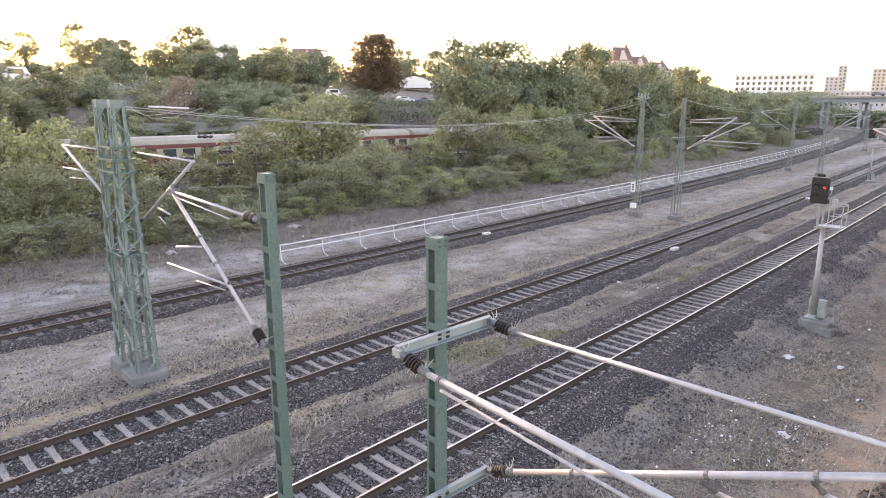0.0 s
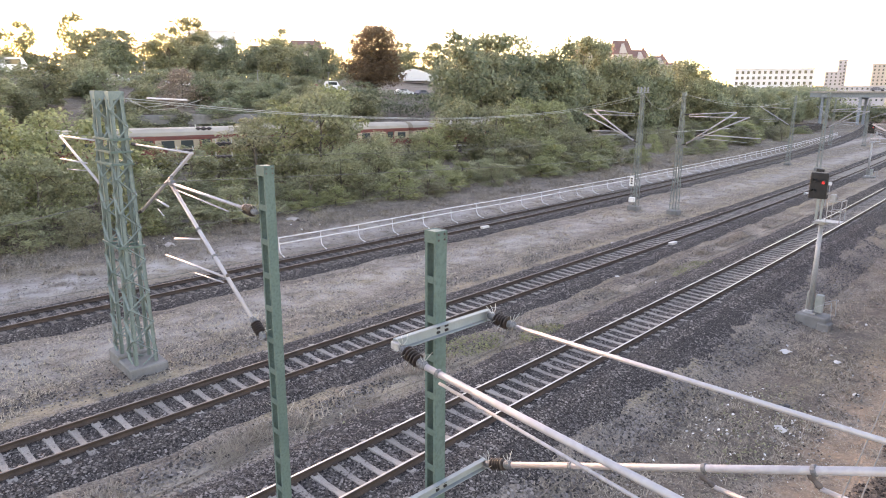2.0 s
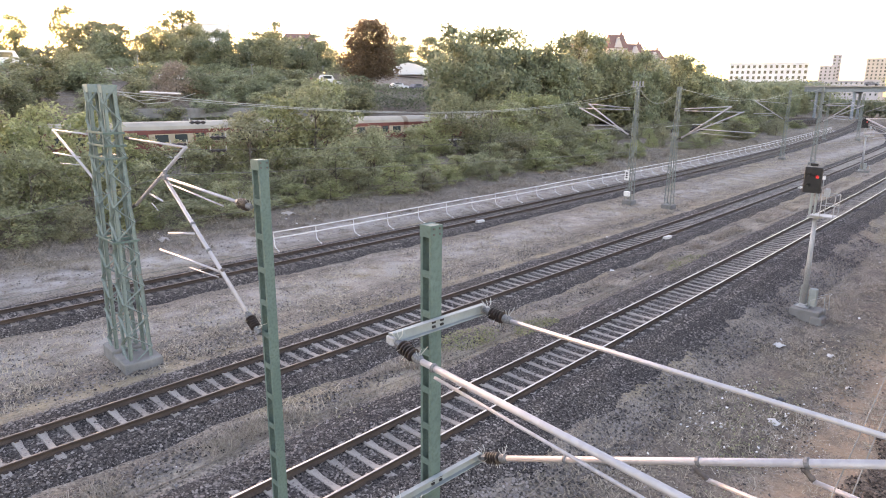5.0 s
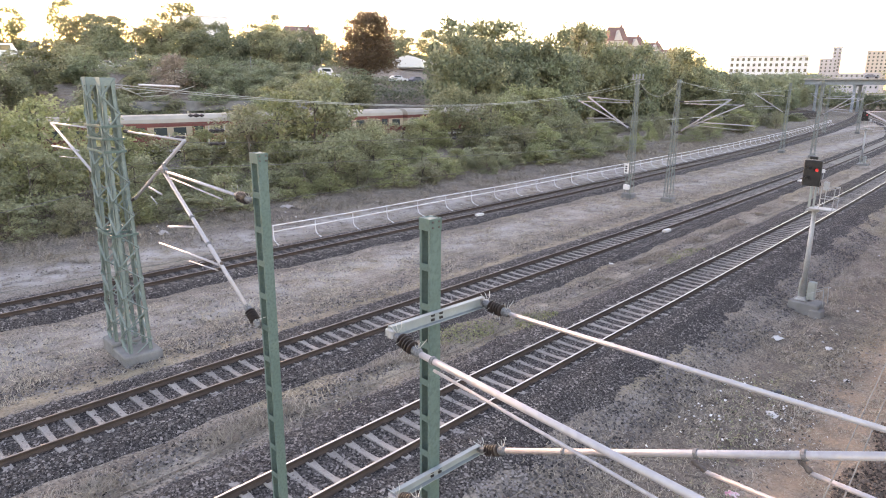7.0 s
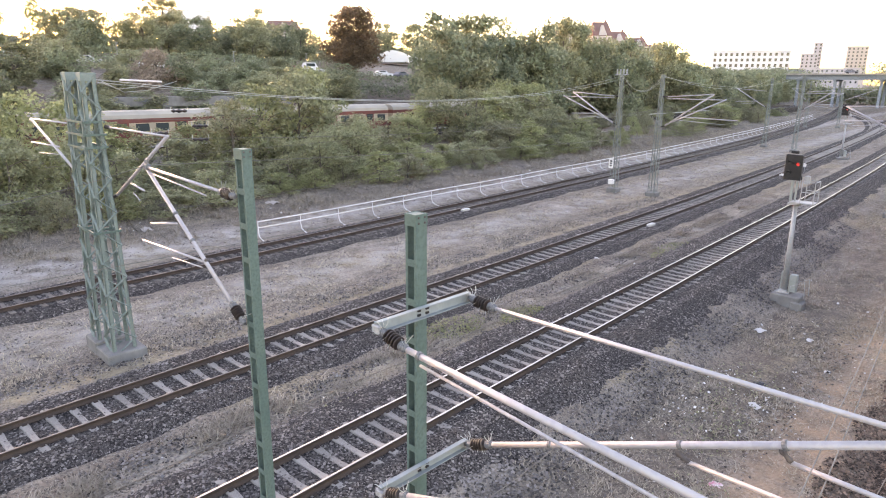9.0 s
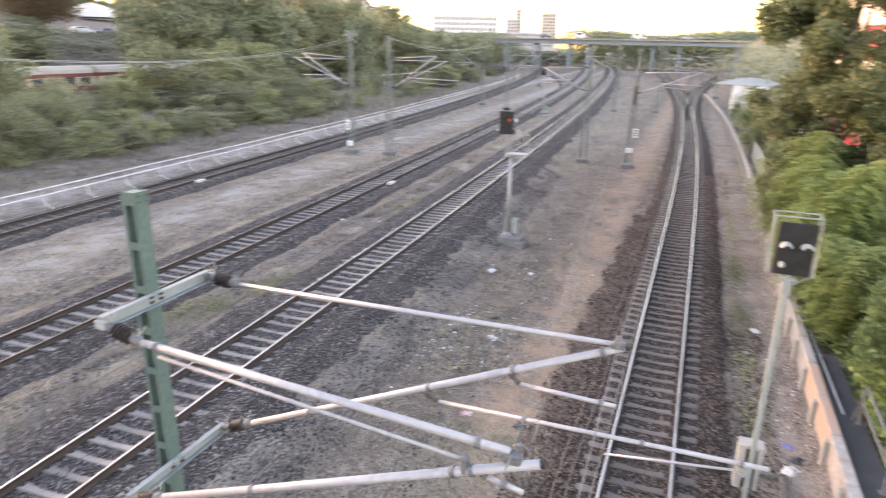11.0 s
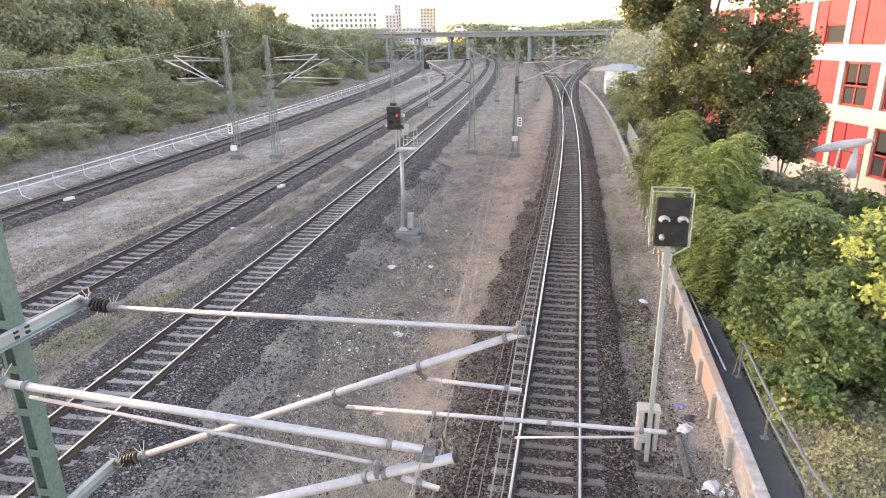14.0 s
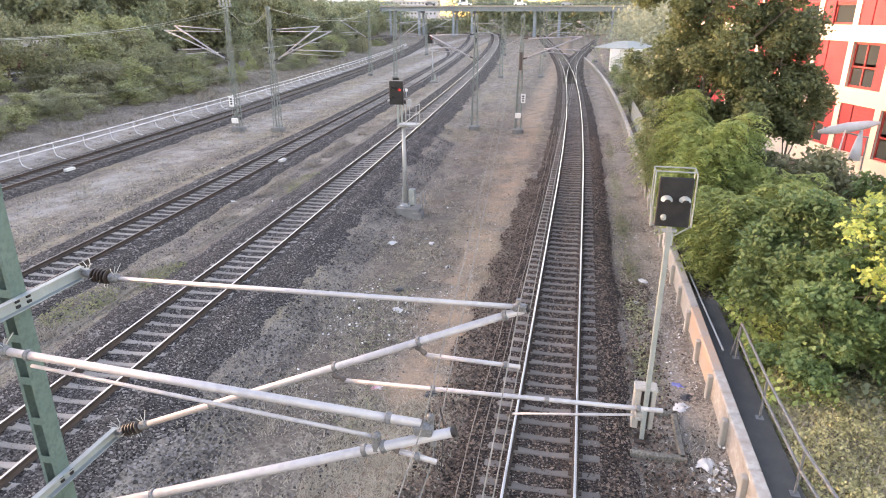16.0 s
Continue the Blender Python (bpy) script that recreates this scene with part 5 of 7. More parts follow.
hedge(-118, 45, -96, 102, 2.6, 1.2, "long clipped dark hedge along the slope")
hedge(-108, 36, -92, 82, 2.2, 1.2, "long clipped dark hedge along the slope")
hedge(-132, 40, -124, 96, 2.6, 1.2, "clipped hedge beside the car park")
hedge(-128, 14, -119, 44, 2.0, 1.2, "clipped hedge beside the car park")


def far_wood(name, x0, y0, x1, y1, n, hmin, hmax, label, material=None, leaf=2.3):
    """A strip of distant trees."""
    s = rng.random(n)
    cx, cy = x0 + (x1 - x0) * s, y0 + (y1 - y0) * s
    hh = hmin + (hmax - hmin) * (0.5 + 0.5 * wob(cx * 1.0, cy * 1.0, 0.08)) * rng.uniform(0.6, 1.05, n)
    p = np.stack([cx + rng.normal(0, 6, n), cy + rng.normal(0, 6, n), rng.random(n) ** 0.6 * hh], -1)
    p[:, 2] += land(p[:, 0], p[:, 1])
    V, F = leaves(p, leaf, tri=True)
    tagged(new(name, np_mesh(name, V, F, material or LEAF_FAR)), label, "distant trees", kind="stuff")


far_wood("far_trees", -140, 345, -60, 350, 14000, 6, 9, "low distant trees beyond the bridge", LEAF_DARK, 1.1)
far_wood("far_trees", -62, 335, 130, 345, 60000, 15, 20, "distant wooded skyline beyond the bridge", LEAF_DARK, 1.2)
far_wood("far_trees", -130, 185, -95, 330, 26000, 10, 16, "distant trees left of the tracks", LEAF_DARK, 1.0)
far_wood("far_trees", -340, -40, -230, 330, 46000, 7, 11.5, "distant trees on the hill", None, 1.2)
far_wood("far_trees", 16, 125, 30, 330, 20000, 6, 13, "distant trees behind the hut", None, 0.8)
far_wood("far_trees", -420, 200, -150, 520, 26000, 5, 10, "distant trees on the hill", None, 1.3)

# right-hand side: tall tree, sumac-like thicket, maple and creepers
tree("tree", (6.0, 34.6, 0.2), 16.5, 3.9, LEAF_TALL, 56000, 0.18, "tall dark green broadleaf tree before the building", "", "tree", 0.24, "round", 120, 0.3, size=0.215, droop=0.6)
tree("tree", (8.9, 33.9, 0.3), 9.4, 2.1, LEAF_TALL, 18000, 0.16, "smaller dark tree beside the tall one", "", "tree", 0.38, "round", 46, 0.12, size=0.3)
tree("tree", (10.0, 33.6, 0.3), 7.4, 1.4, LEAF_TALL, 8000, 0.16, "low dark tree at the edge of the terrace", "", "tree", 0.48, "round", 34, 0.08, size=0.34)


def frond_bush(x, y, h, rad, n, label, material=LEAF_BRIGHT, leaf=0.21):
    """A thicket of long feathered leaves that arch outwards."""
    e = thing("feathery_shrub", (x, y, zg(x, y)), label, "shrub", "feathery shrubs")
    P = []
    stems = MB()
    hubs = []
    count = int(9 + rad * 7)
    for i in range(count):
        a, q = rng.uniform(0, 2 * math.pi), math.sqrt(rng.random())
        hubs.append((q * rad * math.cos(a), q * rad * math.sin(a), h * rng.uniform(0.62, 1.0) * (1 - 0.38 * q * q)))
    for hx, hy, hz in hubs:
        bx, by = hx * 0.55, hy * 0.55
        stems.tube((bx, by, -0.2), (hx, hy, hz), 0.035, 5, 0.01, caps=False)
        for i in range(n // count):
            s = 1 - rng.random() ** 1.5 * 0.8             # most leaves near the tip of the stem
            o = np.array([bx + (hx - bx) * s, by + (hy - by) * s, hz * s])
            b = i * 2.4 + rng.normal(0, 0.3)
            ln = rng.uniform(0.6, 1.05) * (0.55 + 0.45 * min(1, (1.25 - s) * 3))
            lift = rng.uniform(0.25, 0.75) * s
            for k in range(11):
                u = (k + 0.6) / 11
                c = o + np.array([math.cos(b), math.sin(b), 0]) * ln * u + np.array([0, 0, lift * u - (0.45 + lift) * u * u]) * ln
                for side in (-1, 1):
                    P.append((*c, b + side * 1.15))
    P = np.array(P)
    n2 = len(P)
    t = np.stack([np.cos(P[:, 3]), np.sin(P[:, 3]), rng.normal(-0.3, 0.18, n2)], -1)
    b = np.stack([-np.sin(P[:, 3]), np.cos(P[:, 3]), rng.normal(0, 0.3, n2)], -1)
    s = leaf * rng.uniform(0.75, 1.2, n2)[:, None]
    V = np.stack([P[:, :3] - b * s * 0.17, P[:, :3] + b * s * 0.17 + t * s * 0.2, P[:, :3] + t * s], 1).reshape(-1, 3)
    tagged(part("twig_tangle", stems, BARK, e, "thin brown twigs inside"), kind="stuff")
    part("foliage", np_mesh("foliage", V, np.arange(n2 * 3).reshape(-1, 3), material), None, e, "long feathered leaves")
    # darker leaf colour inside stands in for shade in the thicket's depth
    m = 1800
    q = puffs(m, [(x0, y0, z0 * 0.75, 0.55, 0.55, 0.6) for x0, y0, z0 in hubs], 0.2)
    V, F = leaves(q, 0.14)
    part("inner_foliage", np_mesh("inner_foliage", V, F, LEAF_MAPLE), None, e, "inner leaves darkened for shaded depth")
    return e


frond_bush(5.0, 29.6, 7.5, 1.5, 2200, "tall feathery yellow-green shrub beside the wall")
frond_bush(5.2, 26.4, 6.2, 1.3, 1500, "feathery yellow-green shrub leaning over the wall")
frond_bush(6.6, 26.8, 5.6, 1.8, 1800, "tall feathery green shrub beside the wall")
frond_bush(5.5, 23.4, 4.4, 1.4, 1200, "feathery green shrub overhanging the wall")
frond_bush(7.8, 24.4, 4.3, 2.0, 1500, "feathery green shrub behind the wall")
frond_bush(4.9, 36.0, 6.2, 1.6, 1300, "tall feathery yellow-green shrub beside the wall", LEAF_SHRUB2)
frond_bush(6.6, 48.0, 4.2, 1.8, 700, "feathery shrub far along the wall")
frond_bush(7.4, 56.0, 3.6, 2.0, 600, "feathery shrub far along the wall", LEAF_SHRUB2)
frond_bush(6.0, 64.0, 4.6, 2.0, 600, "feathery shrub far along the wall", LEAF_SHRUB2)
frond_bush(5.6, 75.0, 6.2, 2.0, 600, "feathery shrub far along the wall", LEAF_SHRUB2)
frond_bush(5.4, 86.0, 5.8, 2.2, 500, "feathery shrub far along the wall", LEAF_SHRUB2)
tree("tree", (7.4, 32.6, 0.3), 7.6, 2.3, LEAF_TALL, 17000, 0.17, "low dark tree beneath the tall one", "", "tree", 0.12, "round", 32, 0.1, size=0.26)
# filler foliage added to fill the shaded space under the tall tree
tree("tree", (8.6, 30.6, 0.3), 3.8, 1.9, LEAF_TALL, 12000, 0.17, "low dark tree beneath the tall one", "", "tree", 0.12, "round", 28, 0.1, size=0.26)
tree("maple_bush", (6.6, 19.8, 0.2), 4.5, 2.0, LEAF_MAPLE, 13000, 0.14, "bushy maple with broad green leaves", "maple bushes", "bush", 0.05, "bush", 30, 0.06, True, 0.5, 0.3)
tree("maple_bush", (8.3, 17.6, 0.25), 5.0, 2.3, LEAF_MAPLE, 15000, 0.145, "bushy maple with broad green leaves", "maple bushes", "bush", 0.05, "bush", 30, 0.06, True, 0.5, 0.3, (LEAF_YELLOW, 700))
tree("maple_bush", (6.7, 16.3, 0.2), 3.3, 1.4, LEAF_MAPLE, 9500, 0.135, "bushy maple overhanging the railing", "maple bushes", "bush", 0.1, "bush", 24, 0.05, True, 0.5, 0.3)
tree("maple_bush", (9.0, 14.8, 0.3), 7.0, 1.9, LEAF_YELLOW, 2700, 0.16, "maple with bright yellow leaves", "maple bushes", "bush", 0.3, "round", 22, 0.05, True, 0.5, 0.3)
tree("maple_bush", (10.6, 19.6, 0.4), 5.5, 2.4, LEAF_MAPLE, 11500, 0.155, "bushy maple with broad green leaves", "maple bushes", "bush", 0.05, "bush", 28, 0.06, True, 0.5, 0.3, (LEAF_YELLOW, 1000))
tree("maple_bush", (12.0, 25.0, 0.4), 4.6, 2.6, LEAF_MAPLE, 7000, 0.22, "bushy maple with broad green leaves", "maple bushes", "bush", 0.05, "bush", 28, 0.06, True, 0.5, 0.3)
tree("maple_bush", (9.4, 27.6, 0.4), 4.2, 2.4, LEAF_SHRUB, 7000, 0.18, "rounded green bush behind the wall", "maple bushes", "bush", 0.05, "bush", 28, 0.06, False, 0.3, 0.3)


def creeper(x0, x1, y0, y1, n, label, material, hmax, leaf=0.13, name="creeper"):
    p = np.stack([rng.uniform(x0, x1, n), rng.uniform(y0, y1, n), rng.random(n) ** 1.6], -1)
    hh = hmax * (0.55 + 0.45 * wob(p[:, 0], p[:, 1], 2.3))
    p[:, 2] = land(p[:, 0], p[:, 1]) + 0.03 + p[:, 2] * np.maximum(hh, 0.05)
    V, F = leaves(p, leaf)
    tagged(new(name, np_mesh(name, V, F, material)), label, "creeper", kind="stuff")


creeper(5.15, 10.5, 6.5, 16.5, 60000, "pale dry creeper and grass on the bank", LEAF_IVY, 0.6, 0.065)
creeper(5.15, 7.0, 15, 60, 16000, "green undergrowth behind the wall", LEAF_BRIGHT, 0.9, 0.15)
creeper(7.0, 14.0, 15, 40, 16000, "dark undergrowth beneath the bushes", LEAF_DARK, 0.7, 0.17)
for cy, ln, n in ((17.5, 1.6, 420), (21.0, 1.8, 500), (25.5, 2.2, 520), (31.0, 3.0, 600), (39.0, 4.0, 600), (50.0, 5.0, 500)):
    p = np.stack([2.55 + rng.normal(0, 0.22, n), cy + rng.normal(0, ln * 0.5, n), rng.random(n) ** 1.6 * 0.16 + 0.02], -1)
    p[:, 2] += land(p[:, 0], p[:, 1])
    V, F = leaves(p, 0.075)
    tagged(new("weeds", np_mesh("weeds", V, F, LEAF_SHRUB)), "low green weeds along the ballast edge", "weeds", kind="stuff")
for cx, cy, r, n in ((-15.9, 16.5, 0.9, 900), (-14.8, 19.5, 0.7, 600), (-14.7, 34, 1.6, 1200)):
    a, q = rng.uniform(0, 6.28, n), np.sqrt(rng.random(n)) * r
    p = np.stack([cx + q * np.cos(a), cy + q * np.sin(a) * 1.8, rng.random(n) * 0.12], -1)
    p[:, 2] += land(p[:, 0], p[:, 1])
    V, F = leaves(p, 0.07)
    tagged(new("weeds", np_mesh("weeds", V, F, LEAF_SHRUB2)), "patch of low green weeds on dry ground", "weeds", kind="stuff")


# ---- the red and cream building ----
CREAM = mat("cream render", (0.60, 0.52, 0.435), 0.9, vary=(0.53, 0.455, 0.375), scale=0.5, fine=(0.57, 0.49, 0.41), fine_scale=20, bump=0.1, bump_scale=60)
REDP = mat("red cladding panel", (0.36, 0.045, 0.05), 0.6, vary=(0.30, 0.038, 0.044), scale=0.8, obj=0.12)
REDF = mat("red window frame", (0.38, 0.05, 0.045), 0.5, vary=(0.32, 0.045, 0.04), scale=3)
SHUT = mat("red roller blind", (0.40, 0.055, 0.06), 0.6, vary=(0.34, 0.046, 0.052), scale=1.2)
GLASS = mat("window glass", (0.05, 0.06, 0.06), 0.06, spec=0.6)
INSIDE = mat("dim room behind glass", (0.12, 0.11, 0.09), 0.8, vary=(0.2, 0.17, 0.11), scale=0.9)
LETTER = mat("grey letters", (0.05, 0.05, 0.055), 0.9)
PALEROOF = mat("pale awning cloth", (0.60, 0.62, 0.66), 0.7, vary=(0.5, 0.52, 0.56), scale=2)

B0, BDIR = Vector((13.75, 44.1, 0)), Vector((0.27, -0.963, 0)).normalized()      # along the front, towards the viewer
BYAW = math.degrees(math.atan2(BDIR.y, BDIR.x))
hb = thing("office_building", (B0.x, B0.y, 0.0), "cream office building with red panels, blinds and windows", "building", rz=BYAW)
# local x runs along the front, local y points away from the tracks (behind the front)
S0, S1, COL = -21.0, 17.0, 3.25
WX = 2.8
SIDE = 1      # sign of local y behind the front


def bpart(name, mb, m, parent=hb, label=""):
    return part(name, mb, m, parent, label)


wallm = MB()
tops = [4.85, 8.15, 11.45]
hs = [2.6, 2.43, 2.43]
TOPZ = 13.6
cols = int((S1 - S0) / COL)
# bands between the rows of openings, and piers between the columns
edges = [0.2]
for t, h in zip(tops, hs):
    edges += [t - h, t]
edges.append(TOPZ)
for a, b in ((edges[0], edges[1]), (edges[2], edges[3]), (edges[4], edges[5]), (edges[6], edges[7])):
    wallm.box(((S0 + S1) / 2, SIDE * 0.15, (a + b) / 2), (S1 - S0, 0.3, b - a))
i0 = math.floor(S0 / COL)
for t, h in zip(tops, hs):
    for i in range(i0, i0 + cols + 2):
        x = i * COL - (COL - WX)
        if S0 - 0.1 < x < S1 - 0.3:
            wallm.box((x + (COL - WX) / 2, SIDE * 0.151, t - h / 2), (COL - WX, 0.298, h))
bpart("front_wall", wallm, CREAM)
bpart("side_wall", MB().box((S0 + 0.15, SIDE * 6.5, 6.9), (0.3, 12.4, 13.4)).box((S1 - 0.15, SIDE * 6.5, 6.9), (0.3, 12.4, 13.4)).box(((S0 + S1) / 2, SIDE * 12.6, 6.9), (S1 - S0 - 0.6, 0.3, 13.4)), CREAM)
bpart("roof", MB().box(((S0 + S1) / 2, SIDE * 6.4, TOPZ + 0.1), (S1 - S0 + 0.2, 12.9, 0.2)), GREYPAINT)
bpart("inner_wall", MB().box(((S0 + S1) / 2, SIDE * 2.2, 6.8), (S1 - S0 - 0.7, 0.2, 13.2)), INSIDE, label="dim interior")


def bay(x, t, h, kind):
    """One opening: a fixed red panel beside a window, or a lowered red blind."""
    w = new("window")
    w.parent = hb
    zc = t - h / 2
    pw = WX * (0.35 if kind != "win" else 0.0)
    if kind == "panel":
        part("cladding_panel", MB().box((x + pw / 2, SIDE * 0.1, zc), (pw - 0.02, 0.08, h - 0.02), bevel=0.01), REDP, w)
        part("roller_blind", MB().box((x + pw + (WX - pw) / 2, SIDE * 0.13, zc), (WX - pw - 0.04, 0.05, h - 0.02)), SHUT, w, "lowered red blind")
        for k in range(11):
            part("slat", MB().box((x + pw + (WX - pw) / 2, SIDE * 0.10, t - 0.15 - k * (h - 0.2) / 11), (WX - pw - 0.06, 0.012, 0.17), bevel=0.004), SHUT, w)
    elif kind == "half":
        part("cladding_panel", MB().box((x + pw / 2, SIDE * 0.1, zc), (pw - 0.02, 0.08, h - 0.02), bevel=0.01), REDP, w)
        part("roller_blind", MB().box((x + pw + (WX - pw) / 2, SIDE * 0.12, t - h * 0.26), (WX - pw - 0.04, 0.05, h * 0.52)), SHUT, w, "half-lowered red blind")
        fx = x + pw + (WX - pw) / 2
        part("pane", MB().box((fx, SIDE * 0.22, t - h * 0.75), (WX - pw - 0.14, 0.02, h * 0.44)), GLASS, w)
        part("window_frame", MB().box((fx, SIDE * 0.19, t - h * 0.97), (WX - pw - 0.04, 0.08, 0.1)).box((fx, SIDE * 0.19, t - h * 0.55), (WX - pw - 0.04, 0.08, 0.1)).box((x + pw + 0.05, SIDE * 0.19, t - h * 0.76), (0.07, 0.08, h * 0.34)).box((x + WX - 0.05, SIDE * 0.19, t - h * 0.76), (0.07, 0.08, h * 0.34)), REDF, w)
    else:
        pr = WX * 0.28
        part("cladding_panel", MB().box((x + WX - pr / 2, SIDE * 0.1, zc), (pr - 0.02, 0.08, h - 0.02), bevel=0.01), REDP, w)
        ww = WX - pr
        part("window_frame", MB().box((x + 0.06, SIDE * 0.19, zc), (0.1, 0.08, h)).box((x + ww - 0.05, SIDE * 0.19, zc), (0.1, 0.08, h)).box((x + ww / 2, SIDE * 0.19, zc), (0.1, 0.08, h - 0.3)).box((x + ww / 2, SIDE * 0.192, t - 0.07), (ww - 0.2, 0.08, 0.12)).box((x + ww / 2, SIDE * 0.192, t - h + 0.07), (ww - 0.2, 0.08, 0.12)).box((x + ww / 2, SIDE * 0.194, zc - 0.1), (ww - 0.2, 0.08, 0.1)), REDF, w)
        for sx in (0.27, 0.73):
            for za, zh in ((t - 0.13 - h * 0.2, h * 0.42), (t - h + 0.13 + h * 0.18, h * 0.36)):
                part("pane", MB().box((x + ww * sx, SIDE * 0.22, za), (ww * 0.4, 0.015, zh)), GLASS, w)
    part("reveal", MB().box((x - 0.0 + 0.012, SIDE * 0.02, zc), (0.02, 0.02, h)), REDF, w)


kinds = {0: ["win", "panel", "win", "panel", "panel"], 1: ["panel", "win", "win", "panel", "win"], 2: ["half", "panel", "win", "panel", "half"]}
for r, (t, h) in enumerate(zip(tops, hs)):
    for i in range(i0 + 1, i0 + cols + 1):
        x = i * COL
        if x + WX < S1 - 0.3:
            bay(x, t, h, kinds[r][i % 5])


def writing(text, m, size, material, name, parent=None, label="", extrude=0.02):
    cu = bpy.data.curves.new(name, 'FONT')
    cu.body, cu.size, cu.extrude = text, size, extrude
    ob0 = bpy.data.objects.new(name, cu)
    scene.collection.objects.link(ob0)
    me = bpy.data.meshes.new_from_object(ob0.evaluated_get(bpy.context.evaluated_depsgraph_get()))
    bpy.data.objects.remove(ob0)
    me.materials.clear()
    me.materials.append(material)
    ob = new(name, me)
    ob.parent = parent
    ob.matrix_basis = m
    return tagged(ob, label)


FRONT = Matrix(((1, 0, 0, 0), (0, 0, -1, 0), (0, 1, 0, 0), (0, 0, 0, 1)))
writing("HAUS DER", Matrix.Translation((0.25, -0.02, 11.8)) @ FRONT @ Matrix.Diagonal((0.6, 1, 1, 1)), 1.02, LETTER, "lettering", hb, "thin grey sign letters")
writing("PARITÄT", Matrix.Translation((3.75, -0.02, 11.8)) @ FRONT @ Matrix.Diagonal((0.72, 1, 1, 1)), 1.02, LETTER, "lettering", hb, "bold grey sign letters", 0.03)

# terrace before the building: folded parasol, chairs, pole
um = thing("parasol", (13.3, 35.4, 1.25), "pale grey cantilever parasol, half folded", "parasol")
part("pole", MB().tube((0.9, 0, 0), (0.9, 0, 2.6), 0.04, 8), GALV, um)
part("arm", MB().tube((0.9, 0, 2.55), (-1.2, 0, 3.0), 0.04, 8), GALV, um)
part("canopy", MB().lathe((-1.4, 0, 2.75), (1.3, 0, 3.3), ((0, 0.08), (0.2, 0.22), (0.5, 0.26), (0.8, 0.2), (1, 0.06)), 12), PALEROOF, um, "folded pale cloth", smooth=True)
part("hanging_cloth", MB().lathe((0.5, 0, 1.4), (0.55, 0, 3.0), ((0, 0.3), (0.4, 0.22), (1, 0.05)), 10), PALEROOF, um, smooth=True)
DARKMETAL = mat("dark metal furniture", (0.06, 0.06, 0.065), 0.5, 0.3)
BLUE = mat("blue plastic", (0.03, 0.07, 0.32), 0.5)
tb = thing("garden_table", (11.8, 34.0, 1.25), "dark metal garden table on the terrace", "table")
part("tabletop", MB().box((0, 0, 0.74), (1.6, 0.8, 0.04), bevel=0.01), DARKMETAL, tb)
for sx in (-0.7, 0.7):
    for sy in (-0.32, 0.32):
        part("leg", MB().tube((sx, sy, 0), (sx, sy, 0.74), 0.02, 6), DARKMETAL, tb)
ch = thing("garden_chair", (11.0, 32.9, 1.25), "dark metal garden chair on the terrace", "chair", "terrace chairs")
part("seat", MB().box((0, 0, 0.45), (0.45, 0.45, 0.03), bevel=0.01), DARKMETAL, ch)
part("backrest", MB().box((0, 0.21, 0.72), (0.45, 0.03, 0.4), bevel=0.01), DARKMETAL, ch)
for sx in (-0.2, 0.2):
    for sy in (-0.2, 0.2):
        part("leg", MB().tube((sx, sy, 0), (sx, sy, 0.45), 0.015, 6), DARKMETAL, ch)
for x, y, r in ((12.8, 32.8, 30), (11.8, 35.2, 170), (13.4, 33.6, 80)):
    copy_thing(ch, pose(x, y, 1.25, 0, 0, r))
solid("crate", MB().box((0, 0, 0.2), (0.7, 0.45, 0.4), bevel=0.02), BLUE, "blue plastic crate on the terrace", "crate", place=(10.6, 33.8, 1.25))
solid("terrace", MB().box((0, 0, 0), (6.5, 7.0, 0.9), bevel=0.02), CONCRETE, "grey paved terrace before the building", "terrace", kind="structure", place=(12.4, 35.0, 0.8))
solid("white_pole", MB().tube((0, 0, 0), (0.25, 0, 3.4), 0.035, 8), WHITE, "slim leaning white pole on the terrace", "pole", place=(11.6, 32.0, 1.25))

# hut and board fence along the wall
hut = thing("hut", (7.0, 118.0, 0.4), "low white hut with a flat grey roof", "hut")
part("wall", MB().box((0, 0, 1.9), (5.0, 8.0, 3.8), bevel=0.03), WHITE, hut)
part("roof", MB().lathe((0, 0, 3.8), (0, 0, 4.9), ((0, 5.4), (0.12, 5.4), (1, 1.5)), 4), GREYPAINT, hut, "pale grey low hipped roof")
part("window", MB().box((0.8, -4.02, 2.6), (0.9, 0.06, 1.1)), GLASS, hut)
part("vent_pipe", MB().tube((2.2, -2, 3.9), (2.2, -2, 5.6), 0.2, 8), GREYPAINT, hut)
fz = thing("board_fence", (5.2, 0, 0), "grey slatted fence behind the wall", "fence")
slat = MB().box((0, 0, 0.9), (0.03, 0.14, 1.8), bevel=0.01).mesh("slat", GREYPAINT)
for k in range(110):
    yy = 44 + k * 0.2
    part("slat", slat, None, fz, at=pose(x_wall(yy) - 0.3, yy, 0.2 + 0.02 * math.sin(k)))
solid("dark_board", MB().box((0, 0, 0.9), (1.3, 0.06, 1.7), bevel=0.02), mat("slate board", (0.12, 0.13, 0.16), 0.6, vary=(0.16, 0.17, 0.2), scale=2), "dark grey board beside the fence", "board", place=(6.2, 53.0, 0.8))

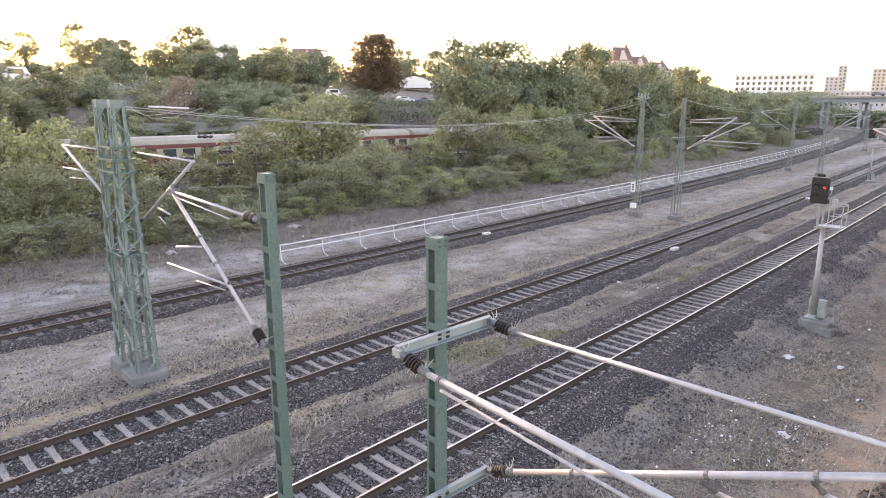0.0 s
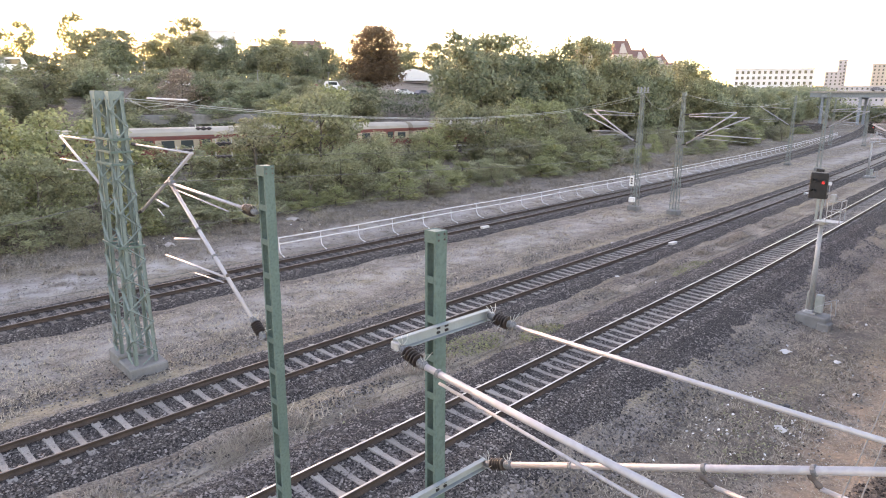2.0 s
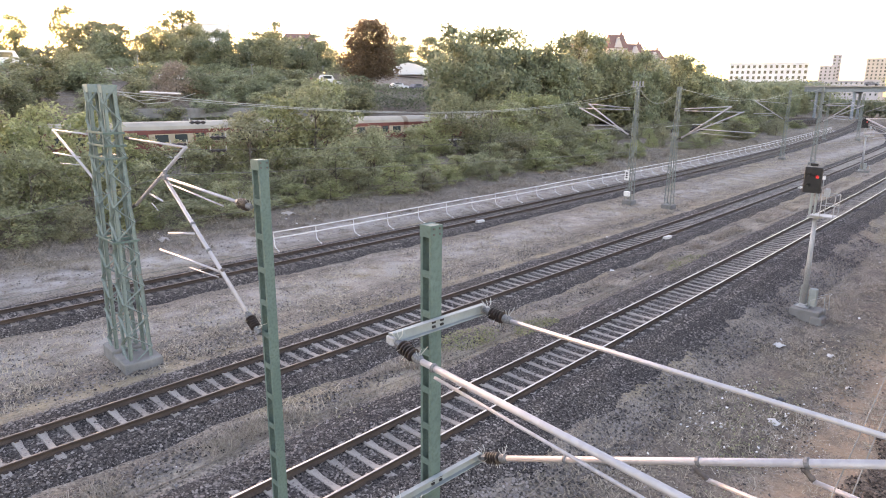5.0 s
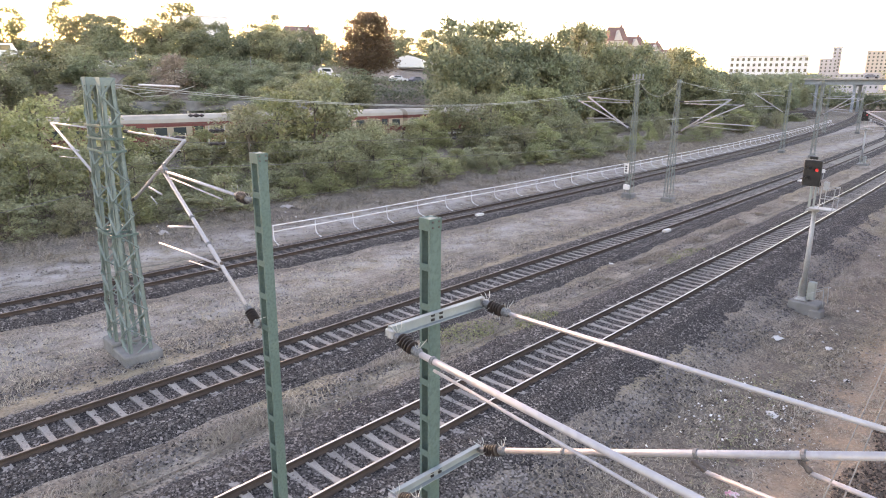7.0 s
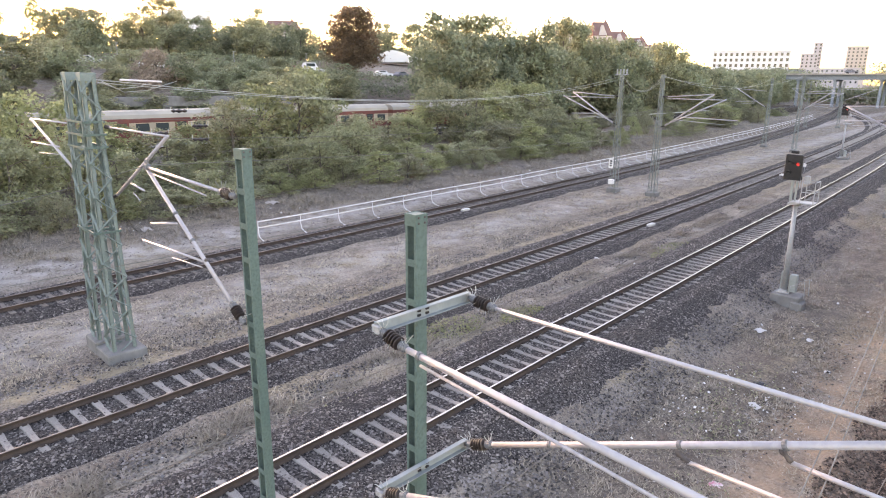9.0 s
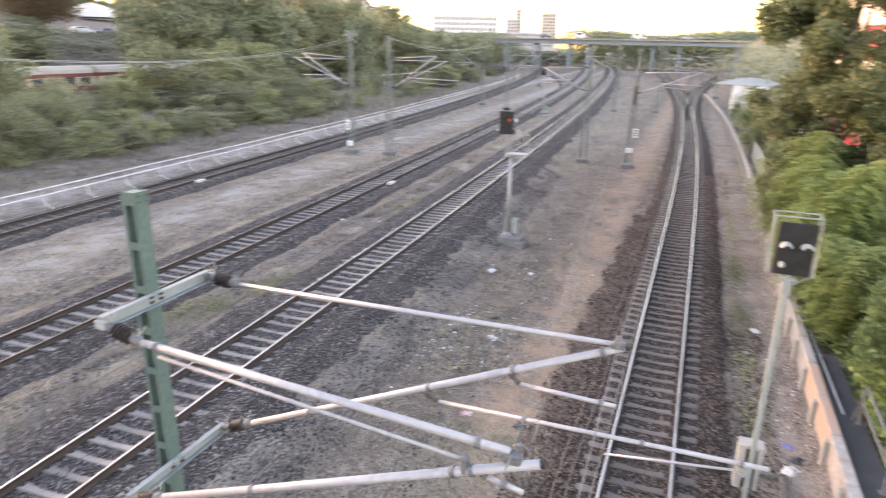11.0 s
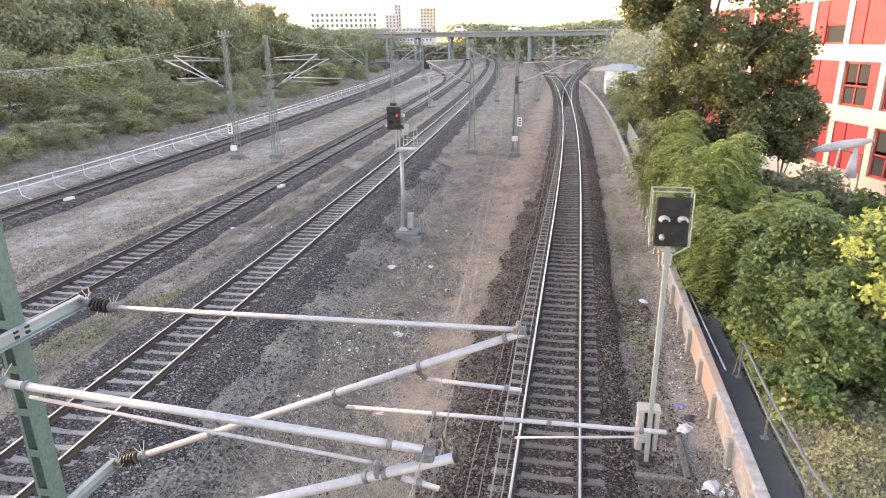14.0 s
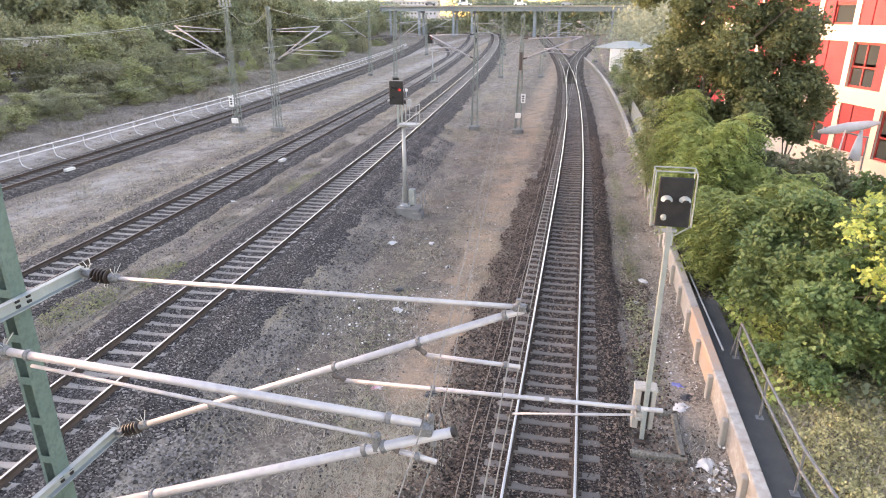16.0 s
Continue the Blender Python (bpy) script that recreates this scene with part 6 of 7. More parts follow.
# ---- far road bridge across the tracks ----
STEEL = mat("blue-grey bridge steel", (0.20, 0.235, 0.27), 0.6, vary=(0.15, 0.18, 0.21), scale=0.4, fine=(0.24, 0.27, 0.3), fine_scale=4)
br = thing("road_bridge", (0, 262, 1.2), "long blue-grey steel road bridge over the tracks", "bridge", rz=0)
part("girder", MB().box((-21, 0, 10.4), (122, 0.6, 1.7)).box((-21, 9, 10.4), (122, 0.6, 1.7)), STEEL, br)
part("deck", MB().box((-21, 4.5, 11.4), (122, 11.5, 0.5)), CONCRETE, br)
for x in np.arange(-81, 40, 3.0):
    part("stiffener", MB().box((x, -0.36, 10.4), (0.18, 0.12, 1.6)), STEEL, br)
for x in np.arange(-81, 40, 2.0):
    part("railing_post", MB().box((x, -1.0, 12.2), (0.08, 0.08, 1.1)), STEEL, br)
part("railing", MB().box((-21, -1.0, 12.75), (122, 0.1, 0.1)).box((-21, -1.0, 12.3), (122, 0.06, 0.06)), STEEL, br)
for x in (-78, -66, -52, -44.5, -20, -10.5, 9.5, 24):
    part("pier", MB().box((x, 1, 4.9), (0.8, 0.8, 9.6)).box((x, 8, 4.9), (0.8, 0.8, 9.6)).box((x, 4.5, 9.3), (1.0, 9.0, 0.6)), STEEL, br)
BUS = [(-48, "pale delivery van on the bridge", (0.7, 0.7, 0.7), 5.5, 2.3), (-26, "white van on the bridge", (0.75, 0.75, 0.75), 5.0, 2.2), (-62, "dark car on the bridge", (0.1, 0.1, 0.12), 4.3, 1.4), (-8, "grey car on the bridge", (0.35, 0.36, 0.38), 4.3, 1.4)]
TYRE = mat("tyre rubber", (0.02, 0.02, 0.02), 0.9)


def vehicle(x, y, z, rz, col, ln, h, label, kind="car", group="parked cars"):
    e = thing(kind, (x, y, z), label, kind, group, rz=rz)
    paint = mat("car paint", col, 0.35, 0.0, vary=tuple(c * 0.9 for c in col), scale=1.0, spec=0.5)
    w = 1.75
    prof = [(-ln / 2, 0.35), (ln / 2, 0.35), (ln / 2, 0.75), (ln / 2 - 0.15, 0.85), (ln * 0.24, 0.95), (ln * 0.1, h), (-ln * 0.33, h), (-ln * 0.46, 0.98), (-ln / 2, 0.9)]
    k = len(prof)
    mb = MB().add([(px, s * w / 2 * (0.86 if pz > 1.0 else 1.0), pz) for s in (-1, 1) for px, pz in prof], [tuple(range(k)), tuple(range(2 * k - 1, k - 1, -1))] + [(i, k + i, k + (i + 1) % k, (i + 1) % k) for i in range(k)])
    part("body", mb, paint, e)
    part("side_window", MB().box((-ln * 0.1, 0, (h + 1.0) / 2), (ln * 0.36, w * 0.95, (h - 1.0) * 0.7)), GLASS, e, "dark side windows")
    for sx in (-0.32, 0.32):
        for sy in (-1, 1):
            part("wheel", MB().lathe((ln * sx, sy * (w / 2 - 0.2), 0.32), (ln * sx, sy * (w / 2 + 0.02), 0.32), ((0, 0.32), (1, 0.3)), 12), TYRE, e)
    return e


for x, lab, col, ln, h in BUS:
    vehicle(x, 266, 12.85, 0, col, ln, h, lab, "van" if h > 2 else "car", "vehicles on the bridge")
for i, (x, y, col, ln, h) in enumerate(((-137, 25, (0.75, 0.75, 0.75), 6.5, 2.8), (-126, 34, (0.7, 0.7, 0.72), 4.5, 1.5), (-127, 38, (0.5, 0.5, 0.52), 4.4, 1.45), (-122, 47, (0.7, 0.7, 0.7), 4.4, 1.45), (-121, 60, (0.6, 0.62, 0.64), 4.4, 1.5), (-122, 76, (0.3, 0.08, 0.08), 4.4, 1.5), (-123, 82, (0.65, 0.65, 0.65), 5.2, 2.2), (-119, 99, (0.7, 0.7, 0.7), 4.4, 1.5), (-118, 104, (0.1, 0.1, 0.12), 4.4, 1.5), (-113, 108, (0.7, 0.7, 0.68), 4.8, 2.0))):
    vehicle(x, y, zg(x, y), rng.uniform(60, 110), col, ln, h, "pale parked van on the hill" if h > 2 else "parked car on the hill", "van" if h > 2 else "car")

# ---- suburban train behind the shrubs ----
TCREAM = mat("cream train paint", (0.40, 0.325, 0.235), 0.5, vary=(0.33, 0.27, 0.195), scale=0.5)
TRED = mat("dark red train paint", (0.17, 0.052, 0.042), 0.5, vary=(0.13, 0.045, 0.04), scale=0.7)
TROOF = mat("pale train roof", (0.36, 0.325, 0.275), 0.8, vary=(0.28, 0.255, 0.22), scale=0.4)
TX, TY1, TZ = -66.0, 73.0, 2.75


def coach(y1, ln=18.0):
    e = thing("train_coach", (TX, y1 - ln / 2, TZ), "suburban train coach in dark red and cream", "train", "train coaches")
    def slab(lo, hi, name, m, y0=-ln / 2 + 0.2, yb=ln / 2 - 0.2, wd=1.52):
        part(name, MB().box((0, (y0 + yb) / 2, (lo + hi) / 2), (2 * wd, yb - y0, hi - lo), bevel=0.02), m, e)
    slab(0.75, 1.65, "lower_side", TRED)
    slab(1.65, 2.55, "window_band", TCREAM, wd=1.5)
    slab(2.55, 2.95, "upper_side", TRED, wd=1.51)
    pr = [(1.5, 2.95), (1.4, 3.3), (0.9, 3.62), (0, 3.72), (-0.9, 3.62), (-1.4, 3.3), (-1.5, 2.95)]
    kk = len(pr)
    part("roof", MB().add([(px, s * (ln / 2 - 0.2), pz) for s in (-1, 1) for px, pz in pr], [(i, i + 1, kk + i + 1, kk + i) for i in range(kk - 1)] + [tuple(range(kk - 1, -1, -1)), tuple(range(kk, 2 * kk))]), TROOF, e)
    for i in range(9):
        yy = -ln / 2 + 1.4 + i * (ln - 2.8) / 8
        if i % 3 == 1:
            part("door", MB().box((1.515, yy, 1.85), (0.05, 1.3, 2.1), bevel=0.01), TRED, e)
            part("door_window", MB().box((1.545, yy, 2.15), (0.02, 0.9, 0.8)), GLASS, e)
        else:
            part("window", MB().box((1.51, yy, 2.1), (0.04, 1.25, 0.75), bevel=0.01), GLASS, e)
    for s in (-1, 1):
        part("bogie", MB().box((0, s * ln * 0.34, 0.42), (2.3, 3.2, 0.6), bevel=0.05), BRONZE, e)
    part("skirt", MB().box((0, 0, 0.62), (2.7, ln - 1, 0.22)), BRONZE, e)
    return e


solid("suburban_bed", MB().box((TX, 60, TZ - 0.95), (4.4, 320, 1.7), bevel=0.4), BALLAST, "grey ballast bank under the suburban line", "ballast", kind="structure")
for k in range(0, 6):
    coach(TY1 - k * 18.4)
solid("suburban_rail", MB().box((TX - 0.75, 60, TZ - 0.05), (0.1, 320, 0.2)).box((TX + 0.75, 60, TZ - 0.05), (0.1, 320, 0.2)), RUST, "rails of the suburban line behind the shrubs", "railway track", kind="structure")
solid("cover_board", MB().box((TX + 2.0, 60, TZ + 0.3), (0.25, 220, 0.16)), FENCEPIPE, "pale protective cover along the suburban line", "conductor rail")

# ---- hill: retaining wall, tent, houses, towers ----
solid("garden_wall", MB().box((0, 0, 0.4), (0.6, 26, 1.2), bevel=0.05), FOOTING, "long grey retaining wall on the slope", "wall", place=(-84, 38, 6.2), rz=-8)
tent = thing("white_tent", (-155, 134, zg(-155, 134) + 0.3), "large white tent with a rounded roof", "tent", rz=42)
tp = [(-4.6, 0), (4.6, 0), (4.6, 1.9), (3.8, 2.4), (2.2, 3.0), (0, 3.5), (-2.2, 3.0), (-3.8, 2.4), (-4.6, 1.9)]
part("cloth", MB().add([(px, s * 7.5, pz) for s in (-1, 1) for px, pz in tp], [tuple(range(9)), tuple(range(17, 8, -1))] + [(i, 9 + i, 9 + (i + 1) % 9, (i + 1) % 9) for i in range(9)]), WHITE, tent)
solid("long_shed", MB().box((0, 0, 1.6), (16, 7, 3.2), bevel=0.05).box((0, 0, 3.4), (17, 8, 0.4), bevel=0.05), WHITE, "long low white shed beside the tent", "shed", place=(-146, 146, zg(-146, 146)), rz=35)
solid("grey_shed", MB().box((0, 0, 1.2), (9, 5, 2.4), bevel=0.05).box((0, 0, 2.5), (9.6, 5.6, 0.25), bevel=0.05), FOOTING, "low grey shed on the slope", "shed", place=(-99, 96, zg(-99, 96)), rz=40)

ROOFRED = mat("red roof tiles", (0.20, 0.115, 0.10), 0.9, vary=(0.16, 0.10, 0.09), scale=0.3)
PLASTER = mat("pale plaster", (0.42, 0.38, 0.36), 0.9, vary=(0.48, 0.43, 0.40), scale=0.2)
FARWHITE = mat("far white render", (0.70, 0.70, 0.72), 0.9, vary=(0.6, 0.6, 0.62), scale=0.2)
# grey with distance haze mixed into the wall colour
HAZY = mat("haze-greyed tower render", (0.42, 0.41, 0.44), 0.9, vary=(0.36, 0.35, 0.38), scale=0.1)


def house(x, y, zb, w, d, h, roof, rz, m, label, storeys, cols_n, flat=False, name="house"):
    e = thing(name, (x, y, zb), label, "building", "distant houses", rz=rz)
    part("wall", MB().box((0, 0, h / 2), (w, d, h)), m, e)
    if flat:
        part("roof", MB().box((0, 0, h + 0.3), (w + 0.6, d + 0.6, 0.6)), m, e)
    else:
        part("roof", MB().add([(-w / 2 - 0.4, -d / 2 - 0.4, h), (w / 2 + 0.4, -d / 2 - 0.4, h), (w / 2 + 0.4, d / 2 + 0.4, h), (-w / 2 - 0.4, d / 2 + 0.4, h), (-w / 2 + 0.8, 0, h + roof), (w / 2 - 0.8, 0, h + roof)], [(0, 1, 5, 4), (1, 2, 5), (2, 3, 4, 5), (3, 0, 4), (3, 2, 1, 0)]), ROOFRED, e)
        part("gable", MB().add([(-2.2, -d / 2 - 0.2, h), (2.2, -d / 2 - 0.2, h), (0, -d / 2 - 0.2, h + roof * 0.75), (-2.2, 0, h), (2.2, 0, h), (0, 0, h + roof * 0.75)], [(0, 1, 2), (1, 4, 5, 2), (4, 3, 5), (3, 0, 2, 5)]), m, e)
        part("chimney", MB().box((w * 0.3, 0.5, h + roof), (0.9, 0.7, 2.2)), ROOFRED, e)
    pane = MB().box((0, 0, 0), (1.3, 0.12, 1.6)).mesh("window", GLASS)
    for r in range(storeys):
        for c in range(cols_n):
            part("window", pane, None, e, at=pose(-w / 2 + (c + 0.5) * w / cols_n, -d / 2 - 0.02, h - 1.6 - r * 3.0))
    return e


for i, (x, y, w, h, roof) in enumerate(((-184, 268, 16, 12.5, 5), (-174, 280, 13, 14, 6.5), (-174, 296, 14, 12.5, 5), (-172, 312, 13, 11.5, 4.5), (-173, 328, 14, 9.5, 4.0), (-172, 344, 13, 8.0, 4.0))):
    house(x, y, zg(x, y) + 3.0, w * 0.7, 9, h, roof, 52, PLASTER, "distant plastered house with a red tiled roof", 2, 4)
for x, y, w, h in ((-257, 157, 14, 14), (-240, 188, 13, 11)):
    house(x, y, zg(x, y), w, 12, h, 4, 60, PLASTER, "distant pinkish house with a red tiled roof", 2, 4)
house(-319, 142, 23, 22, 14, 17.5, 0, 66, FARWHITE, "distant plain white flat-roofed block", 0, 1, True, "apartment_block")
house(-144, 394, 8, 40, 14, 18.5, 0, 20, FARWHITE, "distant white apartment block with rows of windows", 4, 14, True, "apartment_block")
house(-193, 672, 5, 14, 14, 30, 0, 16, HAZY, "distant grey tower block", 7, 4, True, "tower_block")
house(-188, 676, 5, 7, 8, 40, 0, 16, HAZY, "distant slim grey tower", 8, 2, True, "tower_block")
house(-158, 684, 5, 16, 14, 36, 0, 16, PLASTER, "distant brownish tower block", 8, 5, True, "tower_block")
house(-165, 620, 5, 50, 14, 16, 0, 16, HAZY, "distant long grey block", 4, 14, True, "apartment_block")


def street_lamp(x, y, h=4.6):
    e = thing("street_lamp", (x, y, zg(x, y)), "slim grey street lamp on the hill", "street lamp", "street lamps")
    part("pole", MB().tube((0, 0, 0), (0, 0, h), 0.07, 6), GALV, e)
    part("lamp_head", MB().box((0.25, 0, h), (0.7, 0.25, 0.12), bevel=0.03), GREYPAINT, e)


for x, y in ((-112, 58), (-116, 76), (-118, 40)):
    street_lamp(x, y)


# ---- loose stones, dry grass and litter ----
def scatter_stones(name, fx, z, y0, y1, half, n, material, label, size=0.055, bed=1.75, wide=1.1):
    y = y0 + (y1 - y0) * rng.random(n) ** 1.35
    u = rng.uniform(-half, half, n)
    h = np.where(np.abs(u) < bed, np.where(np.abs(u) > 1.0, 0.045 if bed > 1.8 else 0.02, -0.02), -(np.abs(u) - bed) * 0.48 / wide)
    c = np.stack([fx(y) + u, y, z - BED + h + rng.uniform(-0.015, 0.02, n)], -1)
    o = np.array([(1, 0, 0), (0, 1, 0), (-1, 0, 0), (0, -1, 0), (0, 0, 1)], float)
    s = size * rng.uniform(0.45, 1.0, (n, 1, 1)) * rng.uniform(0.55, 1.25, (n, 5, 1))
    a = rng.uniform(0, 6.28, n)
    q = o[None] * s + rng.normal(0, size * 0.12, (n, 5, 3))
    X = q[..., 0] * np.cos(a)[:, None] - q[..., 1] * np.sin(a)[:, None]
    Y = q[..., 0] * np.sin(a)[:, None] + q[..., 1] * np.cos(a)[:, None]
    V = np.stack([X, Y, q[..., 2] * 0.75], -1) + c[:, None]
    f = np.array([(0, 1, 4), (1, 2, 4), (2, 3, 4), (3, 0, 4)])
    F = (np.arange(n)[:, None, None] * 5 + f[None]).reshape(-1, 3)
    tagged(new(name, np_mesh(name, V.reshape(-1, 3), F, material)), label, "ballast stones", kind="stuff")


scatter_stones("ballast_stones", x_t4, Z4, 5, 55, 2.85, 50000, STONE_RUST, "loose rust-brown ballast stones on the track bed")
def shed_stones(x0, x1, y0, y1, n, material, label, size=0.06):
    """Ballast that has rolled off the bed on to the soil; thins out to the ends."""
    y = y0 + (y1 - y0) * rng.random(n) ** 1.3
    x = x1 - (x1 - x0) * rng.random(n) ** 1.25 * (1.05 - 0.35 * (y - y0) / (y1 - y0)) + 0.15 * np.sin(y * 1.7)
    c = np.stack([x, y, land(x, y) + 0.03 + rng.uniform(-0.01, 0.02, n)], -1)
    o = np.array([(1, 0, 0), (0, 1, 0), (-1, 0, 0), (0, -1, 0), (0, 0, 1)], float)
    q = o[None] * (size * rng.uniform(0.45, 1.0, (n, 1, 1)) * rng.uniform(0.55, 1.25, (n, 5, 1))) + rng.normal(0, size * 0.12, (n, 5, 3))
    a = rng.uniform(0, 6.28, n)
    X = q[..., 0] * np.cos(a)[:, None] - q[..., 1] * np.sin(a)[:, None]
    Y = q[..., 0] * np.sin(a)[:, None] + q[..., 1] * np.cos(a)[:, None]
    V = np.stack([X, Y, q[..., 2] * 0.9], -1) + c[:, None]
    F = (np.arange(n)[:, None, None] * 5 + np.array([(0, 1, 4), (1, 2, 4), (2, 3, 4), (3, 0, 4)])[None]).reshape(-1, 3)
    tagged(new("ballast_stones", np_mesh("ballast_stones", V.reshape(-1, 3), F, material)), label, "ballast stones", kind="stuff")


shed_stones(-3.3, -1.9, 5, 40, 13000, STONE_RUST, "rust-brown stones shed beside the track bed")
shed_stones(3.4, 2.0, 5, 24, 3500, STONE_RUST, "rust-brown stones shed between track and wall")
shed_stones(-8.2, -4.6, 7, 30, 1200, STONE, "dark stones strewn over the drainage hollow", 0.055)
scatter_stones("ballast_stones", x_t3, Z3, 3, 55, 3.5, 55000, STONE, "loose grey ballast stones on the track bed", 0.06, 1.9, 1.7)
scatter_stones("ballast_stones", x_t2, Z2, -4, 50, 3.2, 35000, STONE, "loose grey ballast stones on the track bed", 0.065, 1.85, 1.5)
scatter_stones("ballast_stones", x_t1, Z1, -2, 70, 2.8, 15000, STONE, "loose dark ballast stones on the track bed", 0.075)

STRAW = leaf_mat("dry grass blades", (0.25, 0.21, 0.16), (0.40, 0.345, 0.275), 0.8, 0.2)
STRAW2 = leaf_mat("grey dead grass", (0.20, 0.17, 0.14), (0.34, 0.295, 0.245), 0.8, 0.2)


def grass(name, spots, material, label, h=0.14):
    """Thin bent blades in tufts; spots are rows of x, y."""
    n = len(spots)
    z = land(spots[:, 0], spots[:, 1])
    a = rng.uniform(0, 6.28, n)
    hh = h * rng.uniform(0.4, 1.4, n)
    w = 0.012 * rng.uniform(0.7, 1.6, n)
    d = np.stack([np.cos(a), np.sin(a), 0 * a], -1)
    s = np.stack([-np.sin(a), np.cos(a), 0 * a], -1)
    b = np.stack([spots[:, 0], spots[:, 1], z - 0.01], -1)
    up = np.array([0, 0, 1.0])
    le = rng.uniform(0.5, 1.25, n)[:, None]
    H, W = hh[:, None], w[:, None]
    tip = b + up * H * (1.05 - 0.62 * le) + d * le * H * 0.95
    V = np.stack([b - s * W, b + s * W, tip + s * W * 0.2, tip - s * W * 0.2], 1).reshape(-1, 3)
    F = np.arange(n * 4).reshape(n, 4)
    tagged(new(name, np_mesh(name, V, F, material)), label, "grass", kind="stuff")


def tufts(n, per, fx0, o0, fx1, o1, y0, y1, power=1.0, patch=-0.1):
    y = y0 + (y1 - y0) * rng.random(n * 3) ** power
    s = rng.random(n * 3)
    x = (fx0(y) + o0) * (1 - s) + (fx1(y) + o1) * s
    keep = wob(x, y, 0.9, 3) + 0.5 * wob(x, y, 2.4, 5) > patch - rng.random(n * 3) * 0.5
    x, y = x[keep][:n], y[keep][:n]
    return np.stack([np.repeat(x, per) + rng.normal(0, 0.07, len(x) * per), np.repeat(y, per) + rng.normal(0, 0.07, len(x) * per)], -1)


zero = lambda y: 0 * np.asarray(y, float)
grass("dry_grass", tufts(6000, 6, x_t3, 2.9, x_t4, -2.6, 4, 70, 1.5, -0.3), STRAW, "straw-coloured dry grass between the tracks", 0.13)
grass("dry_grass", tufts(3500, 6, x_t2, 2.7, x_t3, -2.8, 0, 80, 1.5), STRAW2, "dead grass strip between two tracks", 0.13)
grass("dry_grass", tufts(7500, 6, x_t1, 3.0, x_t2, -2.8, -4, 110, 1.4), STRAW, "straw-coloured dry grass in a broad strip", 0.16)
grass("dry_grass", tufts(4500, 6, x_t1, -14.0, x_t1, -3.3, -4, 120, 1.3), STRAW2, "dead grass below the shrub belt", 0.2)
grass("dry_grass", tufts(2000, 6, x_t4, 2.3, zero, 3.9, 6, 60, 1.4), STRAW2, "dead grass beside the wall", 0.12)
grass("dry_grass", tufts(2600, 10, zero, 5.2, zero, 10.0, 5, 16, 1.0, -0.5), STRAW, "long dry grass on the bank by the railing", 0.4)
for cx, cy in ((-14.4, 12.0), (-15.3, 9.2), (-13.9, 14.0), (-8.0, 33.5), (-30.0, 47.5), (-27.0, 46.5)):
    k = 160
    pts = np.stack([cx + rng.normal(0, 0.5, k), cy + rng.normal(0, 0.8, k)], -1)
    grass("grass_tuft", pts, STRAW, "tall dry grass tuft on bare ground", 0.3)

BRUSH = leaf_mat("grey-brown dead brush", (0.13, 0.11, 0.09), (0.30, 0.26, 0.215), 0.85, 0.15)
grass("dry_brush", tufts(3800, 9, x_t1, -13.5, x_t1, -5.5, -6, 110, 1.2, 0.1), BRUSH, "grey-brown dead brush on the bank below the shrubs", 0.5)
grass("dry_grass", tufts(2600, 10, x_t1, -18.0, x_t1, -5.5, 66, 135, 1.0, -0.2), STRAW, "pale tall dry grass on the far bank", 0.6)
grass("dry_grass", tufts(2600, 8, zero, -5.4, zero, -2.4, 6.5, 15, 1.0, -0.4), STRAW, "yellowed dry grass beside the near track", 0.12)
grass("dry_brush", tufts(800, 9, x_t3, 4.0, x_t4, -4.4, 7, 60, 1.3, 0.25), BRUSH, "grey-brown dead stalks in the ditch", 0.24)
grass("dry_brush", tufts(900, 9, x_t2, 2.8, x_t3, -3.2, 2, 50, 1.3, 0.3), BRUSH, "grey-brown dead stalks between two tracks", 0.26)
for cx, cy, r, n in ((-6.0, 17.5, 1.0, 260), (-6.6, 21.0, 1.2, 260), (-5.2, 14.0, 0.8, 180), (-13.3, 9.6, 0.8, 300)):
    a, q = rng.uniform(0, 6.28, n), np.sqrt(rng.random(n)) * r
    p = np.stack([cx + q * np.cos(a), cy + q * np.sin(a) * 1.8, rng.random(n) * 0.1 + 0.03], -1)
    p[:, 2] += land(p[:, 0], p[:, 1])
    V, F = leaves(p, 0.06)
    tagged(new("weeds", np_mesh("weeds", V, F, LEAF_SHRUB)), "thin green weeds among litter and stones", "weeds", kind="stuff")
# low weeds, dark twigs and rubble in the ditch
def rubble(n, fx0, o0, fx1, o1, y0, y1, size, material, label, name="rubble", power=1.3):
    y = y0 + (y1 - y0) * rng.random(n) ** power
    s = rng.random(n)
    x = (fx0(y) + o0) * (1 - s) + (fx1(y) + o1) * s
    c = np.stack([x, y, land(x, y) + 0.005], -1)
    o = np.array([(1, 0, 0), (0, 1, 0), (-1, 0, 0), (0, -1, 0), (0, 0, 1)], float)
    q = o[None] * size * rng.uniform(0.3, 1.2, (n, 1, 1)) * rng.uniform(0.5, 1.3, (n, 5, 1))
    V = (q + c[:, None]).reshape(-1, 3)
    f = np.array([(0, 1, 4), (1, 2, 4), (2, 3, 4), (3, 0, 4)])
    tagged(new(name, np_mesh(name, V, (np.arange(n)[:, None, None] * 5 + f[None]).reshape(-1, 3), material)), label, "rubble", kind="stuff")


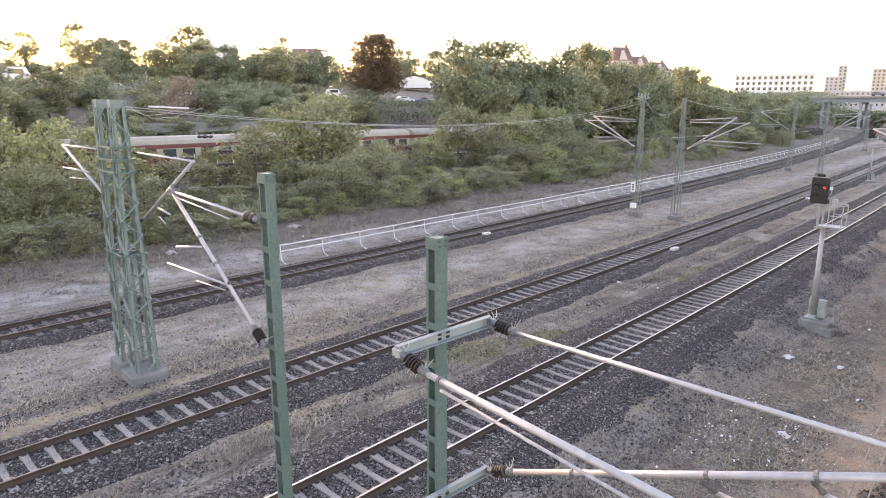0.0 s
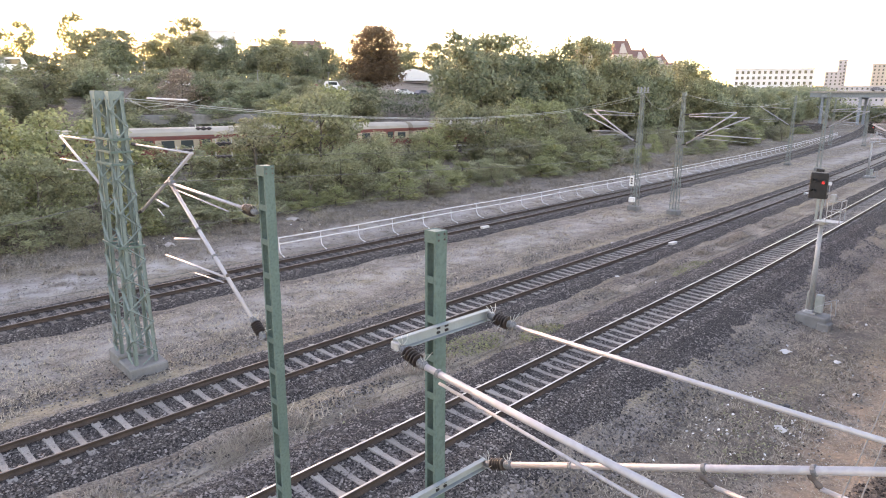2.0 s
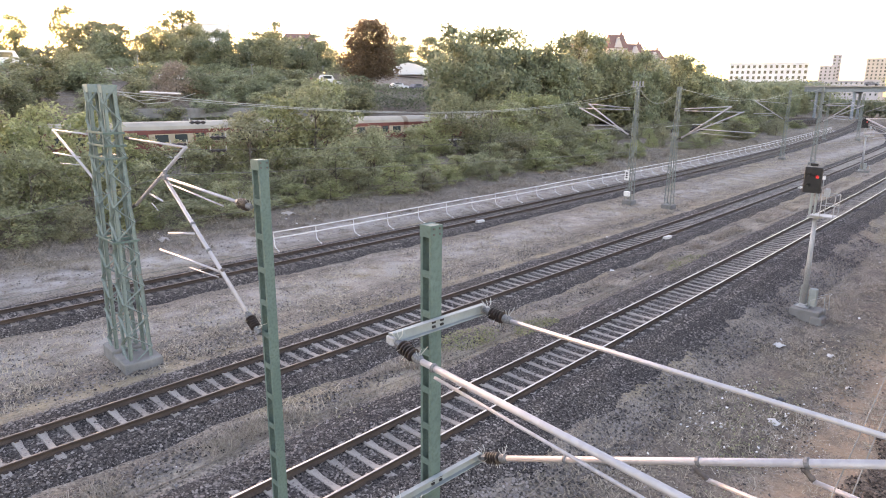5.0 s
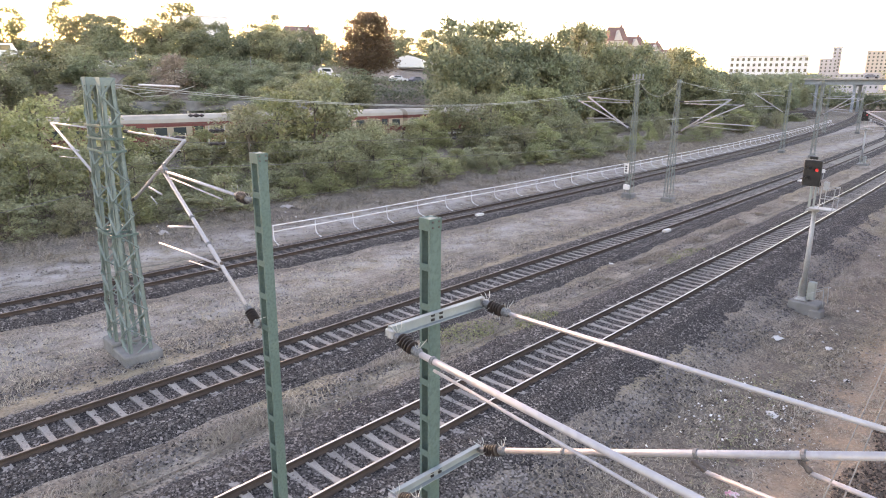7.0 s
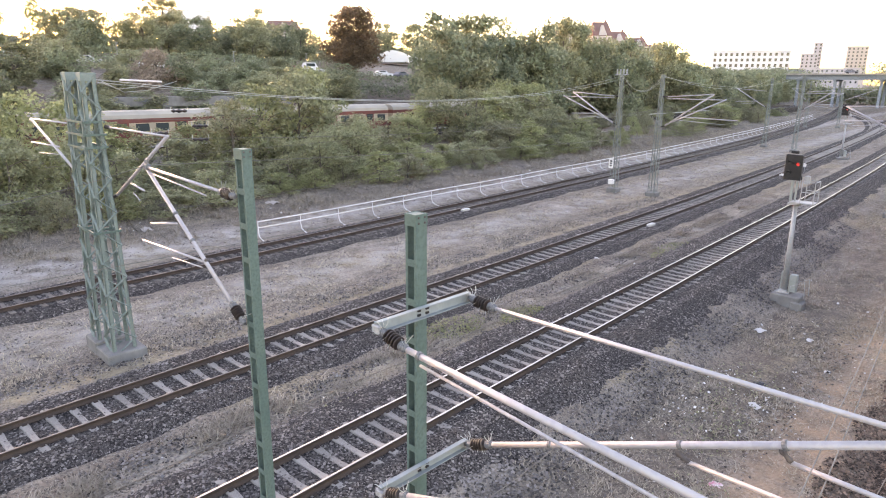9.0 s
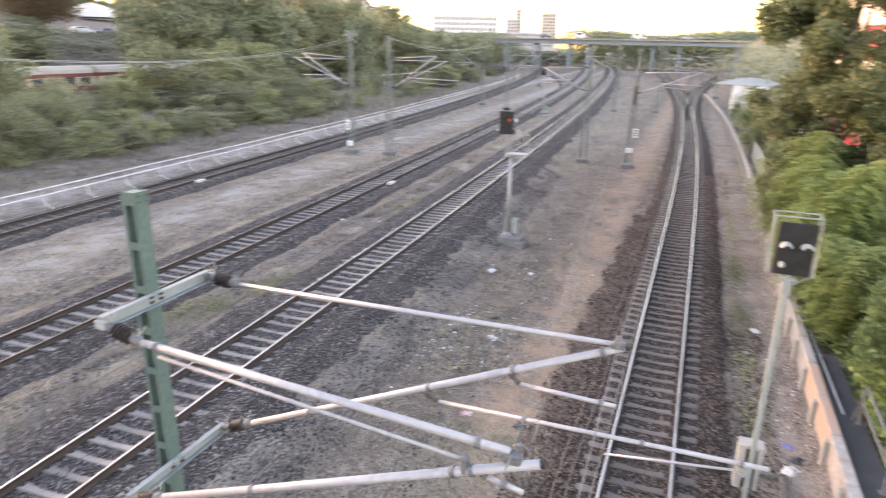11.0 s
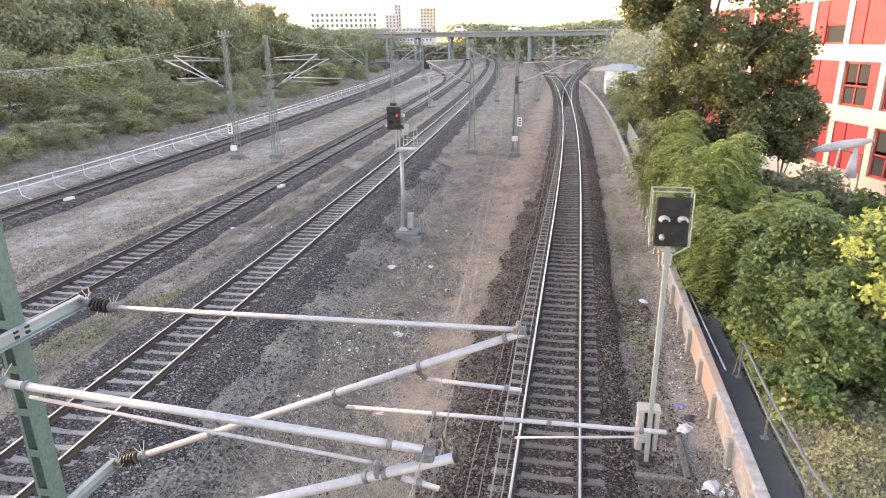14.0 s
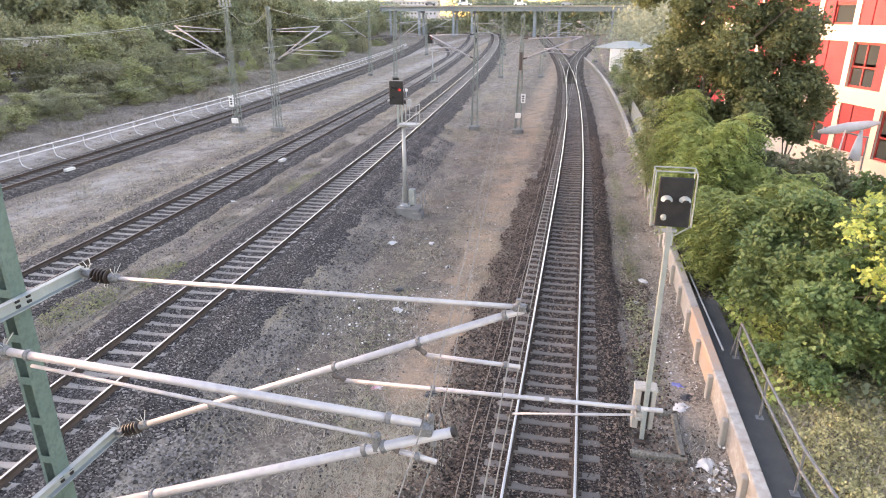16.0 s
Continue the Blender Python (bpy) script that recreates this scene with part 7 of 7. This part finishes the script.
rubble(5000, x_t3, 2.6, x_t4, -2.4, 3, 60, 0.035, STONE, "small dark stones strewn in the ditch")
rubble(9000, x_t3, 3.0, x_t3, 4.3, 3, 50, 0.055, STONE, "ballast stones rolled to the edge of the ditch")
rubble(5000, x_t2, -4.2, x_t2, -2.9, -4, 50, 0.055, STONE, "ballast stones rolled off the track bed")
rubble(5000, x_t2, 2.7, x_t2, 3.7, -4, 50, 0.055, STONE, "ballast stones rolled off the track bed")
rubble(12000, x_t1, 2.6, x_t2, -2.4, -5, 70, 0.045, STONE, "small stones strewn over dry ground")
rubble(9000, x_t1, -14, x_t1, -2.6, -5, 70, 0.05, STONE, "small stones strewn over dry ground")
rubble(5000, x_t2, 2.4, x_t3, -2.4, -2, 60, 0.04, STONE, "small stones between two tracks")
rubble(5000, x_t4, 2.2, zero, 4.0, 6, 60, 0.035, STONE_RUST, "small stones beside the wall")


def litter_bits(n, x0, x1, y0, y1, label, material, size=0.07):
    """Scraps that gather in a few loose heaps, the rest strewn thinly."""
    k = 7
    cx, cy = rng.uniform(x0, x1, k), rng.uniform(y0, y1, k)
    w = rng.integers(0, k, n)
    heap = rng.random(n) < 0.7
    x = np.where(heap, cx[w] + rng.normal(0, (x1 - x0) * 0.13, n), rng.uniform(x0, x1, n))
    y = np.where(heap, cy[w] + rng.normal(0, (y1 - y0) * 0.06, n), rng.uniform(y0, y1, n))
    x = np.clip(x, x0, x1)
    p = np.stack([x, y, land(x, y) + 0.03], -1)
    V, F = leaves(p, size * rng.uniform(0.35, 1.5, n), up=1.2)
    tagged(new("litter", np_mesh("litter", V, F, material)), label, "litter", kind="stuff")


PAPER = mat("white paper and plastic", (0.42, 0.41, 0.40), 0.7, island=0.75)
PAPER2 = mat("brown and grey scraps", (0.30, 0.27, 0.25), 0.8, island=0.5)
litter_bits(420, -7.6, -4.2, 13, 24, "white litter scraps in the ditch", PAPER)
litter_bits(150, -8.5, -3.6, 24, 45, "white litter scraps in the ditch", PAPER, 0.09)
litter_bits(420, 2.6, 4.1, 8, 30, "white litter scraps beside the wall", PAPER)
litter_bits(240, 3.0, 4.1, 9, 14, "torn white plastic beside the wall", PAPER, 0.11)
litter_bits(1500, 2.3, 4.15, 8, 40, "brown leaf and paper scraps beside the wall", PAPER2, 0.06)
litter_bits(90, -29, -20, 0, 50, "pale litter scraps on dry ground", PAPER, 0.08)
litter_bits(60, -16.2, -13.2, 4, 50, "pale litter scraps between tracks", PAPER, 0.07)
litter_bits(90, -45, -35, 5, 60, "pale litter scraps below the shrubs", PAPER, 0.12)
litter_bits(260, -62, -45, 5, 80, "pale litter caught among the shrubs", PAPER, 0.16)


def crumpled(x, y, s, material, label, name="plastic_bag", z=None):
    """A crumpled sheet or bag."""
    n = 9
    u, v = np.meshgrid(np.linspace(-1, 1, n), np.linspace(-1, 1, n))
    r = np.sqrt(u * u + v * v)
    k = rng.uniform(0, 9)
    zz = np.maximum(0, (1 - r * r * 0.6)) * 0.35 + 0.14 * np.sin(u * 5 + k) * np.cos(v * 4 + k) + rng.normal(0, 0.05, u.shape)
    V = np.stack([u * s + 0.15 * s * np.sin(v * 3 + k), v * s * 0.8 + 0.1 * s * np.sin(u * 4 + k), np.maximum(zz, 0.01) * s], -1).reshape(-1, 3)
    i = np.arange(n * n).reshape(n, n)
    F = np.stack([i[:-1, :-1], i[:-1, 1:], i[1:, 1:], i[1:, :-1]], -1).reshape(-1, 4)
    ob = new(name, np_mesh(name, V, F, material))
    ob.matrix_world = pose(x, y, (zg(x, y) if z is None else z) + 0.01, 0, 0, rng.uniform(0, 360))
    tagged(ob, label, "litter", "scattered litter")


BAGBLUE = mat("blue bag", (0.10, 0.11, 0.30), 0.6, vary=(0.2, 0.2, 0.4), scale=6)
BAGDARK = mat("black bag", (0.03, 0.03, 0.035), 0.5)
PINK = mat("pink scrap", (0.5, 0.2, 0.25), 0.7, vary=(0.65, 0.6, 0.6), scale=8)
for x, y, s, m, lab in ((3.35, 16.6, 0.16, BAGBLUE, "crumpled blue bag beside the wall"), (3.5, 16.0, 0.2, BAGDARK, "crumpled black bag beside the wall"), (3.3, 15.5, 0.24, PAPER, "crumpled white plastic sheet"), (3.55, 13.2, 0.22, PAPER, "crumpled white plastic sheet"), (3.5, 11.6, 0.22, PAPER, "torn white plastic bag"), (3.6, 11.0, 0.18, PAPER, "torn white plastic bag"),
                        (3.0, 24.2, 0.2, PAPER, "crumpled white plastic bag"), (2.6, 22.2, 0.12, PAPER, "white paper scrap on bare ground"), (-7.9, 26.4, 0.22, PAPER, "white plastic bag in the ditch"), (-5.8, 19.9, 0.2, PAPER, "white plastic bag in the ditch"), (-6.2, 21.6, 0.18, BAGDARK, "black plastic scrap in the ditch"), (-5.0, 15.0, 0.16, PINK, "pink and white scrap in the ditch"),
                        (-6.2, 27.0, 0.15, PAPER, "white paper scrap in the ditch"), (-4.9, 24.5, 0.12, PAPER, "white paper scrap in the ditch"), (-17.5, 29.3, 0.16, PAPER, "white paper scrap between tracks"), (-3.4, 14.9, 0.2, BAGDARK, "dark rag on dry grass"), (-40, 14, 0.4, PAPER2, "grey stone slab below the shrubs"), (-42, 24, 0.45, PAPER2, "grey stone slab below the shrubs")):
    crumpled(x, y, s, m, lab)

# cables, point machine, boxes on the tracks
CABLE = mat("dusty brown cable", (0.15, 0.125, 0.105), 0.85, vary=(0.21, 0.18, 0.155), scale=1.5)
solid("trackside_cable", MB().path([(x_t3(y) + 3.4 + 0.12 * math.sin(y * 0.7), y, zg(float(x_t3(y)) + 3.4, y) + 0.03) for y in np.arange(4, 90, 1.0)], 0.012, 5), CABLE, "thin pale cable duct along the ditch edge", "cable duct")
solid("trackside_cable", MB().path([(x_t3(y) - 2.95 + 0.1 * math.sin(y * 0.5), y, zg(float(x_t3(y)) - 2.95, y) + 0.02) for y in np.arange(0, 70, 1.0)], 0.02, 5), CABLE, "thin cable lying between the tracks", "cable")


def rail_box(fx, y, off, z, label):
    x = float(fx(y)) + off
    e = thing("track_magnet", (x, y, z - 0.14), label, "track magnet", "track magnets")
    part("casing", MB().box((0, 0, 0.08), (0.28, 0.75, 0.16), bevel=0.03), PAPER, e)
    part("bracket", MB().box((-0.2, 0, 0.0), (0.25, 0.2, 0.05)), RUST, e)


rail_box(x_t2, 38.4, 1.1, Z2, "pale track magnet beside a rail")
rail_box(x_t1, 33.6, 1.1, Z1, "pale track magnet beside a far rail")
rail_box(x_t2, 70.0, 1.1, Z2, "pale track magnet beside a rail")
for d in (-1.45, -1.75):
    solid("track_cable", MB().path([(float(x_t4(y)) + d + 0.03 * math.sin(y * 0.8), y, Z4 - 0.14) for y in np.arange(4, 60, 0.8)], 0.014, 5), CABLE, "thin brown cable lying along the sleeper ends", "cable", "cables along the track")


# ---- tracks, with their sleepers piece by piece ----
track(x_t4, Z4, 1, 330, "single track with brown concrete sleepers and polished rails", SLEEPER_DARK, RAILTOP)
track(x_t3, Z3, -8, 330, "railway track with pale concrete sleepers and worn rails", SLEEPER, RAILTOP, 95)
track(x_t2, Z2, -10, 330, "railway track with pale concrete sleepers and brown rails", SLEEPER, RAILTOP_RUST, 90)
track(x_t1, Z1, -10, 330, "far railway track with weathered sleepers and dark rails", SLEEPER_DARK, RAILTOP_RUST, 80)
track(x_br, Z4, 100, 330, "track that branches off at a turnout", SLEEPER_DARK, RAILTOP, 0)
track(x_cross, Z2, 145, 290, "crossover track between two lines", SLEEPER, RAILTOP_RUST, 0)
